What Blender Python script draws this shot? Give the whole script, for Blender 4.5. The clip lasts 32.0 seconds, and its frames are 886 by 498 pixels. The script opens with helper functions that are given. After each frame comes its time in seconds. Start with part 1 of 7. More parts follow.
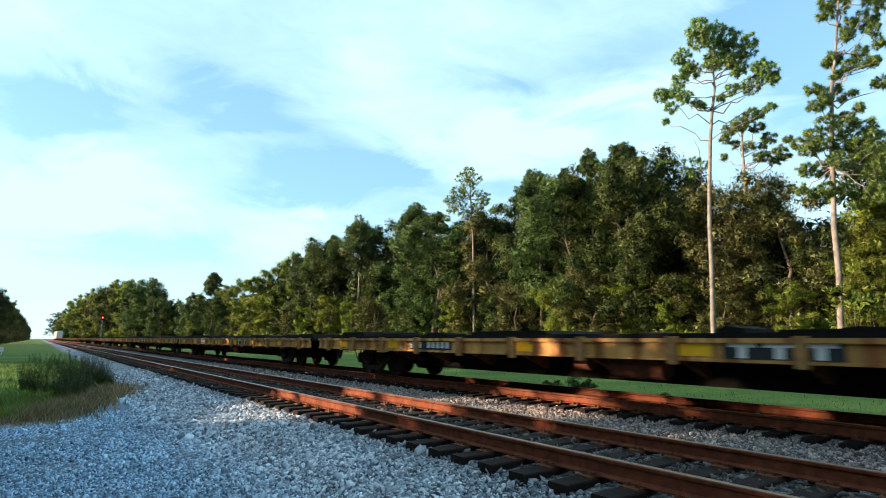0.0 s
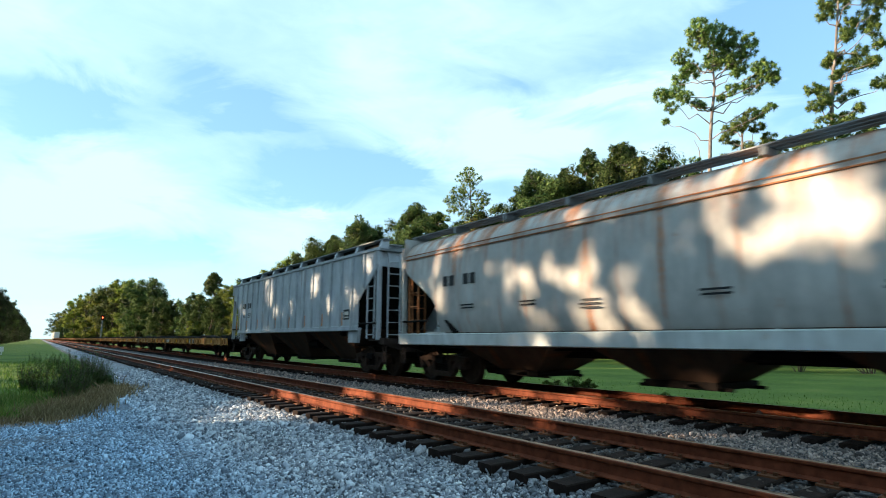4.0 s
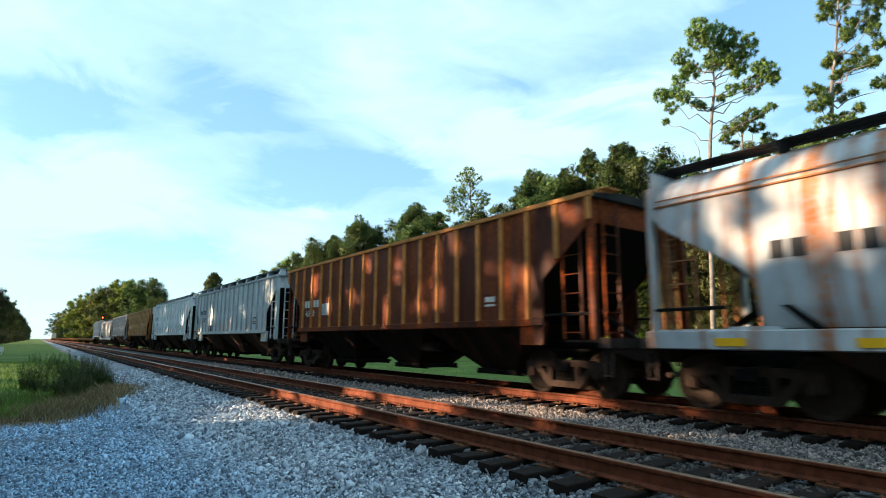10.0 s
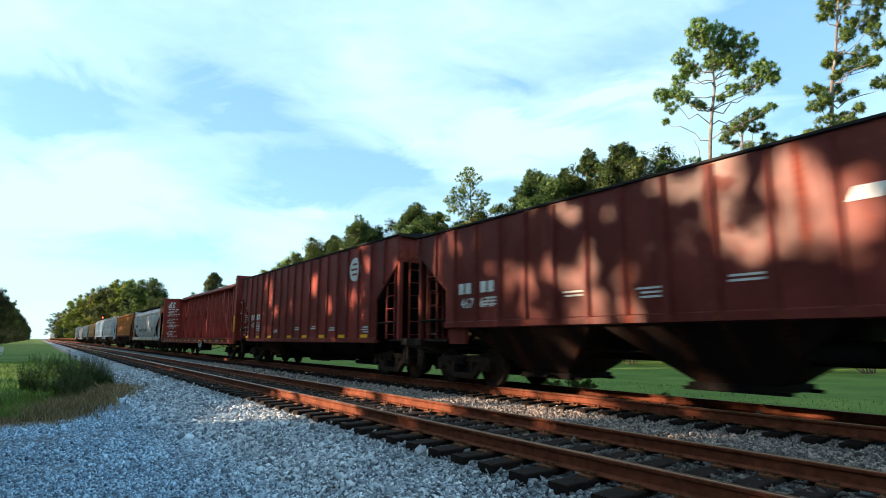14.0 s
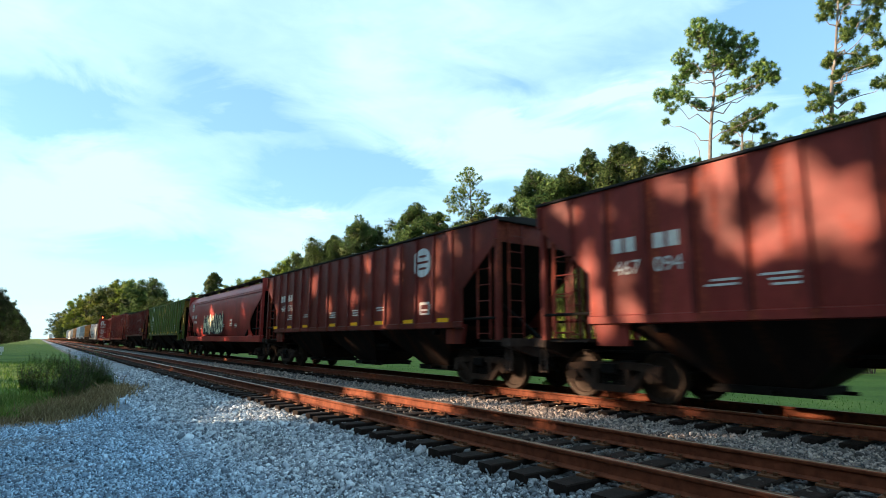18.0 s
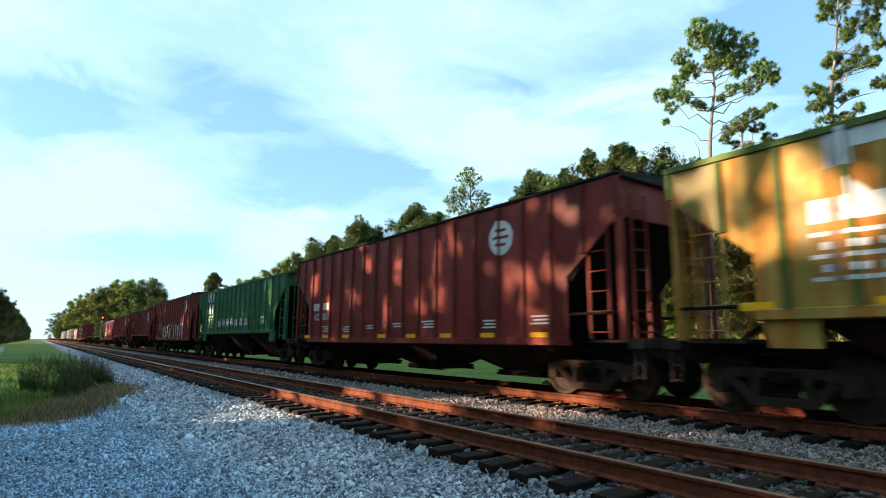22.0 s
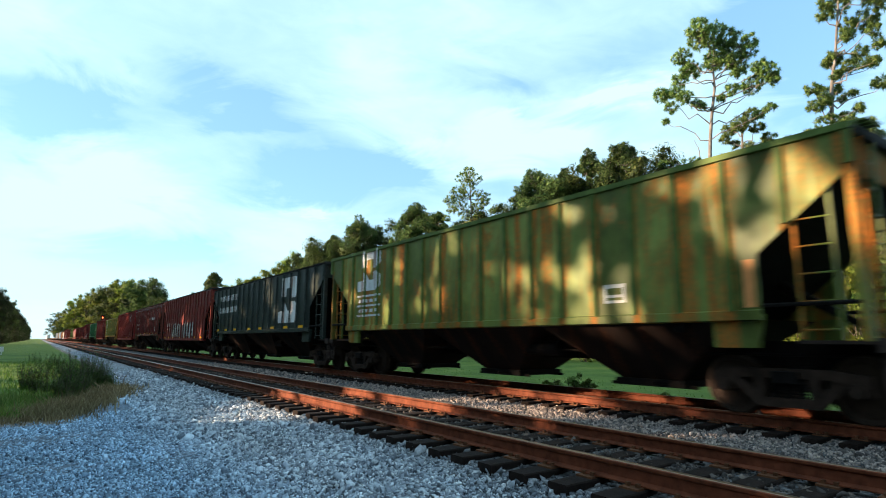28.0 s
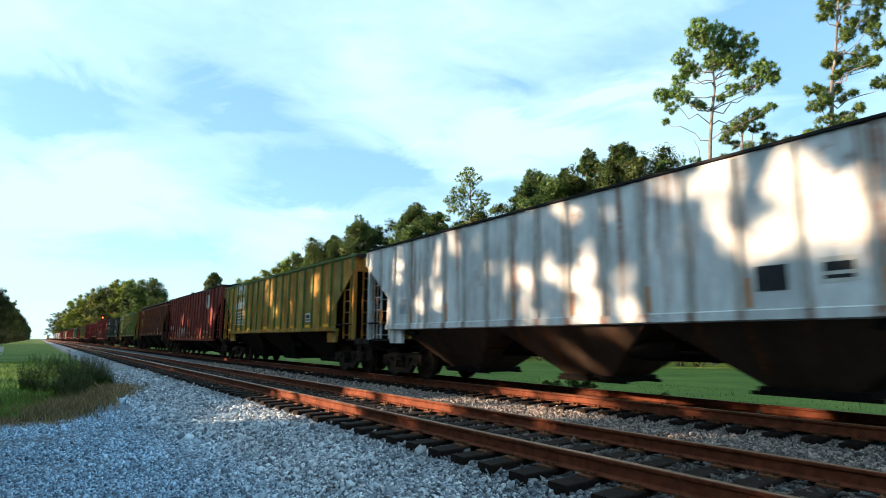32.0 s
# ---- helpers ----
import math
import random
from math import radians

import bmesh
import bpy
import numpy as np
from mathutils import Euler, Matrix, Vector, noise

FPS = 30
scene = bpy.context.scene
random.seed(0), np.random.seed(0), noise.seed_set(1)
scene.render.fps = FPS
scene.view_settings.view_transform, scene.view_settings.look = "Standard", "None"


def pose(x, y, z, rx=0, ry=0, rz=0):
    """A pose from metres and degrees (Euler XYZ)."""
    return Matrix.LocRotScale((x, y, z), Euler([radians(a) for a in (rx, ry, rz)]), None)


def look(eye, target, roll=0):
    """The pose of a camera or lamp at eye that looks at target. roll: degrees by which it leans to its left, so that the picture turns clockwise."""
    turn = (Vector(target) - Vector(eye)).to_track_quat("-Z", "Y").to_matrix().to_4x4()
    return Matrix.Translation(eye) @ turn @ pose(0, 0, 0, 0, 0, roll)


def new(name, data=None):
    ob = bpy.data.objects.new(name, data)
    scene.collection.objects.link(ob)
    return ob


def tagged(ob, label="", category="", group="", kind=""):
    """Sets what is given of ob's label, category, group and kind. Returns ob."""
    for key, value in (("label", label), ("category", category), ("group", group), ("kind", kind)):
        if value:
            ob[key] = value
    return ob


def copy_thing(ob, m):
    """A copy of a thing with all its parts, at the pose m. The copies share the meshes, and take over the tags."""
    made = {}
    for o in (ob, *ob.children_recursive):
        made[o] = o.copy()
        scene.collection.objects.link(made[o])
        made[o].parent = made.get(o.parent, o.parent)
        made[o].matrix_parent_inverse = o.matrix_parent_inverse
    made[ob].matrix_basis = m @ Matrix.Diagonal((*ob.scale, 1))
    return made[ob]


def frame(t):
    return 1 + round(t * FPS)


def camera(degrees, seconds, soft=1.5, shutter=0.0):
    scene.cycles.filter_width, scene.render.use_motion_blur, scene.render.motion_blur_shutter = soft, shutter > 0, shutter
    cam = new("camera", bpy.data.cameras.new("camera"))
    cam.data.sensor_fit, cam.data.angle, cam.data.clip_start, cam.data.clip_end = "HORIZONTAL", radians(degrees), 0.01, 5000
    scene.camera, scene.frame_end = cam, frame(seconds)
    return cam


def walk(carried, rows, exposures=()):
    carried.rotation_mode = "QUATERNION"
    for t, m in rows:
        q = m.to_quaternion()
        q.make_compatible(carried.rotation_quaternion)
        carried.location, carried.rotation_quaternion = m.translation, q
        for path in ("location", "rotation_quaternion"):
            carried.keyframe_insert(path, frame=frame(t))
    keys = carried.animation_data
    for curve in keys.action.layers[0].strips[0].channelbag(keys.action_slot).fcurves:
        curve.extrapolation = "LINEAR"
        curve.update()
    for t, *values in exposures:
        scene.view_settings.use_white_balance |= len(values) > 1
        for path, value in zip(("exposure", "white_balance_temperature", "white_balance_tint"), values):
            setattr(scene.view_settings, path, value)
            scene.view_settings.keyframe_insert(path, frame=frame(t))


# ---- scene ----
# ---------------------------------------------------------------- camera
RAIL_A, RAIL_B, RAIL_C, RAIL_D = 4.539, 6.044, 9.207, 10.712      # centres of the four rails, x
TRACK_1, TRACK_2 = (RAIL_A + RAIL_B) / 2, (RAIL_C + RAIL_D) / 2
EYE = Vector((0.0, 0.0, 1.101))
YAW, PITCH = radians(35.52), radians(9.315)
AIM = EYE + Vector((math.sin(YAW) * math.cos(PITCH), math.cos(YAW) * math.cos(PITCH), math.sin(PITCH)))
cam = camera(76.86, 32.0, soft=1.0, shutter=0.22)
walk(cam, [(0, look(EYE, AIM, 0.304)), (32.0, look(EYE, AIM, 0.304))])
scene.view_settings.exposure = 1.7

# ---------------------------------------------------------------- sun and sky
SUN_ELEV = 13.0
SUN_H = Vector((-0.857, 0.515, 0)).normalized()                  # towards the sun, on the ground
SUN_DIR = (SUN_H * math.cos(radians(SUN_ELEV)) + Vector((0, 0, math.sin(radians(SUN_ELEV))))).normalized()
sun = new("sun", bpy.data.lights.new("sun", "SUN"))
sun.data.energy, sun.data.angle, sun.data.color = 4.6, radians(0.7), (1.0, 0.75, 0.50)
sun.matrix_world = look((0, 0, 60), Vector((0, 0, 60)) - SUN_DIR)


def sky_world():
    w = bpy.data.worlds.new("sky")
    w.use_nodes = True
    scene.world = w
    nt = w.node_tree
    n, l = nt.nodes, nt.links
    n.clear()
    out, bg = n.new("ShaderNodeOutputWorld"), n.new("ShaderNodeBackground")
    l.new(bg.outputs[0], out.inputs[0])
    tc = n.new("ShaderNodeTexCoord")
    sky = n.new("ShaderNodeTexSky")
    sky.sky_type, sky.sun_disc = "NISHITA", False
    sky.sun_elevation, sky.sun_rotation = radians(SUN_ELEV), math.atan2(SUN_H.x, SUN_H.y)
    sky.air_density, sky.dust_density, sky.ozone_density = 1.0, 0.3, 3.0
    tint = n.new("ShaderNodeMix")
    tint.data_type, tint.blend_type = "RGBA", "MULTIPLY"
    tint.inputs[0].default_value = 1.0
    l.new(sky.outputs[0], tint.inputs[6])
    tint.inputs[7].default_value = (SKY_GAIN[0], SKY_GAIN[1], SKY_GAIN[2], 1)

    def op(kind, a, b=None, c=None):
        m = n.new("ShaderNodeMath")
        m.operation = kind
        for i, v in enumerate((a, b, c)):
            if v is None:
                continue
            if isinstance(v, (int, float)):
                m.inputs[i].default_value = v
            else:
                l.new(v, m.inputs[i])
        return m.outputs[0]

    # streaky noise, flattened towards the horizon
    mp = n.new("ShaderNodeMapping")
    mp.inputs["Scale"].default_value = (1.0, 1.0, 2.6)
    mp.inputs["Rotation"].default_value = (0.25, 0.1, 0.6)
    l.new(tc.outputs["Generated"], mp.inputs[0])
    big, fine, bend = n.new("ShaderNodeTexNoise"), n.new("ShaderNodeTexNoise"), n.new("ShaderNodeTexNoise")
    for node, sc, det, ro in ((big, 3.4, 5, 0.5), (fine, 9.0, 6, 0.55), (bend, 5.0, 6, 0.6)):
        node.inputs["Scale"].default_value, node.inputs["Detail"].default_value, node.inputs["Roughness"].default_value = sc, det, ro
        node.inputs["Distortion"].default_value = 0.6
        l.new(mp.outputs[0], node.inputs["Vector"])
    fac = op("MULTIPLY_ADD", big.outputs[0], 0.5, -0.25 + CLOUD_BASE)
    fac = op("ADD", fac, op("MULTIPLY_ADD", fine.outputs[0], 0.5, -0.25))
    # the banks' outlines are frayed by the wind
    fray = n.new("ShaderNodeVectorMath")
    fray.operation = "MULTIPLY_ADD"
    l.new(bend.outputs["Color"], fray.inputs[0])
    fray.inputs[1].default_value = (0.30, 0.30, 0.18)
    off = n.new("ShaderNodeVectorMath")
    off.operation = "SUBTRACT"
    l.new(tc.outputs["Generated"], off.inputs[0])
    off.inputs[1].default_value = (0.15, 0.15, 0.09)
    l.new(off.outputs[0], fray.inputs[2])
    # banks and gaps: azimuth from the track, elevation, half widths, weight
    for az, el, wa, we, wt in CLOUD_BANKS + CLOUD_GAPS:
        d = Vector((math.sin(radians(az)) * math.cos(radians(el)), math.cos(radians(az)) * math.cos(radians(el)), math.sin(radians(el))))
        right = Vector((d.y, -d.x, 0)).normalized()
        up = right.cross(d)
        dots = []
        for ax, wid in ((right, wa), (up, we)):
            v = n.new("ShaderNodeVectorMath")
            v.operation = "DOT_PRODUCT"
            v.inputs[1].default_value = ax / math.radians(wid * 1.2)
            l.new(fray.outputs[0], v.inputs[0])
            dots.append(op("MULTIPLY_ADD", v.outputs["Value"], 1.0, -ax.dot(d) / math.radians(wid * 1.2)))
        dots = [op("MULTIPLY", q, q) for q in dots]
        front = n.new("ShaderNodeVectorMath")
        front.operation = "DOT_PRODUCT"
        front.inputs[1].default_value = d
        l.new(tc.outputs["Generated"], front.inputs[0])
        g = op("POWER", 2.718, op("MULTIPLY", op("ADD", dots[0], dots[1]), -1.0))
        g = op("MULTIPLY", g, op("GREATER_THAN", front.outputs["Value"], 0.0))
        fac = op("MULTIPLY_ADD", g, wt * (0.95 if wt > 0 else 1.1), fac)
    ramp = n.new("ShaderNodeValToRGB")
    ramp.color_ramp.interpolation = "LINEAR"
    e = ramp.color_ramp.elements
    e[0].position, e[0].color = 0.0, (0.08, 0.08, 0.08, 1)
    e[1].position, e[1].color = 1.0, (1, 1, 1, 1)
    l.new(fac, ramp.inputs[0])
    mix = n.new("ShaderNodeMix")
    mix.data_type = "RGBA"
    l.new(ramp.outputs[0], mix.inputs[0])
    thin = n.new("ShaderNodeMix")          # thin blue-grey cloud in shade over the open sky
    thin.data_type = "RGBA"
    thin.inputs[0].default_value = 0.62
    l.new(tint.outputs[2], thin.inputs[6])
    thin.inputs[7].default_value = (0.082, 0.186, 0.288, 1)
    l.new(thin.outputs[2], mix.inputs[6])
    mix.inputs[7].default_value = (*CLOUD_COLOUR, 1)
    l.new(mix.outputs[2], bg.inputs[0])
    bg.inputs[1].default_value = SKY_STRENGTH


SKY_GAIN = (0.165, 0.160, 0.158)
SKY_STRENGTH = 1.0
CLOUD_COLOUR = (0.255, 0.370, 0.408)
CLOUD_BASE = 0.56
CLOUD_BANKS = [(2.0, 12.6, 6.9, 2.6, 0.5), (-1.4, 10.6, 4.5, 2.3, 0.4), (3.9, 15.8, 3.8, 1.4, 0.35), (26.5, 28.5, 3.2, 3.1, 0.35), (36.4, 31.9, 4.2, 1.9, 0.3),
               (39.5, 20.2, 7.3, 2.4, 0.5), (30.3, 24.5, 3.4, 2.7, 0.3), (51.3, 23.1, 5.7, 1.1, 0.4), (17.6, 9.4, 5.8, 2.2, 0.55), (23.0, 12.2, 1.9, 0.5, 0.6),
               (-2.0, 5.4, 6.4, 2.7, 0.45), (-5.2, 23.8, 5.0, 2.5, 0.3), (10.2, 13.6, 2.4, 1.3, 0.25), (56.4, 23.6, 2.9, 0.7, 0.3), (59.2, 18.3, 2.9, 1.6, 0.3),
               (66.6, 24.9, 1.3, 0.6, 0.4), (71.2, 9.7, 6.4, 3.3, 0.4), (48.3, 19.9, 4.3, 1.3, 0.25)]
CLOUD_GAPS = [(0.5, 19.7, 5.0, 1.9, -0.75), (-1.3, 17.1, 4.5, 0.9, -0.35), (14.1, 22.5, 4.4, 1.8, -0.6), (18.6, 21.4, 3.1, 1.0, -0.35), (24.6, 16.8, 6.1, 2.4, -0.7),
              (21.8, 14.7, 4.9, 1.2, -0.3), (8.6, 8.8, 5.1, 1.9, -1.2), (3.3, 8.3, 3.4, 1.0, -0.45), (40.7, 25.9, 2.8, 1.5, -0.4), (42.5, 22.9, 3.9, 0.5, -0.25),
              (41.8, 16.7, 3.4, 1.1, -0.4), (51.9, 21.6, 3.2, 0.8, -0.3), (69.5, 26.5, 3.1, 3.9, -0.7), (67.0, 29.4, 4.0, 1.6, -0.4), (69.8, 20.9, 2.4, 2.1, -0.5),
              (54.4, 26.9, 4.5, 1.8, -0.3), (73.1, 24.2, 2.2, 4.3, -0.45), (31.6, 17.4, 2.9, 1.7, -0.35)]
sky_world()

# ---------------------------------------------------------------- materials


def material(name):
    m = bpy.data.materials.new(name)
    m.use_nodes = True
    nt = m.node_tree
    b = nt.nodes["Principled BSDF"]
    b.inputs["Specular IOR Level"].default_value = 0.16
    return m, nt.nodes, nt.links, b


def noise_node(n, l, vec, scale, detail=4, rough=0.55, stretch=None):
    t = n.new("ShaderNodeTexNoise")
    t.inputs["Scale"].default_value, t.inputs["Detail"].default_value, t.inputs["Roughness"].default_value = scale, detail, rough
    if stretch:
        mp = n.new("ShaderNodeMapping")
        mp.inputs["Scale"].default_value = stretch
        l.new(vec, mp.inputs[0])
        vec = mp.outputs[0]
    l.new(vec, t.inputs["Vector"])
    return t.outputs["Fac"]


def ramp_node(n, l, fac, stops):
    r = n.new("ShaderNodeValToRGB")
    e = r.color_ramp.elements
    while len(e) < len(stops):
        e.new(0.5)
    for k, (p, c) in enumerate(stops):
        e[k].position = p
        e[k].color = (c, c, c, 1) if isinstance(c, (int, float)) else (*c, 1)
    l.new(fac, r.inputs[0])
    return r.outputs[0]


def mix_node(n, l, fac, a, b, blend="MIX"):
    m = n.new("ShaderNodeMix")
    m.data_type, m.blend_type = "RGBA", blend
    for i, v in ((0, fac), (6, a), (7, b)):
        if isinstance(v, (int, float)):
            m.inputs[i].default_value = v
        elif isinstance(v, tuple):
            m.inputs[i].default_value = (*v, 1)
        else:
            l.new(v, m.inputs[i])
    return m.outputs[2]


def bump_node(n, l, bsdf, height, strength=0.4, distance=0.02):
    b = n.new("ShaderNodeBump")
    b.inputs["Strength"].default_value, b.inputs["Distance"].default_value = strength, distance
    l.new(height, b.inputs["Height"])
    l.new(b.outputs[0], bsdf.inputs["Normal"])


def simple(name, colour, rough=0.6, metal=0.0, vary=0.25, scale=6.0, bump=0.15):
    """A plain surface with grain and blotches."""
    m, n, l, b = material(name)
    tc = n.new("ShaderNodeTexCoord").outputs["Object"]
    a = noise_node(n, l, tc, scale, 6)
    c = noise_node(n, l, tc, scale * 7, 4)
    dark = tuple(x * (1 - vary) for x in colour)
    light = tuple(min(1, x * (1 + vary)) for x in colour)
    col = mix_node(n, l, ramp_node(n, l, a, ((0.3, 0.0), (0.7, 1.0))), dark, light)
    l.new(col, b.inputs["Base Color"])
    b.inputs["Roughness"].default_value, b.inputs["Metallic"].default_value = rough, metal
    if bump:
        bump_node(n, l, b, c, bump, 0.01)
    return m


def car_paint(name, colour, rust=0.2, rust_colour=(0.13, 0.045, 0.015), fade=0.2, rough=0.40, top_rust=0.0, pitch=0.8358, start=7.94):
    """Weathered wagon paint: faded blotches, rust that runs down in streaks, grime."""
    m, n, l, b = material(name)
    geo = n.new("ShaderNodeTexCoord")
    tc = geo.outputs["Object"]
    oi = n.new("ShaderNodeObjectInfo")
    blot = noise_node(n, l, tc, 0.55, 6, 0.6)
    streak = noise_node(n, l, tc, 1.0, 7, 0.62, (1.0, 5.0, 0.42))
    fine = noise_node(n, l, tc, 14.0, 5, 0.6)
    light = tuple(min(0.9, x * (1 + fade) + 0.02 * fade) for x in colour)
    dark = tuple(x * (1 - fade * 0.8) for x in colour)
    col = mix_node(n, l, ramp_node(n, l, blot, ((0.3, 0.0), (0.72, 1.0))), dark, light)
    lo = 0.70 - 0.42 * rust
    # every panel between two ribs has aged differently
    sep0 = n.new("ShaderNodeSeparateXYZ")
    l.new(tc, sep0.inputs[0])
    cell = n.new("ShaderNodeMath")
    cell.operation = "FLOOR"
    bay = n.new("ShaderNodeMath")
    bay.operation = "MULTIPLY_ADD"
    bay.inputs[1].default_value, bay.inputs[2].default_value = 1 / pitch, start / pitch
    l.new(sep0.outputs[1], bay.inputs[0])
    l.new(bay.outputs[0], cell.inputs[0])
    # rust bleeds from the seams beside the ribs
    seam = n.new("ShaderNodeMath")
    seam.operation = "PINGPONG"
    seam.inputs[1].default_value = 0.5
    l.new(bay.outputs[0], seam.inputs[0])
    bleed = ramp_node(n, l, seam.outputs[0], ((0.03, 0.20 * min(1.0, rust * 3.0)), (0.22, 0.0)))
    wn = n.new("ShaderNodeTexWhiteNoise")
    wn.noise_dimensions = "1D"
    l.new(cell.outputs[0], wn.inputs["W"])
    tone = ramp_node(n, l, wn.outputs["Value"], ((0.0, 1.0 - 0.55 * fade), (1.0, 1.0 + 0.35 * fade)))
    col = mix_node(n, l, 1.0, col, tone, "MULTIPLY")
    aged = n.new("ShaderNodeMath")
    aged.operation = "MULTIPLY_ADD"
    aged.inputs[1].default_value, aged.inputs[2].default_value = 0.20 * min(1.0, rust * 2.2), -0.10 * min(1.0, rust * 2.2)
    l.new(wn.outputs["Value"], aged.inputs[0])
    sum_ = n.new("ShaderNodeMath")
    sum_.operation = "ADD"
    l.new(streak, sum_.inputs[0])
    both0 = n.new("ShaderNodeMath")
    both0.operation = "ADD"
    l.new(aged.outputs[0], both0.inputs[0])
    l.new(bleed, both0.inputs[1])
    l.new(both0.outputs[0], sum_.inputs[1])
    mask = ramp_node(n, l, sum_.outputs[0], ((lo, 0.0), (min(1.0, lo + 0.17), 1.0)))
    patch = ramp_node(n, l, noise_node(n, l, tc, 0.9, 8, 0.68), ((0.70 - 0.28 * rust, 0.0), (0.82 - 0.28 * rust, 1.0)))
    both = mix_node(n, l, 1.0, mask, patch, "LIGHTEN")
    both = mix_node(n, l, 1.0, both, ramp_node(n, l, fine, ((0.25, 0.45), (0.6, 1.0))), "MULTIPLY")
    if top_rust:
        sep = n.new("ShaderNodeSeparateXYZ")
        l.new(tc, sep.inputs[0])
        mr = n.new("ShaderNodeMapRange")
        mr.inputs[1].default_value, mr.inputs[2].default_value = 2.7, 4.0
        l.new(sep.outputs[2], mr.inputs[0])
        t = mix_node(n, l, 1.0, mr.outputs[0], ramp_node(n, l, streak, ((0.4, 0.0), (0.62, 1.0))), "MULTIPLY")
        both = mix_node(n, l, top_rust, both, t, "LIGHTEN")
    rusty = mix_node(n, l, ramp_node(n, l, fine, ((0.3, 0.0), (0.7, 1.0))), tuple(x * 0.6 for x in rust_colour), tuple(x * 1.7 for x in rust_colour))
    col = mix_node(n, l, both, col, rusty)
    grime = ramp_node(n, l, noise_node(n, l, tc, 2.2, 6, 0.65, (1, 1.6, 0.6)), ((0.35, 0.72), (0.65, 1.0)))
    col = mix_node(n, l, 1.0, col, grime, "MULTIPLY")
    l.new(col, b.inputs["Base Color"])
    l.new(ramp_node(n, l, both, ((0.0, rough), (1.0, 0.9))), b.inputs["Roughness"])
    bump_node(n, l, b, fine, 0.12, 0.01)
    return m


def ground_material():
    m, n, l, b = material("ground_cover")
    geo = n.new("ShaderNodeNewGeometry").outputs["Position"]
    sep = n.new("ShaderNodeSeparateXYZ")
    l.new(geo, sep.inputs[0])

    def op(kind, a, c=None, d=None):
        x = n.new("ShaderNodeMath")
        x.operation = kind
        for i, v in enumerate((a, c, d)):
            if v is None:
                continue
            if isinstance(v, (int, float)):
                x.inputs[i].default_value = v
            else:
                l.new(v, x.inputs[i])
        return x.outputs[0]

    wob = noise_node(n, l, geo, 0.9, 6, 0.6)
    X = op("ADD", sep.outputs[0], op("MULTIPLY_ADD", wob, 1.6, -0.8))
    Y = op("ADD", sep.outputs[1], op("MULTIPLY_ADD", wob, 2.4, -1.2))
    # stones: two sizes of cells
    vor = n.new("ShaderNodeTexVoronoi")
    vor.inputs["Scale"].default_value = 20.0
    l.new(geo, vor.inputs["Vector"])
    stone = ramp_node(n, l, vor.outputs["Color"], ((0.0, (0.18, 0.205, 0.24)), (0.5, (0.40, 0.445, 0.505)), (1.0, (0.70, 0.75, 0.80))))
    # cell edges darkened: the shade in the gaps between stones is painted in
    shade = ramp_node(n, l, vor.outputs["Distance"], ((0.0, 1.0), (0.75, 0.35)))
    stone = mix_node(n, l, 1.0, stone, shade, "MULTIPLY")
    stone = mix_node(n, l, 0.55, stone, ramp_node(n, l, noise_node(n, l, geo, 0.5, 5), ((0.3, 0.55), (0.7, 1.2))), "MULTIPLY")
    # the pad beside the ballast is finer and darker, with blue skylight put into its colour
    pad = op("LESS_THAN", X, 2.0)
    stone = mix_node(n, l, op("MULTIPLY", pad, 0.8), stone, mix_node(n, l, 1.0, stone, (0.58, 0.74, 0.90), "MULTIPLY"))
    # rust-brown ballast by the rails
    near_rail = op("MULTIPLY", op("GREATER_THAN", X, 4.0), op("LESS_THAN", X, 14.0))
    rustb = ramp_node(n, l, noise_node(n, l, geo, 1.3, 6), ((0.25, (0.20, 0.15, 0.12)), (0.75, (0.42, 0.34, 0.30))))
    stone = mix_node(n, l, op("MULTIPLY", near_rail, 0.75), stone, mix_node(n, l, 1.0, stone, rustb, "MULTIPLY"))
    # grass
    g1 = noise_node(n, l, geo, 0.35, 7, 0.65)
    g2 = noise_node(n, l, geo, 9.0, 6, 0.7)
    grass = ramp_node(n, l, g1, ((0.3, (0.064, 0.110, 0.022)), (0.55, (0.110, 0.170, 0.032)), (0.75, (0.18, 0.21, 0.05))))
    grass = mix_node(n, l, 0.7, grass, ramp_node(n, l, g2, ((0.3, 0.6), (0.7, 1.25))), "MULTIPLY")
    dirt = ramp_node(n, l, noise_node(n, l, geo, 2.0, 8, 0.7), ((0.3, (0.09, 0.065, 0.045)), (0.7, (0.26, 0.21, 0.16))))
    turn = op("MAXIMUM", op("SUBTRACT", sep.outputs[0], 0.5), 0.0)
    inside = op("MULTIPLY_ADD", turn, -3.2, op("ADD", sep.outputs[1], op("MULTIPLY_ADD", wob, 1.6, -0.8)))
    left = op("MULTIPLY", op("LESS_THAN", X, 2.4), op("GREATER_THAN", inside, 14.3))
    dl = op("MULTIPLY", op("LESS_THAN", X, 2.8), op("GREATER_THAN", inside, 13.1))
    right = op("GREATER_THAN", X, 13.2)
    far = op("LESS_THAN", X, -9.0)
    gm = op("MAXIMUM", op("MAXIMUM", left, right), far)
    dm = op("MAXIMUM", dl, op("GREATER_THAN", X, 12.7))
    col = mix_node(n, l, op("MULTIPLY", dm, 0.8), stone, dirt)
    col = mix_node(n, l, gm, col, grass)
    l.new(col, b.inputs["Base Color"])
    b.inputs["Roughness"].default_value = 0.92
    h = op("ADD", op("MULTIPLY", vor.outputs["Distance"], -1.0), op("MULTIPLY", g2, 0.6))
    bump_node(n, l, b, h, 0.7, 0.03)
    return m


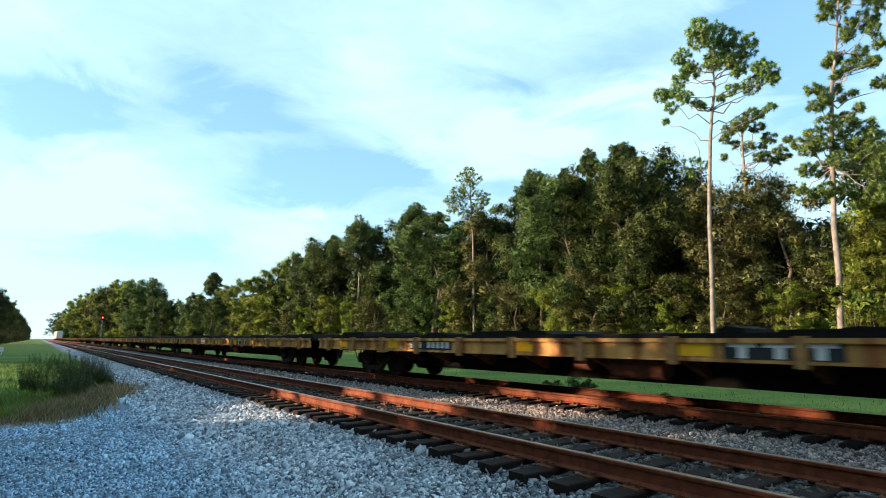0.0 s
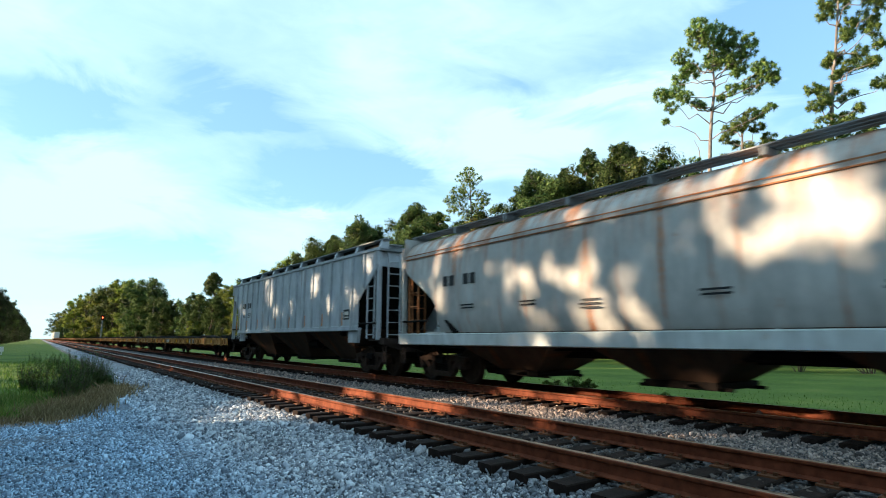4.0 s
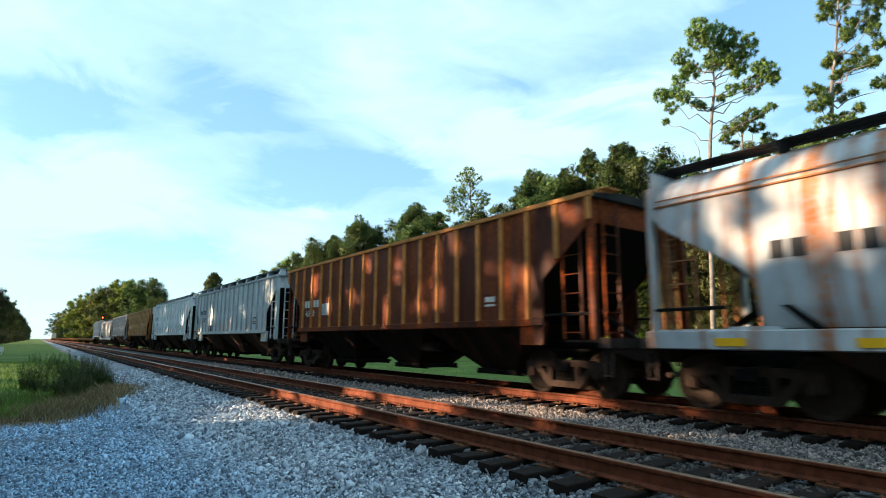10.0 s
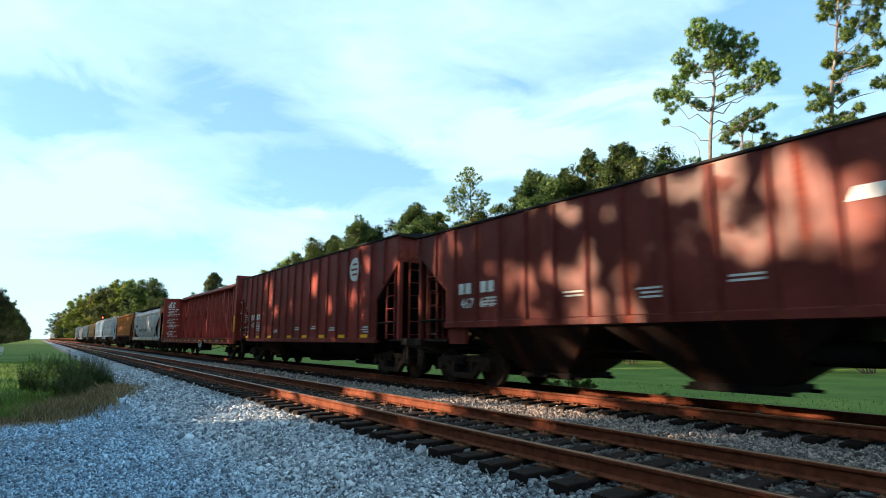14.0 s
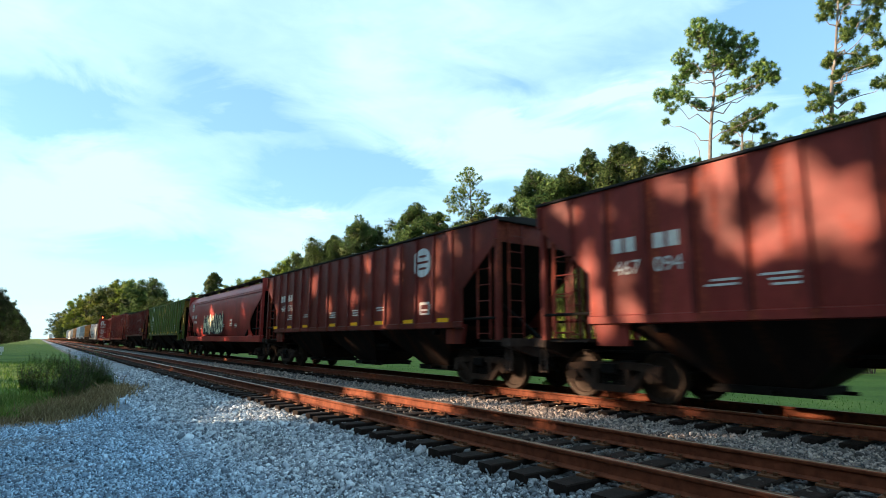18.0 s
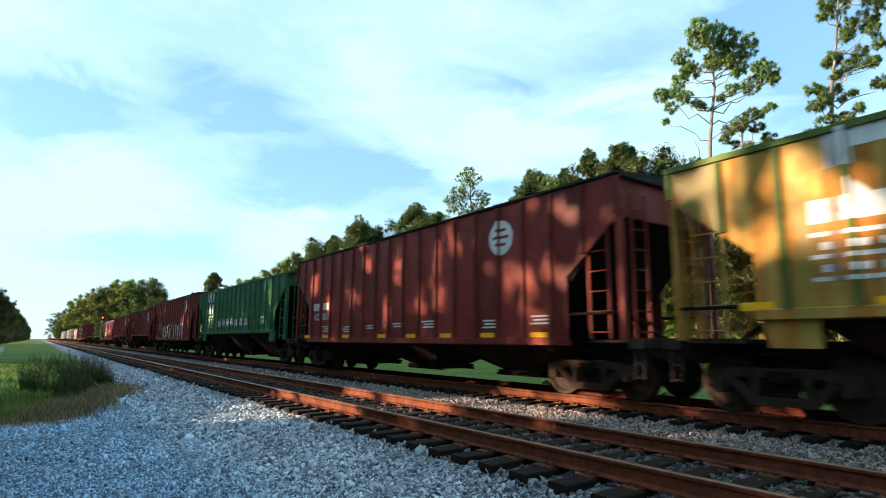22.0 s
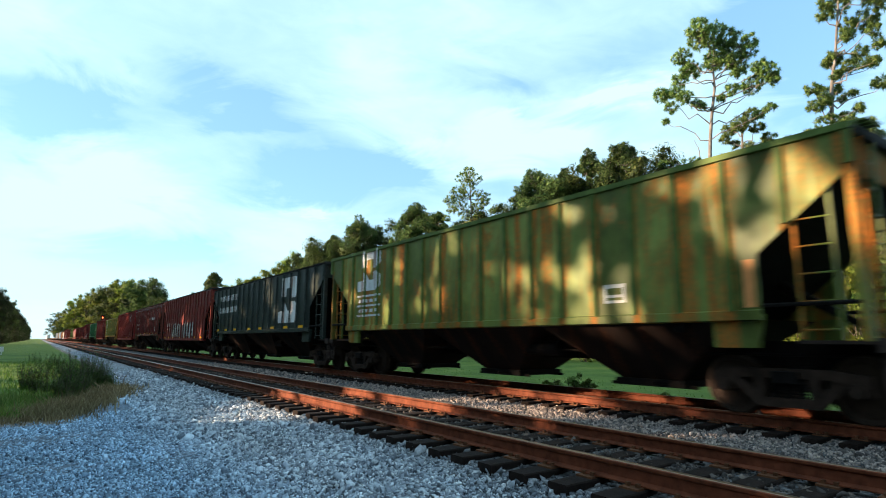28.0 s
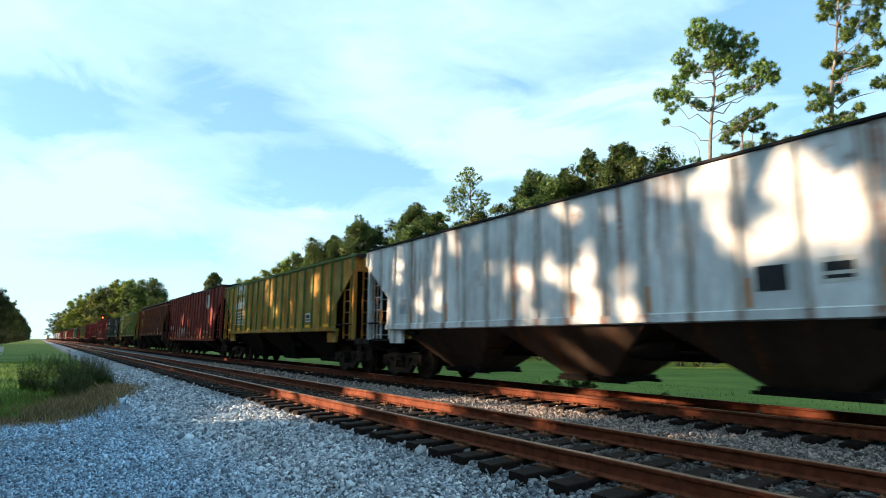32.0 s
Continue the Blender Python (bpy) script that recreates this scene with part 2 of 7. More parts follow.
def stone_material():
    m, n, l, b = material("crushed_granite")
    geo = n.new("ShaderNodeNewGeometry")
    rnd = geo.outputs["Random Per Island"]
    pos = geo.outputs["Position"]
    col = ramp_node(n, l, rnd, ((0.0, (0.09, 0.105, 0.13)), (0.5, (0.38, 0.425, 0.49)), (0.88, (0.63, 0.68, 0.74)), (1.0, (0.78, 0.81, 0.85))))
    col = mix_node(n, l, 0.6, col, ramp_node(n, l, noise_node(n, l, pos, 40.0, 4), ((0.3, 0.6), (0.7, 1.25))), "MULTIPLY")
    col = mix_node(n, l, 0.6, col, ramp_node(n, l, noise_node(n, l, pos, 0.6, 4), ((0.3, 0.7), (0.7, 1.15))), "MULTIPLY")
    sep = n.new("ShaderNodeSeparateXYZ")
    l.new(pos, sep.inputs[0])
    mr = n.new("ShaderNodeMapRange")
    mr.inputs[1].default_value, mr.inputs[2].default_value = 3.6, 4.6
    l.new(sep.outputs[0], mr.inputs[0])
    # brown stone by the rails, darkened further to hold the ballast's shade
    brown = mix_node(n, l, 1.0, col, (0.24, 0.18, 0.145), "MULTIPLY")
    mid = n.new("ShaderNodeMapRange")          # paler stone between the two tracks: the sunlit strip's brightness put into the colour
    mid.interpolation_type = "SMOOTHSTEP"
    mid.inputs[1].default_value, mid.inputs[2].default_value = 1.20, 1.0
    off = n.new("ShaderNodeMath")
    off.operation = "SUBTRACT"
    off.inputs[1].default_value = 8.0
    l.new(sep.outputs[0], off.inputs[0])
    ab = n.new("ShaderNodeMath")
    ab.operation = "ABSOLUTE"
    l.new(off.outputs[0], ab.inputs[0])
    l.new(ab.outputs[0], mid.inputs[0])
    brown = mix_node(n, l, mid.outputs[0], brown, mix_node(n, l, 1.0, col, (0.76, 0.56, 0.45), "MULTIPLY"))
    col = mix_node(n, l, mr.outputs[0], col, brown)
    pad = n.new("ShaderNodeMapRange")          # the pad's stone is darker and bluer, the sky's blue put into its colour
    pad.inputs[1].default_value, pad.inputs[2].default_value = 2.7, 1.3
    l.new(sep.outputs[0], pad.inputs[0])
    col = mix_node(n, l, pad.outputs[0], col, mix_node(n, l, 1.0, col, (0.74, 0.98, 1.16), "MULTIPLY"))
    l.new(col, b.inputs["Base Color"])
    b.inputs["Roughness"].default_value = 0.85
    bump_node(n, l, b, noise_node(n, l, pos, 90.0, 3), 0.3, 0.004)
    return m


def leaf_material(name, dark, light, tip=None, trans=0.25):
    """Leaves: every one a little different, some light comes through."""
    m, n, l, b = material(name)
    geo = n.new("ShaderNodeNewGeometry")
    oi = n.new("ShaderNodeObjectInfo")
    stops = [(0.0, dark), (0.7, light)] + ([(1.0, tip)] if tip else [])
    col = ramp_node(n, l, geo.outputs["Random Per Island"], stops)
    col = mix_node(n, l, 0.8, col, ramp_node(n, l, noise_node(n, l, geo.outputs["Position"], 0.3, 3), ((0.3, (0.62, 0.7, 0.6)), (0.7, (1.3, 1.2, 1.1)))), "MULTIPLY")
    hsv = n.new("ShaderNodeHueSaturation")
    mr = n.new("ShaderNodeMapRange")
    mr.inputs[3].default_value, mr.inputs[4].default_value = 0.485, 0.52
    l.new(oi.outputs["Random"], mr.inputs[0])
    l.new(mr.outputs[0], hsv.inputs["Hue"])
    mv = n.new("ShaderNodeMapRange")
    mv.inputs[3].default_value, mv.inputs[4].default_value = 0.75, 1.25
    l.new(oi.outputs["Random"], mv.inputs[0])
    l.new(mv.outputs[0], hsv.inputs["Value"])
    l.new(col, hsv.inputs["Color"])
    l.new(hsv.outputs[0], b.inputs["Base Color"])
    b.inputs["Roughness"].default_value = 0.6
    tr = n.new("ShaderNodeBsdfTranslucent")
    l.new(hsv.outputs[0], tr.inputs[0])
    ms = n.new("ShaderNodeMixShader")
    ms.inputs[0].default_value = trans
    l.new(b.outputs[0], ms.inputs[1])
    l.new(tr.outputs[0], ms.inputs[2])
    l.new(ms.outputs[0], n["Material Output"].inputs[0])
    return m


GROUND = ground_material()
STONE = stone_material()
RAIL_STEEL = simple("rusty_rail_steel", (0.145, 0.040, 0.019), 0.7, 0.25, 0.4, 9.0, 0.3)
RAIL_HEAD = simple("worn_rail_head", (0.34, 0.22, 0.15), 0.32, 0.85, 0.25, 20.0, 0.08)
TIE_WOOD = simple("creosoted_wood", (0.015, 0.009, 0.007), 0.9, 0.0, 0.5, 5.0, 0.6)
PLATE_STEEL = simple("rusty_plate", (0.12, 0.05, 0.025), 0.8, 0.2, 0.4, 12.0, 0.3)
BARK = simple("pine_bark", (0.19, 0.165, 0.148), 0.95, 0.0, 0.45, 2.2, 0.9)
BARK_DARK = simple("oak_bark", (0.10, 0.080, 0.062), 0.95, 0.0, 0.45, 2.2, 0.9)
LEAF_PINE = leaf_material("pine_needles", (0.085, 0.150, 0.045), (0.185, 0.270, 0.080), (0.32, 0.38, 0.13), 0.45)
LEAF_PINE_DARK = leaf_material("dark_pine_needles", (0.035, 0.068, 0.024), (0.085, 0.135, 0.045), (0.17, 0.215, 0.075), 0.3)
LEAF_DARK = leaf_material("oak_leaves", (0.022, 0.046, 0.015), (0.072, 0.120, 0.036), (0.155, 0.20, 0.062), 0.27)
# pale young leaves; part of the sunlit brightness is put into this colour
LEAF_LIGHT = leaf_material("young_sunlit_leaves", (0.085, 0.14, 0.022), (0.20, 0.26, 0.042), (0.32, 0.35, 0.075), 0.38)
LEAF_BROWN = leaf_material("dry_leaves", (0.045, 0.055, 0.020), (0.105, 0.118, 0.042), (0.18, 0.175, 0.068), 0.22)
# near-black leaves: the shade deep in the forest is put into the colour
LEAF_INNER = leaf_material("shade_coloured_leaves", (0.014, 0.028, 0.009), (0.030, 0.052, 0.015), None, 0.1)
GRASS = leaf_material("grass_blades", (0.060, 0.140, 0.022), (0.125, 0.24, 0.038), (0.22, 0.31, 0.07), 0.4)
WEED = leaf_material("weed_leaves", (0.095, 0.155, 0.042), (0.19, 0.26, 0.07), (0.29, 0.33, 0.11), 0.42)
WEED_DARK = leaf_material("dark_weed_leaves", (0.030, 0.075, 0.018), (0.080, 0.150, 0.032), (0.16, 0.22, 0.06), 0.35)
STRAW = leaf_material("dry_grass", (0.14, 0.10, 0.055), (0.26, 0.20, 0.11), (0.38, 0.31, 0.19), 0.25)
# grimy iron, near-black: the shade under the cars is in the colour too
IRON = simple("grimy_shade_iron", (0.008, 0.006, 0.0055), 0.9, 0.1, 0.4, 7.0, 0.3)
TRUCK_IRON = simple("dusty_cast_steel", (0.038, 0.023, 0.017), 0.9, 0.05, 0.4, 6.0, 0.4)
WHEEL_STEEL = simple("wheel_steel", (0.042, 0.026, 0.019), 0.65, 0.2, 0.35, 8.0, 0.2)
YELLOW = simple("yellow_reflector", (0.95, 0.46, 0.02), 0.4, 0.0, 0.1, 5.0, 0.0)
ORANGE = simple("faded_orange_reflector", (0.60, 0.24, 0.08), 0.5, 0.0, 0.15, 5.0, 0.0)
WHITE = simple("white_stencil_paint", (0.62, 0.60, 0.56), 0.6, 0.0, 0.15, 8.0, 0.0)
DARK_INK = simple("black_stencil_paint", (0.03, 0.03, 0.032), 0.6, 0.0, 0.15, 8.0, 0.0)

# ---------------------------------------------------------------- mesh building


class Shape:
    """Vertices and faces of one part."""

    def __init__(self):
        self.v, self.f = [], []

    def add(self, vs, fs):
        o = len(self.v)
        self.v += [tuple(p) for p in vs]
        self.f += [tuple(i + o for i in face) for face in fs]
        return self

    def box(self, x0, x1, y0, y1, z0, z1):
        return self.add([(x0, y0, z0), (x1, y0, z0), (x1, y1, z0), (x0, y1, z0), (x0, y0, z1), (x1, y0, z1), (x1, y1, z1), (x0, y1, z1)],
                        [(3, 2, 1, 0), (4, 5, 6, 7), (0, 1, 5, 4), (1, 2, 6, 5), (2, 3, 7, 6), (3, 0, 4, 7)])

    def frustum(self, lo, hi):
        """lo and hi: (x0, x1, y0, y1, z)."""
        a, b = lo, hi
        return self.add([(a[0], a[2], a[4]), (a[1], a[2], a[4]), (a[1], a[3], a[4]), (a[0], a[3], a[4]),
                         (b[0], b[2], b[4]), (b[1], b[2], b[4]), (b[1], b[3], b[4]), (b[0], b[3], b[4])],
                        [(3, 2, 1, 0), (4, 5, 6, 7), (0, 1, 5, 4), (1, 2, 6, 5), (2, 3, 7, 6), (3, 0, 4, 7)])

    def prism(self, poly, axis, lo, hi):
        """poly: points in the two other axes, in the order of the axes."""
        k = len(poly)

        def at(p, h):
            return {"x": (h, p[0], p[1]), "y": (p[0], h, p[1]), "z": (p[0], p[1], h)}[axis]
        vs = [at(p, lo) for p in poly] + [at(p, hi) for p in poly]
        fs = [tuple(range(k))[::-1], tuple(range(k, 2 * k))] + [(i, (i + 1) % k, k + (i + 1) % k, k + i) for i in range(k)]
        return self.add(vs, fs)

    def tube(self, p0, p1, r0, r1=None, n=8, caps=True):
        p0, p1 = Vector(p0), Vector(p1)
        r1 = r0 if r1 is None else r1
        d = (p1 - p0).normalized()
        a = d.orthogonal().normalized()
        b = d.cross(a)
        ring = [(math.cos(2 * math.pi * i / n), math.sin(2 * math.pi * i / n)) for i in range(n)]
        vs = [p0 + (a * c + b * s) * r0 for c, s in ring] + [p1 + (a * c + b * s) * r1 for c, s in ring]
        fs = [(i, (i + 1) % n, n + (i + 1) % n, n + i) for i in range(n)]
        if caps:
            fs += [tuple(range(n))[::-1], tuple(range(n, 2 * n))]
        return self.add(vs, fs)

    def mesh(self, name, mat, smooth=False):
        me = bpy.data.meshes.new(name)
        me.from_pydata(self.v, [], self.f)
        bm = bmesh.new()
        bm.from_mesh(me)
        bmesh.ops.recalc_face_normals(bm, faces=bm.faces)
        bm.to_mesh(me)
        bm.free()
        if mat:
            me.materials.append(mat)
        if smooth:
            me.polygons.foreach_set("use_smooth", [True] * len(me.polygons))
        me.update()
        return me


def raw_mesh(name, verts, faces, mat, smooth=False, normals=None):
    """Mesh from numpy arrays: verts (n, 3), faces (m, k)."""
    me = bpy.data.meshes.new(name)
    k = faces.shape[1]
    me.vertices.add(len(verts))
    me.vertices.foreach_set("co", verts.astype(np.float32).ravel())
    me.loops.add(faces.size)
    me.loops.foreach_set("vertex_index", faces.astype(np.int32).ravel())
    me.polygons.add(len(faces))
    me.polygons.foreach_set("loop_start", np.arange(0, faces.size, k, dtype=np.int32))
    if smooth:
        me.polygons.foreach_set("use_smooth", np.ones(len(faces), dtype=bool))
    me.materials.append(mat)
    me.update(calc_edges=True)
    if normals is not None:
        me.polygons.foreach_set("use_smooth", np.ones(len(faces), dtype=bool))
        me.normals_split_custom_set_from_vertices(normals.astype(np.float32))
    return me


def part(name, shape, mat, parent, label="", at=None, smooth=False):
    """Links a Shape or a mesh as one object under a thing or a part."""
    me = shape if isinstance(shape, bpy.types.Mesh) else shape.mesh(name, mat, smooth)
    ob = new(name, me)
    ob.parent = parent
    if at is not None:
        ob.location = at
    if label:
        ob["label"] = label
    return ob


def thing(name, label, category, group="", kind="", at=(0, 0, 0)):
    ob = new(name)
    ob.location = at
    ob.empty_display_size = 0.2
    return tagged(ob, label, category, group, kind)


def rng(seed):
    return np.random.RandomState(seed)


# ---------------------------------------------------------------- ground


def verge_y(x):
    """Where the grass begins, along the line, at each place across it."""
    return 14.3 + 3.2 * np.maximum(np.asarray(x) - 0.5, 0.0)


def ground_height(x, y):
    """Cross-section of the line: gravel pad, ballast crown under two tracks, ditch, field."""
    xs = [-4000, -30, -6, 0.5, 2.6, 3.6, 4.15, 4.8, 6.2, 7.0, 8.6, 9.4, 11.2, 12.0, 14.0, 17.0, 40, 4000]
    zs = [-0.9, -0.75, -0.55, -0.50, -0.45, -0.36, -0.27, -0.225, -0.225, -0.27, -0.27, -0.222, -0.222, -0.28, -0.62, -0.72, -0.6, -0.6]
    return np.interp(x, xs, zs)


def build_ground():
    def steps(*runs):
        out = [runs[0][0]]
        for a, b, s in runs:
            out += list(np.linspace(a, b, max(2, int(round((b - a) / s)) + 1))[1:])
        return np.array(out)
    xs = steps((-2500, -200, 460), (-200, -20, 12), (-20, -4, 1), (-4, 16, 0.2), (16, 60, 2), (60, 260, 20), (260, 2500, 448))
    ys = steps((-600, -60, 90), (-60, -2, 4), (-2, 26, 0.2), (26, 80, 1.5), (80, 400, 16), (400, 4000, 360))
    gx, gy = np.meshgrid(xs, ys)
    gz = ground_height(gx, gy)
    r = rng(3)
    near = ((gx > -3) & (gx < 15.5) & (gy > -1.5) & (gy < 25.5))
    lump = np.zeros_like(gz)
    for _ in range(26):
        a, k, p = r.uniform(0, 6.28), r.uniform(0.8, 5.5), r.uniform(0, 6.28)
        lump += np.sin((gx * np.cos(a) + gy * np.sin(a)) * k + p) * 0.004 / np.sqrt(k)
    gz = gz + np.where(near, lump, 0) * np.where((gx > 4.3) & (gx < 11.4), 0.35, 1.0) + np.where(near, r.uniform(-0.008, 0.002, gz.shape), 0)
    nx, ny = len(xs), len(ys)
    idx = np.arange(nx * ny).reshape(ny, nx)
    faces = np.stack([idx[:-1, :-1].ravel(), idx[:-1, 1:].ravel(), idx[1:, 1:].ravel(), idx[1:, :-1].ravel()], 1)
    verts = np.stack([gx.ravel(), gy.ravel(), gz.ravel()], 1)
    ob = new("ground", raw_mesh("ground", verts, faces, GROUND, True))
    tagged(ob, "gravel pad, ballast and mown grass beside the railway", "ground", kind="structure")
    return ob


OCTA = np.array([(1, 0, 0), (-1, 0, 0), (0, 1, 0), (0, -1, 0), (0, 0, 1), (0, 0, -1)], float)
OCTA_F = np.array([(0, 2, 4), (2, 1, 4), (1, 3, 4), (3, 0, 4), (2, 0, 5), (1, 2, 5), (3, 1, 5), (0, 3, 5)])
CUBE8 = np.array([(x, y, z) for x in (-1, 1) for y in (-1, 1) for z in (-1, 1)], float) * 0.72
CUBE_F = np.array([(0, 1, 3), (0, 3, 2), (4, 6, 7), (4, 7, 5), (0, 4, 5), (0, 5, 1), (2, 3, 7), (2, 7, 6), (0, 2, 6), (0, 6, 4), (1, 5, 7), (1, 7, 3)])


def stones(name, label, areas, seed):
    """Loose crushed stones. areas: (x0, x1, y0, y1, count, size)."""
    r = rng(seed)
    allv, allf, base = [], [], 0
    for x0, x1, y0, y1, count, size in areas:
        for shape, face, share in ((OCTA, OCTA_F, 0.45), (CUBE8, CUBE_F, 0.55)):
            k = int(count * share)
            x, y = r.uniform(x0, x1, k), r.uniform(y0, y1, k)
            ok = ~((np.abs(x - RAIL_A) < 0.09) | (np.abs(x - RAIL_B) < 0.09) | (np.abs(x - RAIL_C) < 0.09) | (np.abs(x - RAIL_D) < 0.09))
            # the pad ends at the grass
            ok &= ~((x < 2.3) & (y > verge_y(x) - 0.7 + r.normal(0, 0.35, k)))
            x, y = x[ok], y[ok]
            k = len(x)
            s = size * np.exp(r.normal(0, 0.36, k))
            ang = r.uniform(0, 6.283, k)
            v = shape[None] * (1 + r.uniform(-0.38, 0.38, (k, len(shape), 3)))
            v = v * s[:, None, None] * np.stack([r.uniform(0.7, 1.3, k), r.uniform(0.6, 1.0, k), r.uniform(0.45, 0.8, k)], 1)[:, None]
            tl = r.normal(0, 0.45, (k, 2))
            v[:, :, 2] += v[:, :, 0] * tl[:, :1] + v[:, :, 1] * tl[:, 1:]
            c, sn = np.cos(ang)[:, None], np.sin(ang)[:, None]
            vx, vy = v[:, :, 0] * c - v[:, :, 1] * sn, v[:, :, 0] * sn + v[:, :, 1] * c
            z = ground_height(x, y) + s * 0.22
            v = np.stack([vx + x[:, None], vy + y[:, None], v[:, :, 2] + z[:, None]], 2)
            allv.append(v.reshape(-1, 3))
            allf.append((face[None] + (np.arange(k) * len(shape))[:, None, None] + base).reshape(-1, 3))
            base += k * len(shape)
    ob = new(name, raw_mesh(name, np.concatenate(allv), np.concatenate(allf), STONE))
    return tagged(ob, label, "gravel", kind="stuff")


RAIL_PROFILE = [(-0.070, -0.172), (0.070, -0.172), (0.070, -0.160), (0.011, -0.140), (0.009, -0.050), (0.034, -0.034), (0.036, -0.010), (0.028, 0.0),
                (-0.028, 0.0), (-0.036, -0.010), (-0.034, -0.034), (-0.009, -0.050), (-0.011, -0.140), (-0.070, -0.160)]


def build_track(name, centre, rail_xs, label, seed):
    t = thing(name, label, "railway track", "railway tracks", "structure")
    for x in rail_xs:
        s = Shape().prism([(x + a, b) for a, b in RAIL_PROFILE], "y", -60, 900)
        rail = part("rail", s, RAIL_STEEL, t, "rusty steel rail")
        head = Shape().prism([(x - 0.029, -0.001), (x + 0.029, -0.001), (x + 0.026, 0.003), (x - 0.026, 0.003)], "y", -60, 900)
        part("running_surface", head, RAIL_HEAD, rail, "worn shiny rail head")
    return t


def build_ties(track, centre, seed, y0, singles, far):
    """Wooden sleepers, 0.495 m apart; the nearest are parts of their own, with plates."""
    r = rng(seed)
    meshes = []
    for k in range(5):
        s = Shape()
        L, w, h = 1.295 + r.uniform(-0.03, 0.03), 0.115 + r.uniform(-0.008, 0.008), 0.17
        e = 0.012
        s.prism([(-w, -h), (w, -h), (w, -e), (w - e, 0), (-w + e, 0), (-w, -e)], "x", -L, L)
        meshes.append(s.mesh("tie", TIE_WOOD))
    plate = Shape()
    plate.box(-0.17, 0.17, -0.095, 0.095, 0.0, 0.018)
    for sx in (-1, 1):
        plate.box(sx * 0.095 - 0.018, sx * 0.095 + 0.018, -0.07, -0.035, 0.018, 0.05).box(sx * 0.095 - 0.018, sx * 0.095 + 0.018, 0.035, 0.07, 0.018, 0.05)
    plate = plate.mesh("tie_plate", PLATE_STEEL)
    for k in range(singles):
        y = y0 + k * 0.495 + r.uniform(-0.03, 0.03)
        ob = part("tie", meshes[k % 5], None, track, at=(centre + r.uniform(-0.03, 0.03), y, -0.190 + r.uniform(-0.004, 0.0)))
        ob.rotation_euler = (0, 0, r.uniform(-0.015, 0.015))
        if k < 46:
            for sx in (-1, 1):
                part("tie_plate", plate, None, ob, at=(sx * 0.7525, 0, 0.0))
    rest = Shape()
    for k in range(singles, singles + far):
        y = y0 + k * 0.495
        rest.box(centre - 1.295, centre + 1.295, y - 0.115, y + 0.115, -0.36, -0.190)
    tagged(part("far_ties", rest, TIE_WOOD, track), kind="stuff")


# ---------------------------------------------------------------- plants


def leaf_cards(r, lumps, radii, hearts, count, size, flat=1.0, aspect=0.55, inner=0.45):
    """Small four-cornered leaves scattered over lumps. hearts: the middle of the bough that each lump sits on.
    Returns verts, faces and normals that lean outwards from the bough."""
    w = radii ** 2
    pick = r.choice(len(lumps), count, p=w / w.sum())
    d = r.normal(0, 1, (count, 3))
    d /= np.linalg.norm(d, axis=1)[:, None]
    d2 = d * (radii[pick] * r.uniform(inner, 1.15, count))[:, None]
    d2[:, 2] *= flat
    p = lumps[pick] + d2
    s = size * np.exp(r.normal(0, 0.3, count))
    u = r.normal(0, 1, (count, 3)) + d * 0.3
    u /= np.linalg.norm(u, axis=1)[:, None]
    n2 = np.cross(u, r.normal(0, 1, (count, 3)))
    n2 /= np.linalg.norm(n2, axis=1)[:, None] + 1e-9
    a, b = u * s[:, None], n2 * (s * aspect)[:, None]
    v = np.stack([p - a, p + b * 0.9 - a * 0.1, p + a, p - b * 0.9 + a * 0.15], 1).reshape(-1, 3)
    out = p - lumps.mean(axis=0)
    out /= np.linalg.norm(out, axis=1)[:, None] + 1e-9
    bough = p - hearts[pick]
    bough /= np.linalg.norm(bough, axis=1)[:, None] + 1e-9
    face = np.cross(a, b)
    face /= np.linalg.norm(face, axis=1)[:, None] + 1e-9
    face *= np.sign((face * (d + bough)).sum(axis=1))[:, None]
    nn = d * 0.45 + bough * 0.7 + out * 0.3 + face * 0.65
    nn /= np.linalg.norm(nn, axis=1)[:, None] + 1e-9
    return v, np.arange(count * 4).reshape(-1, 4), np.repeat(nn, 4, axis=0)


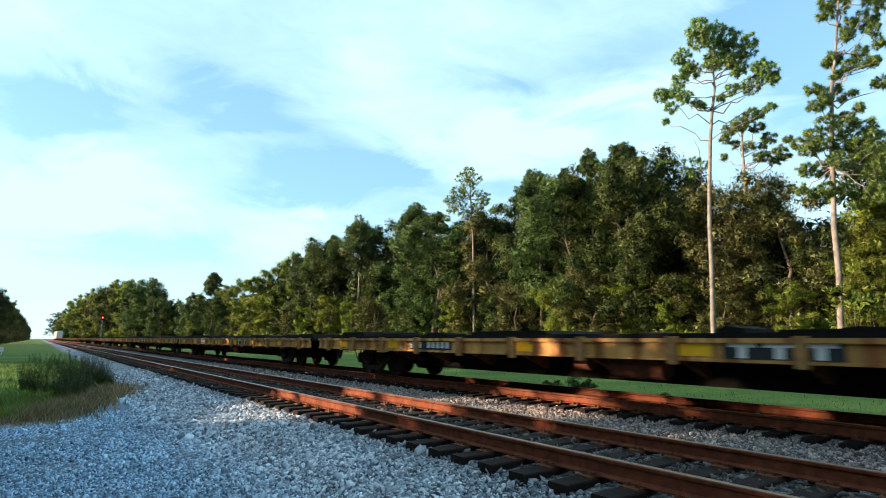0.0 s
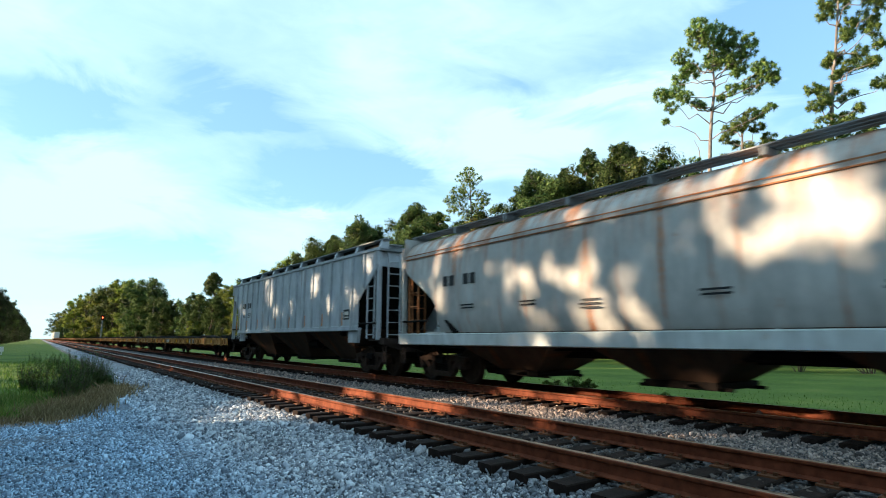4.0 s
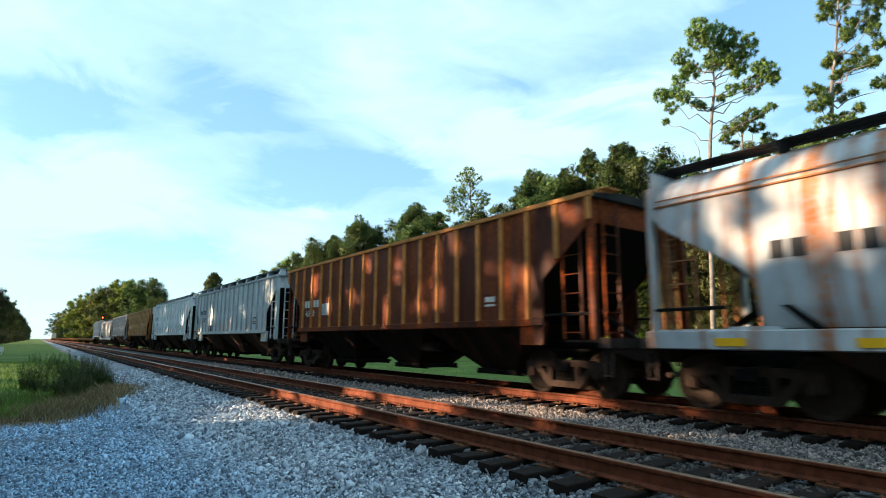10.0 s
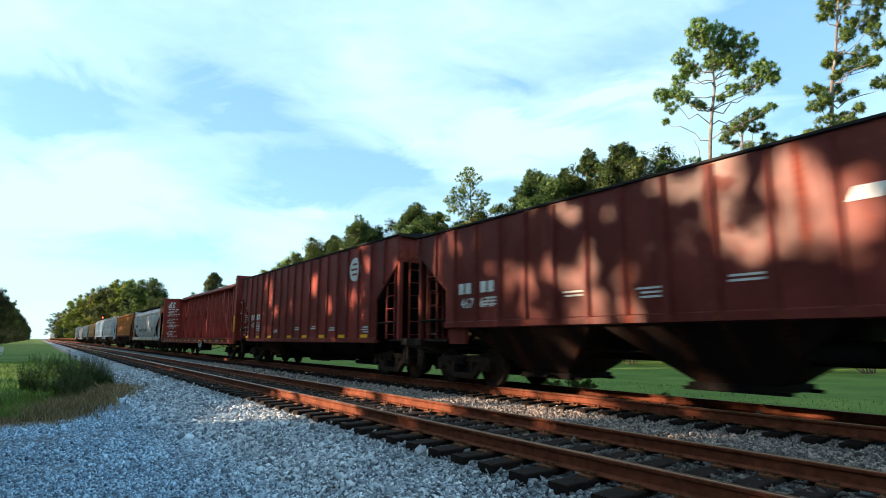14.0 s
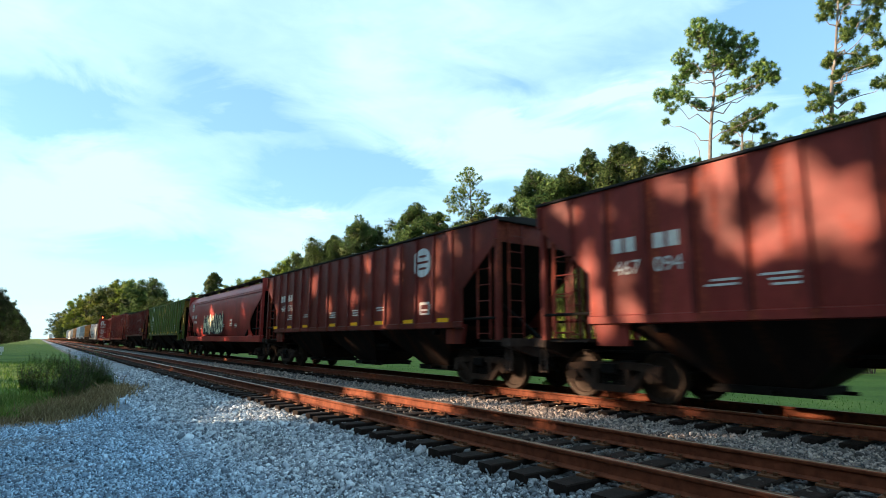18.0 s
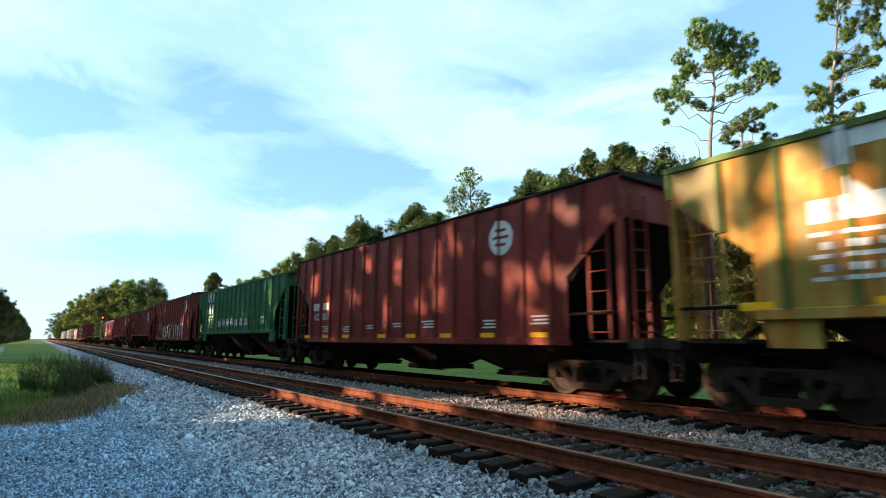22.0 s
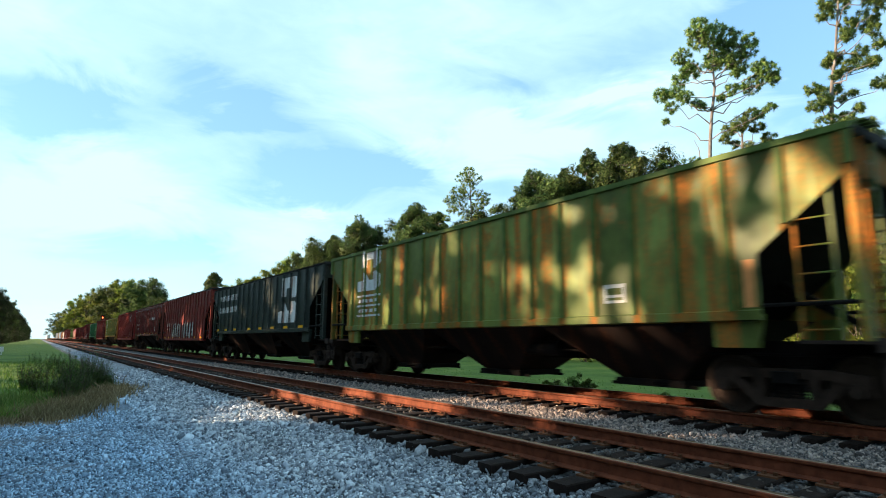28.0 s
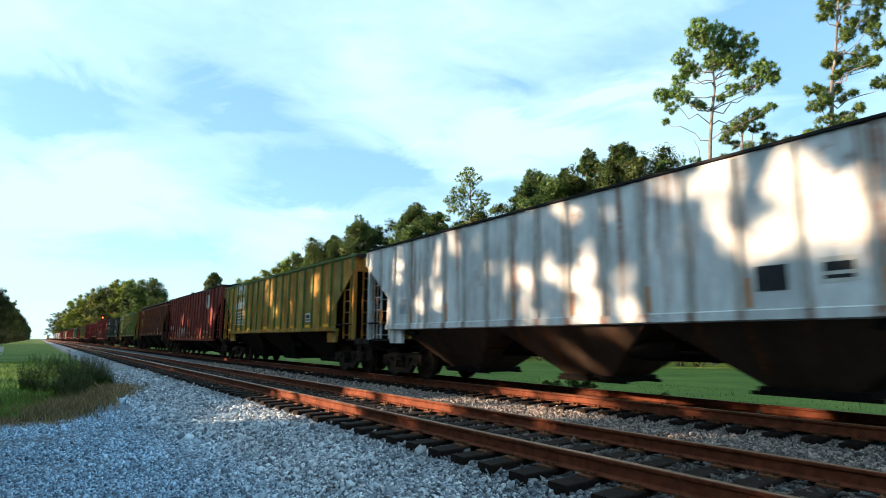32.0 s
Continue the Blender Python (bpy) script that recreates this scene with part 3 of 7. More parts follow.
def crown_mesh(r, cs, rs, leaves, size, leaf, flat, aspect=0.55, scale=0.5, thin=None, split=5):
    """Boughs split into small lumps; large sprays inside, small leaves all over."""
    k = len(cs)
    if not split:
        lumps, radii, hearts = cs, rs, cs
        v, f, nn = leaf_cards(r, lumps, radii, hearts, leaves, size, flat, aspect, 0.15)
        v, nn = v.reshape(-1, 4, 3)[:, :3].reshape(-1, 3), nn.reshape(-1, 4, 3)[:, :3].reshape(-1, 3)
        return raw_mesh("crown", v, np.arange(len(v)).reshape(-1, 3), leaf, normals=nn)
    o = r.normal(0, 1, (k, split, 3))
    o /= np.linalg.norm(o, axis=2)[:, :, None]
    o *= (rs[:, None] * r.uniform(0.35, 0.95, (k, split)))[:, :, None] * np.array((1, 1, flat))
    lumps = (cs[:, None] + o).reshape(-1, 3)
    radii = np.repeat(rs, split) * r.uniform(0.32, 0.62, k * split)
    hearts = np.repeat(cs, split, axis=0)
    v, f, nn = leaf_cards(r, lumps, radii, hearts, leaves, size, flat, aspect)
    if thin is not None:
        v, f, nn = thin(v, nn)
    if thin is None:
        v, nn = v.reshape(-1, 4, 3)[:, :3].reshape(-1, 3), nn.reshape(-1, 4, 3)[:, :3].reshape(-1, 3)
        f = np.arange(len(v)).reshape(-1, 3)
    else:
        f = np.concatenate([f[:, [0, 1, 2]], f[:, [0, 2, 3]]])
    if scale:
        v2, f2, n2 = leaf_cards(r, lumps, radii * scale, hearts, leaves // 14, min(size * 2.0, 0.3), flat, 0.6)
        f2 = np.concatenate([f2[:, [0, 1, 2]], f2[:, [0, 2, 3]]])
        f, v, nn = np.concatenate([f, f2 + len(v)]), np.concatenate([v, v2]), np.concatenate([nn, n2])
    return raw_mesh("crown", v, f, leaf, normals=nn)


def limb(shape, p0, p1, r0, r1, bends=3, r=None, wob=0.12, n=6):
    pts = [Vector(p0)]
    L = (Vector(p1) - Vector(p0)).length
    for i in range(1, bends + 1):
        t = i / bends
        q = Vector(p0).lerp(Vector(p1), t)
        if i < bends:
            q += Vector(r.normal(0, 1, 3)) * L * wob * 0.3
        pts.append(q)
    for i in range(bends):
        a, b = r0 + (r1 - r0) * i / bends, r0 + (r1 - r0) * (i + 1) / bends
        shape.tube(pts[i], pts[i + 1], a, b, n, caps=(i == bends - 1))
    return pts[-1]


def build_broadleaf(name, label, seed, h, w, leaf, bark, leaves=2600, size=0.2, low=0.18, category="tree", gaps=None, clumps=40, stout=1.0):
    """Trunk, limbs and a crown of leaf clumps with an uneven outline."""
    r = rng(seed)
    t = thing(name, label, category)
    wood = Shape()
    top = Vector((r.normal(0, 0.3), r.normal(0, 0.3), h * 0.8))
    limb(wood, (0, 0, -0.3), top, (0.018 * h + 0.05) * stout, 0.03, 5, r, 0.1, 8)
    cs, rs = [], []
    for i in range(clumps):
        z = h * (low + (0.93 - low) * (i + r.uniform(0, 1)) / clumps)
        q = (z / h - low) / (1 - low)
        prof = (1 - abs(2 * (0.10 + 0.82 * q) - 1) ** 2.4) ** 0.5
        a, d = r.uniform(0, 6.283), w * 0.5 * prof * r.uniform(0.25, 1.0)
        c = np.array((math.cos(a) * d, math.sin(a) * d, z))
        cs.append(c)
        rs.append(w * r.uniform(0.13, 0.24))
        if i % 2 == 0:
            limb(wood, (0, 0, max(0.4, z - d * 0.8 - 0.4)), c, (0.01 * h * 0.5 + 0.02) * stout, 0.012, 3, r, 0.2, 5)
    part("trunk", wood, bark, t, "grey-brown trunk with limbs", smooth=True)
    part("crown", crown_mesh(r, np.array(cs), np.array(rs), leaves, size, leaf, 0.8, scale=0.0 if gaps is not None else 0.5, thin=gaps), None, t)
    return t


def build_pine(name, label, seed, h, w, bare, leaves=2600, size=0.22, lean=(0, 0), thick=0.22, clumps=34):
    """Tall pine: a bare trunk, crooked limbs and needle clumps at the top."""
    r = rng(seed)
    t = thing(name, label, "pine tree")
    wood = Shape()
    pts = [Vector((lean[0] * q + r.normal(0, 0.05) * (0 < q < 1), lean[1] * q + r.normal(0, 0.05) * (0 < q < 1), h * q)) for q in np.linspace(0, 0.97, 9)]
    pts[0].z = -0.3
    for i in range(8):
        wood.tube(pts[i], pts[i + 1], thick * (1 - 0.1 * i), thick * (1 - 0.1 * (i + 1)), 9, caps=False)

    def stem(z):
        q = min(0.999, max(0, z / (h * 0.97))) * 8
        i = int(q)
        return pts[i].lerp(pts[i + 1], q - i)
    cs, rs = [], []
    for i in range(clumps):
        q = (i + r.uniform(0, 1)) / clumps
        z = h * (bare + (0.97 - bare) * q)
        prof = (0.35 + 0.65 * math.sin(math.pi * min(1, 0.12 + 0.86 * q))) * (1.0 if q > 0.12 else 0.8)
        a, d = r.uniform(0, 6.283), w * 0.5 * prof * r.uniform(0.25, 1.1)
        c = np.array(stem(min(z, h * 0.96))) * (1, 1, 0) + np.array((math.cos(a) * d, math.sin(a) * d, z))
        root = stem(max(h * bare * 0.96, z - d * r.uniform(0.25, 0.6)))
        limb(wood, root, c, 0.03 + 0.05 * (1 - q), 0.014, 4, r, 0.28, 5)
        for _ in range(3):
            cs.append(c + r.normal(0, 1, 3) * (w * 0.055, w * 0.055, w * 0.035))
            rs.append(w * r.uniform(0.07, 0.14))
    part("trunk", wood, BARK, t, "tall bare reddish-grey trunk", smooth=True)
    part("crown", crown_mesh(r, np.array(cs), np.array(rs), leaves, size, LEAF_PINE, 0.75, 0.6, 0.0, split=0), None, t)
    return t


def build_tall_pine(label, seed, az, dist, stem, boughs, thick, tufts=48, needles=44, depth=1.6, leaf=None):
    """A tall pine seen whole. stem: (across, height) along the trunk; boughs: (across, height, radius) of the needle cushions."""
    r, leaf = rng(seed), leaf or LEAF_PINE
    bx, by = math.sin(radians(az)) * dist, math.cos(radians(az)) * dist
    g = float(ground_height(bx, by))
    t = thing("tall_pine", label, "pine tree", at=(bx, by, g))
    t.rotation_euler = (0, 0, -radians(az))
    wood = Shape()
    pts = [Vector((u, 0, z - g)) for u, z in stem]
    pts = [Vector((pts[0].x, 0, -0.3))] + pts[1:]
    fine = [pts[0]]
    for a, b in zip(pts, pts[1:]):
        for q in (0.34, 0.67, 1.0):
            fine.append(a.lerp(b, q) + (Vector((r.normal(0, 0.04), r.normal(0, 0.04), 0)) if q < 1 else Vector()))
    k = len(fine) - 1
    for i in range(k):
        wood.tube(fine[i], fine[i + 1], thick * (0.8 - 0.6 * i / k), thick * (0.8 - 0.6 * (i + 1) / k), 10, caps=False)
    cs, rs, hearts = [], [], []
    for u, z, rad in boughs:
        c = Vector((u, r.normal(0, 1) * depth * 0.6, z - g - 0.3 * rad))
        low = c.z - 0.35 * abs(u - fine[-1].x) - r.uniform(0.2, 0.8)
        root = min(fine[k // 3:], key=lambda p: abs(p.z - low))
        limb(wood, root, c - Vector((0, 0, 0.3 * rad)), 0.04 + 0.02 * rad, 0.014, 5, r, 0.2, 5)
        for q in range(max(6, int(tufts * rad * rad + 8))):
            d = r.normal(0, 1, 3)
            d /= np.linalg.norm(d)
            cs.append(np.array(c) + d * (rad * 0.92, rad * 1.2, rad * 0.72) * r.uniform(0.3, 1.0) ** 0.5)
            rs.append(r.uniform(0.18, 0.32))
            hearts.append(np.array(c) - (0, 0, rad * 0.5))
            if q % 6 == 0:
                limb(wood, c - Vector((0, 0, 0.3 * rad)), Vector(cs[-1]), 0.02, 0.007, 2, r, 0.2, 4)
    part("trunk", wood, BARK, t, "tall bare reddish-grey trunk", smooth=True)
    part("crown", needle_mesh(r, np.array(cs), np.array(rs), np.array(hearts), needles, leaf), None, t)
    return t


def needle_mesh(r, cs, rs, hearts, needles, leaf):
    """Tufts of long thin needles that spread from the tip of each twig."""
    k = len(cs)
    d = r.normal(0, 1, (k, needles, 3)) + (0, 0, 0.35)
    d /= np.linalg.norm(d, axis=2)[:, :, None]
    side = np.cross(d, r.normal(0, 1, (k, needles, 3)))
    side /= np.linalg.norm(side, axis=2)[:, :, None] + 1e-9
    R = rs[:, None, None]
    a = cs[:, None] + d * R * r.uniform(0.0, 0.45, (k, needles, 1))
    b = cs[:, None] + d * R * r.uniform(0.8, 1.35, (k, needles, 1))
    w = 0.024 * r.uniform(0.7, 1.3, (k, needles, 1))
    v = np.stack([a - side * w, a + side * w, b], 2).reshape(-1, 3)
    out = cs - hearts
    out /= np.linalg.norm(out, axis=1)[:, None] + 1e-9
    nn = d * 0.8 + out[:, None] * 0.5
    nn /= np.linalg.norm(nn, axis=2)[:, :, None] + 1e-9
    return raw_mesh("crown", v, np.arange(len(v)).reshape(-1, 3), leaf, normals=np.repeat(nn.reshape(-1, 3), 3, axis=0))


def build_shrub(name, label, seed, h, w, leaf, leaves=700, size=0.12, category="bush"):
    r = rng(seed)
    t = thing(name, label, category)
    wood = Shape()
    cs, rs = [], []
    for i in range(14):
        a, d = r.uniform(0, 6.283), w * 0.5 * r.uniform(0.1, 0.95)
        c = np.array((math.cos(a) * d, math.sin(a) * d, h * r.uniform(0.25, 0.95) * (1 - 0.35 * d / (w * 0.5))))
        limb(wood, (c[0] * 0.15, c[1] * 0.15, -0.1), c, 0.03, 0.008, 3, r, 0.15, 5)
        cs.append(c)
        rs.append(w * r.uniform(0.12, 0.22))
    part("woody_stem", wood, BARK_DARK, t, smooth=True)
    part("foliage", crown_mesh(r, np.array(cs), np.array(rs), leaves, size, leaf, 0.85, scale=0.4), None, t)
    return t


def build_plumes(label, seed, x, y, h, w, stems):
    """A clump of upright feathery weeds: each stem is set with fine leaves that grow shorter towards its tip."""
    r = rng(seed)
    t = thing("weed_clump", label, "weeds", at=(x, y, float(ground_height(x, y))))
    wood, cs, rs = Shape(), [], []
    for _ in range(stems):
        a, d = r.uniform(0, 6.283), w * 0.5 * r.uniform(0, 1) ** 0.6
        foot = Vector((math.cos(a) * d, math.sin(a) * d, -0.05))
        tall = 1.3 * h * r.uniform(0.45, 1.08) * (1 - 0.3 * d / (w * 0.5))
        tip = foot + Vector((math.cos(a) * tall * 0.22 + r.normal(0, 0.06), math.sin(a) * tall * 0.22 + r.normal(0, 0.06), tall))
        limb(wood, foot, tip, 0.008, 0.003, 3, r, 0.12, 4)
        for q in np.linspace(0.12, 1.0, 9):
            cs.append(np.array(foot.lerp(tip, q)))
            rs.append((0.085 - 0.055 * q) * (0.6 + 0.5 * h))
    part("woody_stem", wood, BARK_DARK, t, smooth=True)
    part("foliage", crown_mesh(r, np.array(cs), np.array(rs), stems * 110, 0.030, WEED_DARK, 1.3, 0.28, split=0), None, t)
    return t


def blades(name, label, seed, xy, h, width, mat, lean=0.35, category="grass"):
    """Standing blades, one narrow bent strip each. xy: (n, 2)."""
    r = rng(seed)
    k = len(xy)
    z0 = ground_height(xy[:, 0], xy[:, 1]) - 0.02
    hh = h * np.exp(r.normal(0, 0.3, k))
    a = r.uniform(0, 6.283, k)
    side = np.stack([np.cos(a), np.sin(a), np.zeros(k)], 1) * (width * np.exp(r.normal(0, 0.25, k)))[:, None]
    b = r.uniform(0, 6.283, k)
    tilt = np.stack([np.cos(b), np.sin(b)], 1) * (lean * hh * r.uniform(0.2, 1.2, k))[:, None]
    base = np.column_stack([xy, z0])
    mid = base + np.column_stack([tilt * 0.35, hh * 0.6])
    tip = base + np.column_stack([tilt, hh])
    v = np.stack([base - side, base + side, mid + side * 0.7, mid - side * 0.7, tip], 1).reshape(-1, 3)
    o = np.arange(k)[:, None] * 5
    f = np.concatenate([np.array([[0, 1, 2]]) + o, np.array([[0, 2, 3]]) + o, np.array([[3, 2, 4]]) + o])
    ob = new(name, raw_mesh(name, v, f, mat))
    return tagged(ob, label, category, kind="stuff")

# ---------------------------------------------------------------- the train


def lathe(profile, n=20):
    """A wheel-like solid round the x axis. profile: (x, radius)."""
    s = Shape()
    k = len(profile)
    for i in range(n):
        a = 2 * math.pi * i / n
        s.v += [(x, r * math.cos(a), r * math.sin(a)) for x, r in profile]
    for i in range(n):
        j = (i + 1) % n
        for q in range(k - 1):
            s.f.append((i * k + q, i * k + q + 1, j * k + q + 1, j * k + q))
    return s


def wheelset_mesh():
    s = Shape()
    for sx in (-1, 1):
        prof = [(0.82, 0.0), (0.82, 0.10), (0.775, 0.13), (0.765, 0.36), (0.80, 0.385), (0.80, 0.452), (0.69, 0.460), (0.685, 0.482), (0.665, 0.482), (0.665, 0.39), (0.70, 0.36), (0.70, 0.12), (0.66, 0.0)]
        w = lathe([(sx * x, r) for x, r in prof], 24)
        s.add(w.v, w.f)
        s.tube((sx * 0.82, 0, 0), (sx * 1.06, 0, 0), 0.075, 0.075, 10)
    s.tube((-0.7, 0, 0), (0.7, 0, 0), 0.085, 0.085, 10)
    return s.mesh("wheelset", WHEEL_STEEL, False)


def sideframe_mesh():
    s = Shape()
    top = [(-1.06, 0.50), (-1.06, 0.66), (-0.62, 0.72), (0.62, 0.72), (1.06, 0.66), (1.06, 0.50), (0.74, 0.52), (0.56, 0.585), (-0.56, 0.585), (-0.74, 0.52)]
    s.prism(top, "x", -0.075, 0.075)
    low = [(-0.80, 0.54), (-0.64, 0.56), (-0.34, 0.30), (0.34, 0.30), (0.64, 0.56), (0.80, 0.54), (0.44, 0.17), (-0.44, 0.17)]
    s.prism(low, "x", -0.075, 0.075)
    for sy in (-1, 1):
        s.prism([(sy * 0.42, 0.27), (sy * 0.31, 0.27), (sy * 0.29, 0.60), (sy * 0.44, 0.60)], "x", -0.085, 0.085)
        s.prism([(sy * 0.76, 0.40), (sy * 0.80, 0.56), (sy * 1.02, 0.56), (sy * 1.06, 0.40), (sy * 1.00, 0.36), (sy * 0.97, 0.46), (sy * 0.85, 0.46), (sy * 0.82, 0.36)], "x", -0.08, 0.08)
        s.tube((-0.13, sy * 0.889, 0.457), (0.09, sy * 0.889, 0.457), 0.098, 0.105, 12)
    return s.mesh("side_frame", TRUCK_IRON)


def spring_mesh():
    s = Shape()
    prof = [(0.0, 0.30)]
    for k in range(5):
        z = 0.30 + k * 0.05
        prof += [(0.078, z + 0.004), (0.078, z + 0.030), (0.055, z + 0.034), (0.055, z + 0.046)]
    n = 9
    for i in range(n):
        a = 2 * math.pi * i / n
        s.v += [(q * math.cos(a), q * math.sin(a), z) for q, z in prof]
    k = len(prof)
    for i in range(n):
        for q in range(k - 1):
            s.f.append((i * k + q, i * k + q + 1, (i + 1) % n * k + q + 1, (i + 1) % n * k + q))
    return s.mesh("spring", IRON)


def bolster_mesh():
    s = Shape()
    s.prism([(-1.15, 0.52), (-0.6, 0.40), (0.6, 0.40), (1.15, 0.52), (1.15, 0.68), (0.35, 0.74), (-0.35, 0.74), (-1.15, 0.68)], "y", -0.17, 0.17)
    s.tube((0, 0, 0.7), (0, 0, 0.83), 0.19, 0.19, 12)
    for sy in (-1, 1):
        s.box(-0.85, 0.85, sy * 0.40 - 0.04, sy * 0.40 + 0.04, 0.34, 0.44)
    return s.mesh("truck", IRON)


WHEELSET, SIDEFRAME, SPRINGS, BOLSTER = wheelset_mesh(), sideframe_mesh(), spring_mesh(), bolster_mesh()
WHEELSETS = {1: [], -1: []}          # leading and trailing axles, turned together in motions()
CARS = []                            # (thing, place along the line at the clip's start)


def add_truck(car, y):
    t = part("truck", BOLSTER, None, car, "dusty cast-steel four-wheel truck", at=(0, y, 0))
    for sx in (-1, 1):
        part("side_frame", SIDEFRAME, None, t, at=(sx * 1.0, 0, 0))
        for dy in (-0.17, 0.0, 0.17):
            part("spring", SPRINGS, None, t, at=(sx * 0.99, dy, 0))
    for sy in (-1, 1):
        w = part("wheelset", WHEELSET, None, t, at=(0, sy * 0.889, 0.457))
        WHEELSETS[sy].append(w)
    return t


def coupler_mesh():
    s = Shape()
    s.box(-0.10, 0.10, -0.5, 0.32, 0.76, 0.96)
    s.prism([(-0.17, 0.30), (0.20, 0.30), (0.22, 0.48), (0.06, 0.62), (-0.02, 0.50), (-0.17, 0.58), (-0.22, 0.44)], "z", 0.72, 1.0)
    for i in range(7):
        a, b = i / 7, (i + 1) / 7
        f = lambda q: (0.32 + 0.1 * q, 0.05 + 0.75 * q, 0.86 - 0.46 * math.sin(math.pi * q * 0.9))
        s.tube(f(a), f(b), 0.022, 0.022, 6)
    return s.mesh("coupler", IRON)


COUPLER = coupler_mesh()
MESHES = {}


def shared(key, make, mat, smooth=False):
    k = (key, mat.name if mat else "")
    if k not in MESHES:
        MESHES[k] = make().mesh(key.split("|")[0], mat, smooth)
    return MESHES[k]


def ladder_shape(w, z0, z1, step=0.38):
    s = Shape()
    for sy in (0, w):
        s.box(-0.02, 0.02, sy - 0.02, sy + 0.02, z0, z1)
    z = z0 + 0.12
    while z < z1 - 0.05:
        s.tube((0, 0, z), (0, w, z), 0.014, 0.014, 6)
        z += step
    return s


def end_gear(car, L, mat, reach):
    """Platform, coupler and truck at both ends."""
    for sy in (-1, 1):
        plat = Shape().box(-1.5, 1.5, -0.14, 0.14, 0.98, 1.16).box(-1.35, 1.35, -1.1, -0.14, 1.08, 1.13)
        plat.prism([(-1.5, 0.98), (1.5, 0.98), (0.6, 0.74), (-0.6, 0.74)], "y", -0.1, 0.1)
        for sx in (-1, 1):
            plat.box(sx * 1.40 - 0.02, sx * 1.40 + 0.02, -0.10, -0.06, 0.45, 0.98).box(sx * 1.40 - 0.02, sx * 1.40 + 0.02, 0.06, 0.10, 0.45, 0.98)
            plat.tube((sx * 1.40, -0.08, 0.48), (sx * 1.40, 0.08, 0.48), 0.016, 0.016, 6)
            plat.tube((sx * 1.40, -0.08, 0.72), (sx * 1.40, 0.08, 0.72), 0.016, 0.016, 6)
        p = part("end_platform", plat, mat, car, at=(0, sy * (L + 0.12), 0))
        c = part("coupler", COUPLER, None, car, at=(0, sy * (L + 0.20), 0))
        if sy < 0:
            p.rotation_euler = (0, 0, math.pi)
            c.rotation_euler = (0, 0, math.pi)
        add_truck(car, sy * (L - reach))


RIBS = {}                            # places of the ribs along each ribbed car


def clip_band(poly, lo, hi):
    """The part of a polygon of (y, z) points between y = lo and y = hi."""
    for sign, lim in ((1, lo), (-1, hi)):
        out = []
        for (y0, z0), (y1, z1) in zip(poly, poly[1:] + poly[:1]):
            a, b = sign * (y0 - lim), sign * (y1 - lim)
            if a >= 0:
                out.append((y0, z0))
            if (a > 0 > b) or (a < 0 < b):
                q = a / (a - b)
                out.append((lim, z0 + (z1 - z0) * q))
        poly = out
        if len(poly) < 3:
            return []
    return poly


def paint_on(car, name, polys, mat, label, y, z, x=1.6, lift=0.0, under=None):
    """Paint on the near side: thin patches on the sheet, and over the ribs that they cross."""
    s = Shape()
    for poly in polys:
        s.prism(poly, "x", -0.004 - lift, -lift)
        for ry in RIBS.get(car.name, ()):
            c = clip_band(poly, ry - y - 0.036, ry - y + 0.036)
            if len(c) >= 3:
                s.prism(c, "x", -0.064 - lift, -0.060 - lift)
    if under is not None:
        return part(name, s, mat, under, label)
    return part(name, s, mat, car, label, at=(-x - 0.003, y, z))


def rect(y0, y1, z0, z1):
    return [(y0, z0), (y1, z0), (y1, z1), (y0, z1)]


def near_rib(car, y):
    ribs = RIBS.get(car.name)
    return min(ribs, key=lambda q: abs(q - y)) if ribs else y


def mid_panel(car, y):
    ribs = RIBS.get(car.name)
    if not ribs:
        return y
    return min(((p + q) / 2 for p, q in zip(ribs, ribs[1:])), key=lambda q: abs(q - y))


def open_hopper_mark(car, name, y, z, w, h, mat, label, x=1.6):
    return paint_on(car, name, [rect(-w / 2, w / 2, -h / 2, h / 2)], mat, label, y, z, x)


def letter_bars(car, y, z, w, h, count, mat, label, x=1.6, slant=0.0, seed=1):
    """Lettering that cannot be read, or a company's name: a row of plain blocks."""
    step = w / count
    polys = []
    for i in range(count):
        a = w / 2 - i * step
        b = a - step * 0.74
        sl = slant * h
        polys.append([(a, -h / 2), (b, -h / 2), (b - sl, h / 2), (a - sl, h / 2)])
    return paint_on(car, "lettering", polys, mat, label, y, z, x)


def number(car, text, y, z, h, mat, x=1.6):
    """Painted figures that can be read; the reader sees +y on the left."""
    if " " in text:
        y = near_rib(car, y)
    groups = text.split(" ")
    if len(groups) == 2:
        wide = h * 0.86
        for k, g in enumerate(groups):
            number(car, g, y + (0.5 - k) * (wide * len(groups[k]) + 0.5 * h), z, h, mat, x)
        return None
    return figures(car, text, y, z, h, mat, x)


def figures(car, text, y, z, h, mat, x):
    cu = bpy.data.curves.new("figures", "FONT")
    cu.body, cu.size, cu.align_x = text, h * 1.38, "CENTER"
    cu.extrude = 0.002
    tmp = new("figures", cu)
    me = bpy.data.meshes.new_from_object(tmp.evaluated_get(bpy.context.evaluated_depsgraph_get()))
    bpy.data.objects.remove(tmp)
    me.transform(Matrix(((0, 0, -1, 0), (-1, 0, 0, 0), (0, 1, 0, 0), (0, 0, 0, 1))))
    me.materials.clear()
    me.materials.append(mat)
    return part("car_number", me, None, car, "painted figures " + text, at=(-x - 0.004, y, z - h / 2))


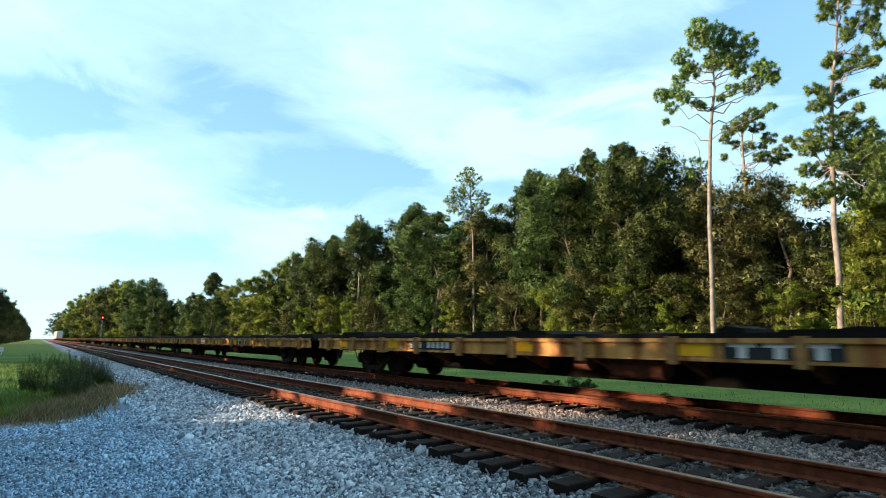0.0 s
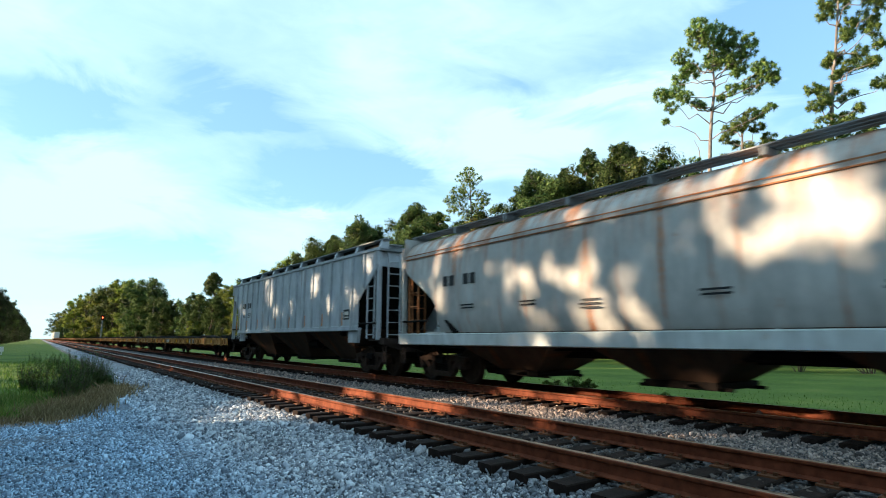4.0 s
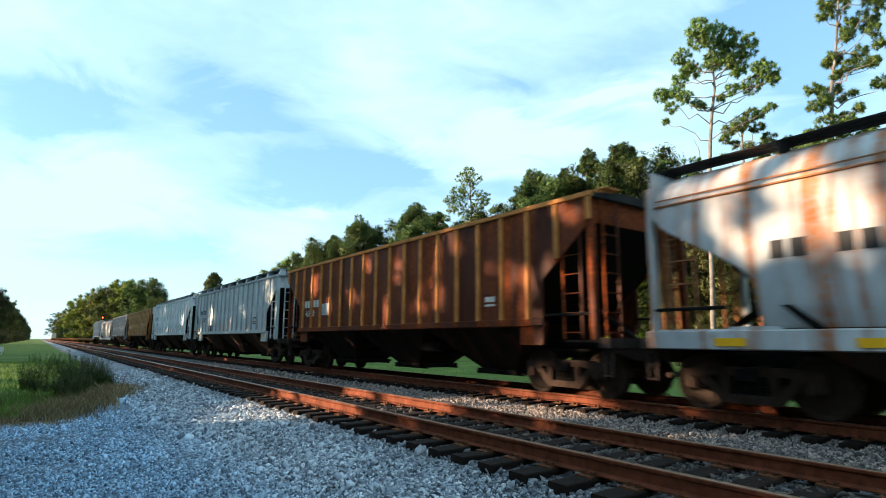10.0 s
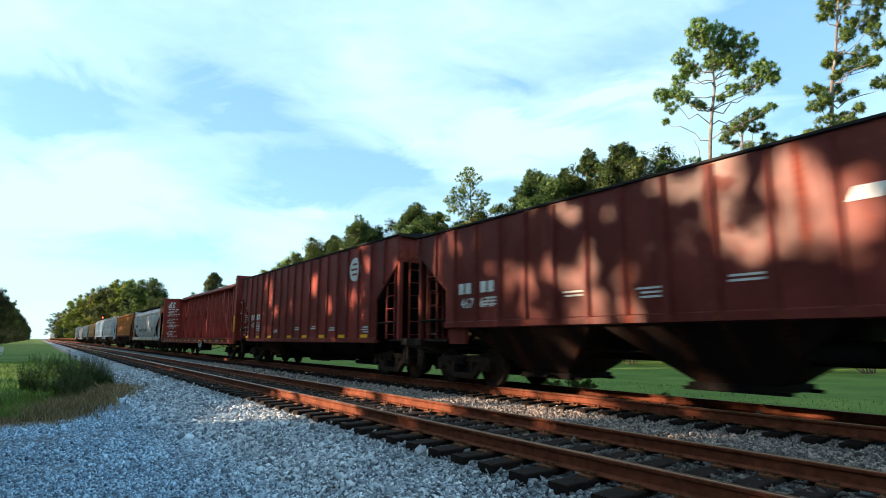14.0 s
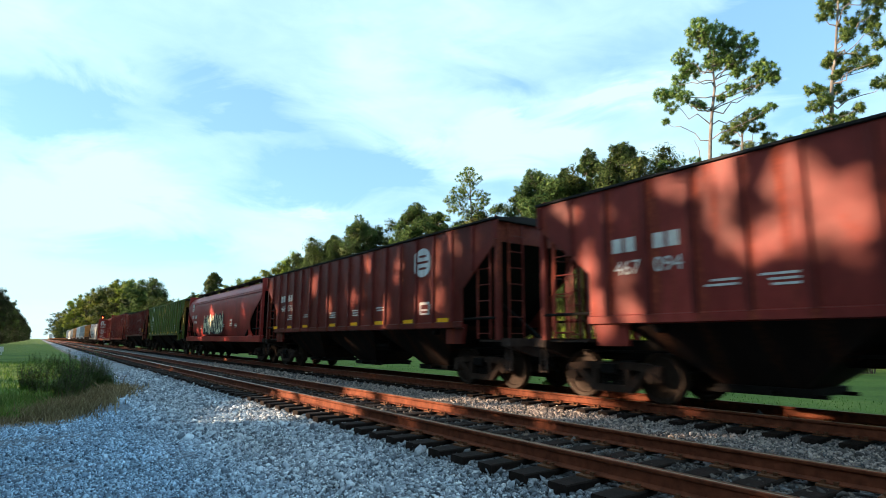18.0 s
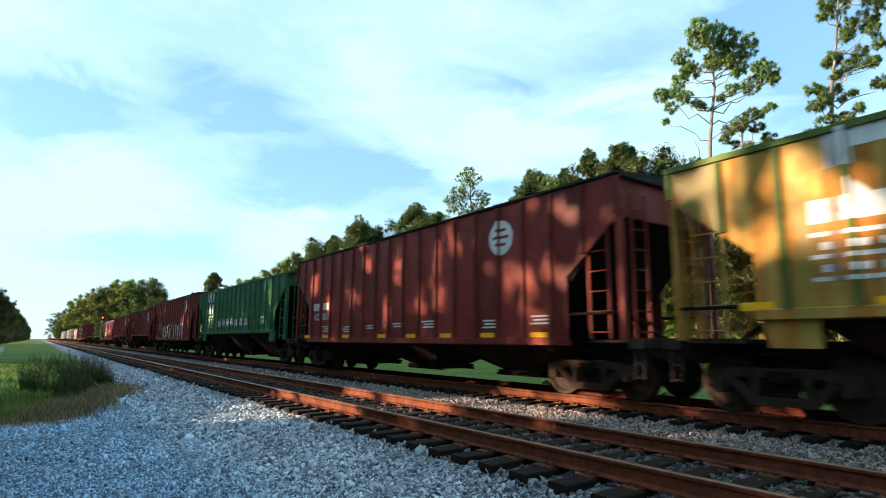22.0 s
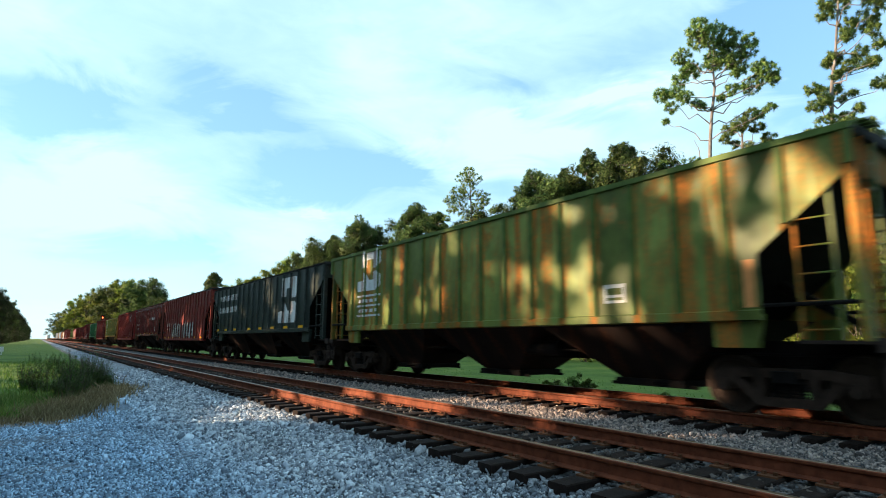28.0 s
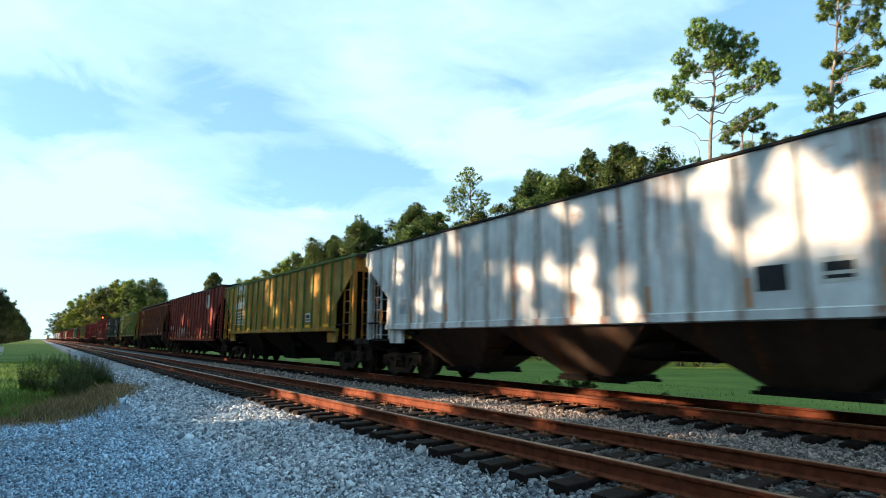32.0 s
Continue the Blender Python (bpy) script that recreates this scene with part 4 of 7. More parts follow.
def disc_mark(car, y, z, r, mat, inner=None, x=1.6):
    n = 24
    d = paint_on(car, "round_emblem", [[(r * math.cos(2 * math.pi * i / n), r * math.sin(2 * math.pi * i / n)) for i in range(n)]], mat, "white round emblem", y, z, x)
    if inner:
        bars = [rect(-ww * r * 0.5, ww * r * 0.5, k * r - 0.06 * r, k * r + 0.10 * r) for k, ww in ((0.42, 0.9), (0.0, 1.35), (-0.42, 0.9))]
        paint_on(car, "emblem_bar", bars, inner, "", y, z, x, 0.004, d)
    return d


def big_emblem(car, y, z, s, mat, x=1.6, lines=True):
    """A large two-part block emblem over three painted lines."""
    def poly(*pts):
        return [(-(px - 0.5) * s * 1.15, (pz - 0.5) * s) for px, pz in pts]
    polys = [poly((0.0, 0.0), (0.88, 0.0), (1.0, 0.12), (1.0, 0.36), (0.86, 0.46), (0.70, 0.46), (0.70, 0.26), (0.52, 0.26), (0.34, 0.46), (0.34, 0.26), (0.0, 0.26)),
             poly((0.18, 0.58), (0.40, 0.58), (0.40, 0.76), (0.70, 0.76), (0.70, 0.54), (0.88, 0.54), (1.0, 0.66), (1.0, 0.90), (0.90, 1.0), (0.18, 1.0))]
    e = paint_on(car, "painted_emblem", polys, mat, "white block emblem", y, z, x)
    if lines:
        bars = []
        for k in range(3):
            zz = -s * (0.62 + 0.24 * k)
            bars.append(rect(-s * 0.58, s * 0.58, zz - 0.03, zz + 0.03))
            if k < 2:
                for q in range(4):
                    bars.append(rect(-s * 0.5 + q * s * 0.27, -s * 0.33 + q * s * 0.27, zz - 0.21, zz - 0.11))
        paint_on(car, "painted_line", bars, mat, "", y, z, x, 0.0, e)
    return e


def graffiti(car, y, z, w, h, count, outer, inner, seed, label, x=1.6):
    """Sprayed letters that cannot be read: slanting thick strokes over a ragged darker ground."""
    r = rng(seed)
    step = w / count
    lo, hi = [], []
    for i in range(count * 2 + 1):
        c = w / 2 - i * step / 2
        lo.append((c + r.uniform(-0.1, 0.1) * step, -h * r.uniform(0.36, 0.5)))
        hi.append((c + r.uniform(-0.1, 0.1) * step, h * r.uniform(0.28, 0.5)))
    quads = [[lo[i], lo[i + 1], hi[i + 1], hi[i]] for i in range(count * 2)]
    g = paint_on(car, "graffiti", [lo + hi[::-1]], inner, label, y, z, x)
    for i in range(count):
        a = []
        c = w / 2 - (i + 0.5) * step
        sl = r.uniform(-0.25, 0.32)
        for q in (-0.30, 0.26):
            p, t = c + q * step, step * r.uniform(0.07, 0.13)
            z0, z1 = -h * r.uniform(0.34, 0.5), h * r.uniform(0.34, 0.54)
            m = (p + r.uniform(-0.1, 0.1) * step, r.uniform(-0.1, 0.1) * h)
            a.append([(p - t, z0), (p + t, z0), (m[0] + t * 0.8, m[1]), (p + t + sl * h * 0.4, z1), (p - t + sl * h * 0.4, z1), (m[0] - t, m[1])])
        for _ in range(2):
            z0 = r.uniform(-0.36, 0.36) * h
            dz = r.uniform(-0.22, 0.22) * h
            t = h * r.uniform(0.04, 0.08)
            a.append([(c - 0.36 * step, z0 - t), (c + 0.36 * step, z0 + dz - t * 0.6), (c + 0.36 * step, z0 + dz + t), (c - 0.36 * step, z0 + t)])
        paint_on(car, "sprayed_letter", a, outer, "", y, z, x, 0.004, g)
    return g


def covered_hopper(name, label, y0, paint, rib, style="ribbed", ribs=17, roof=None, bay=None, refl=None, L=8.0, walk_edge=True, sill_mat=None):
    """A three-bay covered hopper. style: ribbed, low (sides reach down to the sill) or round."""
    car = thing(name, label, "freight car", "covered hoppers of the train")
    roof, bay = roof or paint, bay or paint
    zb = {"ribbed": 1.45, "low": 1.06, "round": 1.28}[style]
    zt = 4.18 if style == "low" else 3.92
    zh, zl, cut = 3.42, 2.36, 1.32
    half = 1.6
    if style == "round":
        sec = [(1.40, 1.28), (1.54, 1.62), (1.60, 2.2), (1.61, 2.9), (1.58, 3.30), (1.50, 3.55), (1.30, 3.80), (0.98, 3.96), (0.5, 4.05), (0.0, 4.07)]

        def reach(z):
            if z > 3.3:
                return L - 0.12
            q = max(0.0, min(1.0, (z - 1.9) / 1.4))
            return L - 1.75 + 1.63 * q * q * (3 - 2 * q)
        for sx, nm in ((-1, "side_sheet"), (1, "side_sheet")):
            s = Shape()
            fine = []
            for (xa, za), (xb, zb2) in zip(sec, sec[1:]):
                for q in (0, 0.34, 0.67):
                    fine.append((xa + (xb - xa) * q, za + (zb2 - za) * q))
            fine.append(sec[-1])
            cols = [-1, -0.6, -0.2, 0.2, 0.6, 1]
            for x, z in fine:
                s.v += [(sx * x, c * reach(z), z) for c in cols]
            for i in range(len(fine) - 1):
                for c in range(5):
                    s.f.append((i * 6 + c, i * 6 + c + 1, (i + 1) * 6 + c + 1, (i + 1) * 6 + c))
            o = len(s.v)
            for x, z in fine:
                s.v += [(sx * (x - 0.03), c * reach(z), z - 0.02) for c in cols]
            for i in range(len(fine) - 1):
                for c in range(5):
                    s.f.append((o + i * 6 + c + 1, o + i * 6 + c, o + (i + 1) * 6 + c, o + (i + 1) * 6 + c + 1))
            part(nm, s, paint, car, smooth=True)
            sill = Shape().prism([(sx * 1.50, 0.98), (sx * 1.60, 1.0), (sx * 1.62, 1.26), (sx * 1.44, 1.30)], "y", -L - 0.05, L + 0.05)
            part("side_sill", sill, sill_mat or paint, car)
            for zz in (3.36, 3.46):
                part("seam", shared("seam|%.2f%d%.1f" % (zz, sx, L), lambda: Shape().box(sx * 1.57, sx * (1.582 + (3.46 - zz) * 0.2), -L + 0.2, L - 0.2, zz - 0.012, zz + 0.012), rib), None, car)
        half = 1.61
    else:
        ch = 0.06 if walk_edge else 0.035
        poly = [(-L, zt), (L, zt), (L, zh), (L - cut, zl), (L - cut, zb), (-L + cut, zb), (-L + cut, zl), (-L, zh)]
        for sx in (-1, 1):
            part("side_sheet", Shape().prism(poly, "x", sx * 1.565, sx * 1.6), paint, car)
            part("top_chord", Shape().prism([(sx * 1.55, zt - ch), (sx * 1.65, zt - ch + 0.02), (sx * 1.65, zt + ch - 0.01), (sx * 1.55, zt + ch + 0.01)], "y", -L - 0.02, L + 0.02), rib if walk_edge else roof, car)
            part("side_sill", Shape().prism([(sx * 1.54, zb - 0.05), (sx * 1.64, zb - 0.03), (sx * 1.64, zb + 0.10), (sx * 1.602, zb + 0.12)], "y", -L + cut - 0.02, L - cut + 0.02), paint, car)
            full = shared("rib|%d%.2f%.2f" % (sx, zb, zt), lambda: Shape().prism([(sx * 1.601, -0.055), (sx * 1.66, -0.035), (sx * 1.66, 0.035), (sx * 1.601, 0.055)], "z", zb + 0.1, zt - 0.06), rib)
            RIBS[car.name] = [-L + 0.06 + (2 * L - 0.12) * k / (ribs - 1) for k in range(ribs)]
            for k in range(ribs):
                y = -L + 0.06 + (2 * L - 0.12) * k / (ribs - 1)
                over = abs(y) - (L - cut)
                if over > 0.02:
                    zlo = zl + (zh - zl) * min(1, over / cut) + 0.05
                    part("rib", shared("short_rib|%d%.2f%.2f" % (sx, zlo, zt), lambda: Shape().prism([(sx * 1.601, -0.055), (sx * 1.66, -0.035), (sx * 1.66, 0.035), (sx * 1.601, 0.055)], "z", zlo, zt - 0.06), rib), None, car, at=(0, y, 0))
                else:
                    part("rib", full, None, car, at=(0, y, 0))
        prof = [(-1.58, zt), (-1.50, zt + 0.04), (-0.62, zt + 0.13), (0.62, zt + 0.13), (1.50, zt + 0.04), (1.58, zt), (1.5, zt - 0.04), (-1.5, zt - 0.04)]
        part("roof", Shape().prism(prof, "y", -L, L), roof, car, "dark weathered roof")
    # hatch trough and running boards
    ztop = zt + 0.13 if style != "round" else 4.07
    hatch = Shape()
    for k in range(10):
        y = -L + 0.8 + (2 * L - 1.6) * k / 10
        hatch.box(-0.34, 0.34, y, y + (2 * L - 1.6) / 10 - 0.06, ztop - 0.02, ztop + 0.05)
    part("roof_hatches", hatch, roof, car)
    for sx in (-1, 1):
        wlk = Shape()
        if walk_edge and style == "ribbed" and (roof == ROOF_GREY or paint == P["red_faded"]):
            # outer walkway: a dark plate added to stand for the shade, brackets and a thin board above the eave
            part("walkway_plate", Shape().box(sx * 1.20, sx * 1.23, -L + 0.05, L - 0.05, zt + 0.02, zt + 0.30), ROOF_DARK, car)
            part("walkway_board", Shape().box(sx * 1.16, sx * 1.48, -L - 0.1, L + 0.1, zt + 0.30, zt + 0.335), roof if roof == ROOF_GREY else rib, car, "steel roof running board")
            br = shared("bracket|%d" % sx, lambda: Shape().prism([(sx * 1.24, 0.03), (sx * 1.56, 0.03), (sx * 1.46, 0.30), (sx * 1.24, 0.30)], "y", -0.07, 0.07), paint)
            for k in range(0, ribs, 2):
                part("walkway_bracket", br, None, car, at=(0, -L + 0.06 + (2 * L - 0.12) * k / (ribs - 1), zt))
        xw = (1.0 if walk_edge else 0.62) if style != "round" else 0.95
        for q in range(3):
            wlk.box(sx * (xw - 0.22) + q * sx * 0.16, sx * (xw - 0.09) + q * sx * 0.16, -L + (-0.1 if walk_edge else 0.25), L - (-0.1 if walk_edge else 0.25), ztop + 0.02, ztop + 0.045)
        for k in range(9):
            y = -L + 0.1 + (2 * L - 0.2) * k / 8
            wlk.box(sx * (xw - 0.22), sx * (xw + (0.28 if walk_edge else 0.1)), y - 0.04, y + 0.04, ztop - 0.14, ztop + 0.02)
        part("running_board", wlk, rib if walk_edge and style == "ribbed" else roof, car, "steel roof running board")
    for sy in (-1, 1):
        # end wall and slope sheet
        part("end_sheet", Shape().box(-1.56, 1.56, sy * (L - 0.16), sy * (L - 0.12), zh - 0.02, zt + 0.08), paint, car)
        # slope sheet and brace take near-black iron, which holds the car end's shade
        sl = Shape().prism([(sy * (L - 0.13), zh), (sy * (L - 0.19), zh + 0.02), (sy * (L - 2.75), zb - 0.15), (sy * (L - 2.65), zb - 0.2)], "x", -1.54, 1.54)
        part("slope_sheet", sl, IRON, car, "dark slope sheet with shade put into its colour")
        for sx in (-1, 1):
            part("corner_post", Shape().box(sx * 1.46, sx * 1.58, sy * (L - 0.13), sy * (L - 0.02), 1.12, zh + 0.3), paint, car)
            lad = part("ladder", shared("ladder", lambda: ladder_shape(0.46, 1.15, 3.35), rib if style == "round" else paint), None, car, at=(sx * 1.52, sy * (L - 0.36) - 0.46 * (sy > 0) , 0))
            ladb = part("ladder", shared("end_ladder", lambda: ladder_shape(0.44, 1.15, 3.85), rib if style == "round" else paint), None, car, at=(sx * 1.0 + 0.22, sy * (L - 0.04), 0))
            ladb.rotation_euler = (0, 0, math.pi / 2)
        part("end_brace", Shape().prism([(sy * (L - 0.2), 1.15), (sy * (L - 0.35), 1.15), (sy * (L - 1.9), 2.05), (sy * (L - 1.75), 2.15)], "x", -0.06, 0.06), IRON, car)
        for sx in (-1, 1):
            part("gusset_plate", Shape().prism([(sy * (L - cut - 0.1), 1.02), (sy * (L - cut - 0.75), 1.02), (sy * (L - cut - 0.75), zb + 0.05), (sy * (L - cut), zb + 0.05)], "x", sx * 1.45, sx * 1.55), paint, car)
            part("grab_rail", Shape().tube((sx * 1.56, sy * (L - 0.1), 1.62), (sx * 1.56, sy * (L - cut), 1.62), 0.03, 0.03, 6), IRON, car)
    part("centre_sill", Shape().box(-0.30, 0.30, -L - 0.1, L + 0.1, 0.74, 1.12), IRON, car)
    for k in (-1, 0, 1):
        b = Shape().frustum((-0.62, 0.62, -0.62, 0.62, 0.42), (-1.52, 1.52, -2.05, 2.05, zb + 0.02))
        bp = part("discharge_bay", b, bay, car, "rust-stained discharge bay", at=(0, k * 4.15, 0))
        g = Shape().box(-0.70, 0.70, -0.72, 0.72, 0.30, 0.42)
        for sx in (-1, 1):
            g.box(sx * 0.55 - 0.03, sx * 0.55 + 0.03, -0.9, 0.9, 0.28, 0.34)
            g.tube((sx * 0.70, -0.3, 0.36), (sx * 1.0, -0.3, 0.36), 0.03, 0.03, 6)
        part("outlet_gate", g, IRON, bp)
    part("brake_pipe", Shape().tube((-0.9, -L + 0.5, 0.92), (-0.9, L - 0.5, 0.92), 0.025, 0.025, 6).tube((-0.9, -2.2, 0.95), (-0.9, -1.3, 0.95), 0.16, 0.16, 10), IRON, car)
    # the end platforms' dark colour stands for the shade between the cars
    end_gear(car, L, END_SHADE, 1.30)
    if refl:
        for k in range(8):
            y = -L + cut + 0.25 + (2 * L - 2 * cut - 0.5) * k / 7
            tall = style == "ribbed" and (refl == ORANGE or paint == P["brown"])
            part("reflector", shared("reflector|%d" % tall, lambda: Shape().box(-0.004, 0.0, -0.07 if tall else -0.24, 0.07 if tall else 0.24, -0.22 if tall else -0.06, 0.22 if tall else 0.06), refl), None, car,
                 at=(-(1.603 if style != "round" else 1.623), mid_panel(car, y + 0.22) + (0.36 if tall else 0.0), zb + (0.36 if tall else 0.16) if style != "round" else 1.10))
    CARS.append((car, y0))
    return car


def flatcar(name, label, y0, side, L=12.45):
    car = thing(name, label, "flatcar", "empty flatcars of the train")
    part("deck", Shape().box(-1.42, 1.42, -L, L, 1.06, 1.13), IRON, car, "dark steel deck")
    for sx in (-1, 1):
        sill = Shape().prism([(sx * 1.38, 0.80), (sx * 1.50, 0.80), (sx * 1.50, 0.84), (sx * 1.46, 0.845), (sx * 1.46, 1.085), (sx * 1.52, 1.09), (sx * 1.52, 1.16), (sx * 1.423, 1.16), (sx * 1.423, 1.05), (sx * 1.38, 1.05)], "y", -L, L)
        part("side_sill", sill, side, car, "faded yellow side sill")
        st = shared("stake_pocket|%d" % sx, lambda: Shape().prism([(sx * 1.46, -0.09), (sx * 1.56, -0.07), (sx * 1.56, 0.07), (sx * 1.46, 0.09)], "z", 0.74, 1.19), FLAT_BROWN)
        for k in range(13):
            part("stake_pocket", st, None, car, at=(0, -L + 0.9 + (2 * L - 1.8) * k / 12, 0))
    part("centre_sill", Shape().prism([(-L - 0.1, 1.05), (L + 0.1, 1.05), (L + 0.1, 0.76), (L - 4.9, 0.74), (L - 6.2, 0.34), (-L + 6.2, 0.34), (-L + 4.9, 0.74), (-L - 0.1, 0.76)], "x", -0.42, 0.42), IRON, car)
    cross = shared("cross_bearer", lambda: Shape().prism([(-1.38, 1.05), (1.38, 1.05), (1.38, 0.86), (0.5, 0.5), (-0.5, 0.5), (-1.38, 0.86)], "y", -0.05, 0.05), FLAT_RUST)
    for k in range(9):
        part("cross_bearer", cross, None, car, at=(0, -L + 4.9 + (2 * L - 9.8) * k / 8, 0))
    part("air_tank", Shape().tube((-0.85, -1.4, 0.62), (-0.85, -0.3, 0.62), 0.2, 0.2, 12), FLAT_RUST, car)
    part("brake_cylinder", Shape().tube((-0.8, 0.3, 0.66), (-0.8, 0.7, 0.66), 0.14, 0.14, 10), FLAT_RUST, car)
    for k, (y, w, h, d) in enumerate(((-L + 1.2, 0.9, 0.20, 1.1), (-4.4, 1.3, 0.16, 0.9), (2.6, 1.6, 0.20, 1.0), (L - 2.0, 1.0, 0.24, 1.1), (L - 6.0, 2.2, 0.10, 0.5), (-L + 4.6, 2.4, 0.10, 0.6))):
        part("trailer_hitch" if k < 4 else "bridge_plate", Shape().prism([(-w, 1.13), (w, 1.13), (w * 0.82, 1.13 + h), (-w * 0.7, 1.13 + h)], "x", -d, d), IRON, car, at=(0, y, 0))
    r = rng(63)
    for k in range(13):
        y, w, h = -L + 0.8 + 1.75 * k + r.uniform(0, 0.5), r.uniform(0.25, 0.75), r.uniform(0.10, 0.26)
        x0 = r.uniform(-1.2, -0.3)
        gear = shared("chock|%d" % k, lambda: Shape().prism([(-w, 1.13), (w, 1.13), (w * 0.9, 1.13 + h * 0.7), (w * 0.3, 1.13 + h), (-w * 0.8, 1.13 + h * 0.8)], "x", x0, x0 + r.uniform(0.3, 1.2)), IRON)
        part("tie_down_gear", gear, None, car, at=(0, y, 0))
    part("deck_rail", Shape().box(-1.40, -1.32, -L + 0.4, L - 0.4, 1.13, 1.24).box(1.32, 1.40, -L + 0.4, L - 0.4, 1.13, 1.24), IRON, car)
    panel = open_hopper_mark(car, "sign_panel", -3.56, 0.985, 1.62, 0.27, DARK_INK, "black panel with white block lettering", x=1.462)
    bar = shared("letter_block", lambda: Shape().prism([(0.21, 0.12), (0.21, 0.04), (0.07, 0.04), (0.07, -0.12), (-0.07, -0.12), (-0.07, 0.04), (-0.21, 0.04), (-0.21, 0.12)], "x", -0.004, 0.0), WHITE)
    for k in range(3):
        part("letter_block", bar, None, panel, at=(-0.004, 0.52 - k * 0.52, 0))
    p2 = open_hopper_mark(car, "sign_panel", 5.2, 0.985, 2.0, 0.25, DARK_INK, "black panel with white figures", x=1.462)
    fig = shared("figure_block", lambda: Shape().box(-0.004, 0.0, -0.075, 0.075, -0.08, 0.08), WHITE)
    for k in range(9):
        if k != 3:
            part("figure_block", fig, None, p2, at=(-0.004, 0.875 - k * 0.21, 0))
    for y in (-9.2, -5.6, -2.3, 1.6, 7.1, 10.4):
        open_hopper_mark(car, "reflector", y, 0.98, 0.55, 0.2, YELLOW, "yellow reflective panel", x=1.462)
    for sy in (-1, 1):
        c = part("coupler", COUPLER, None, car, at=(0, sy * L, 0))
        if sy < 0:
            c.rotation_euler = (0, 0, math.pi)
        add_truck(car, sy * (L - 3.45))
    CARS.append((car, y0))
    return car


def centrebeam(y0, mat, L=10.75):
    car = thing("centrebeam_flatcar", "empty dark red centrebeam lumber car with white stencils", "freight car")
    part("deck", Shape().box(-1.45, 1.45, -L, L, 1.08, 1.16), mat, car)
    for sx in (-1, 1):
        part("side_sill", Shape().prism([(sx * 1.40, 0.86), (sx * 1.52, 0.86), (sx * 1.52, 0.90), (sx * 1.46, 0.92), (sx * 1.46, 1.12), (sx * 1.54, 1.14), (sx * 1.54, 1.18), (sx * 1.40, 1.18)], "y", -L, L), mat, car)
    part("centre_sill", Shape().box(-0.35, 0.35, -L - 0.1, L + 0.1, 0.74, 1.08), IRON, car)
    part("top_chord", Shape().prism([(-0.32, 4.38), (0.32, 4.38), (0.32, 4.44), (0.16, 4.50), (0.16, 4.60), (-0.16, 4.60), (-0.16, 4.50), (-0.32, 4.44)], "y", -L, L), mat, car)
    holes = shared("slot", lambda: Shape().box(-0.325, -0.318, -0.14, 0.14, 4.39, 4.43), DARK_INK)
    post = shared("post", lambda: Shape().prism([(-0.13, -0.08), (-0.11, -0.08), (-0.11, -0.02), (0.11, -0.02), (0.11, -0.08), (0.13, -0.08), (0.13, 0.08), (0.11, 0.08), (0.11, 0.02), (-0.11, 0.02), (-0.11, 0.08), (-0.13, 0.08)], "z", 1.16, 4.40), mat)
    n = 20
    ys = [-L + 0.35 + (2 * L - 0.7) * k / (n - 1) for k in range(n)]
    for k, y in enumerate(ys):
        part("post", post, None, car, at=(0, y, 0))
        part("slot", holes, None, car, at=(0, y + 0.5, 0))
    for k in (1, 3, 5, 7):
        for a, b in (((ys[k + 1], 4.36), (ys[k - 1], 1.2)), ((ys[n - 2 - k], 4.36), (ys[n - k], 1.2))):
            part("diagonal_brace", Shape().prism([(a[0] - 0.085, a[1]), (a[0] + 0.085, a[1]), (b[0] + 0.085, b[1]), (b[0] - 0.085, b[1])], "x", -0.06, 0.06), mat, car)
    for sy in (-1, 1):
        b = part("bulkhead", Shape().box(-1.448, 1.448, sy * L - 0.03, sy * L + 0.03, 1.05, 4.418), mat, car, "tall red end bulkhead with white stencilled lines")
        for sx in (-1, 1):
            part("bulkhead_post", Shape().box(sx * 1.50 - 0.05, sx * 1.50 + 0.05, sy * L - 0.16, sy * L + 0.16, 0.90, 4.418), mat, b)
        part("bulkhead_cap", Shape().box(-1.55, 1.55, sy * L - 0.10, sy * L + 0.10, 4.42, 4.52), mat, b)
        r = rng(5)
        yy = sy * L - 0.036 if sy > 0 else sy * L - 0.036
        for col, x0 in ((0, -1.25), (1, 0.15)):
            z = 4.2
            while z > 1.35:
                hh = 0.055 if z < 3.6 else 0.11
                w = r.uniform(0.45, 0.95)
                x1 = x0 + r.uniform(0, 0.2)
                while x1 < x0 + w:
                    q = r.uniform(0.12, 0.34)
                    part("stencil", Shape().box(x1, min(x1 + q, x0 + w), yy - 0.004, yy, z - hh, z), WHITE, b)
                    x1 += q + 0.07
                z -= hh + r.choice([0.06, 0.09, 0.22])
        part("reflector", Shape().box(-1.555, -1.551, sy * L - 0.12, sy * L + 0.12, 1.5, 2.35), YELLOW, b)
        c = part("coupler", COUPLER, None, car, at=(0, sy * (L + 0.05), 0))
        if sy < 0:
            c.rotation_euler = (0, 0, math.pi)
        add_truck(car, sy * (L - 2.1))
    for y in (-8.2, -5.4, -2.6, 0.6, 3.4, 6.2, 8.6):
        open_hopper_mark(car, "reflector", y, 1.02, 0.5, 0.10, YELLOW, "yellow reflector", x=1.462)
        letter_bars(car, y + 1.2, 1.02, 0.7, 0.08, 5, WHITE, "small white stencilled lettering", x=1.462)
    bx = part("winch_box", Shape().box(-1.62, -1.0, -0.4, 0.4, 0.42, 0.98), IRON, car, "brake gear box with a white data plate", at=(0, -3.6, 0))
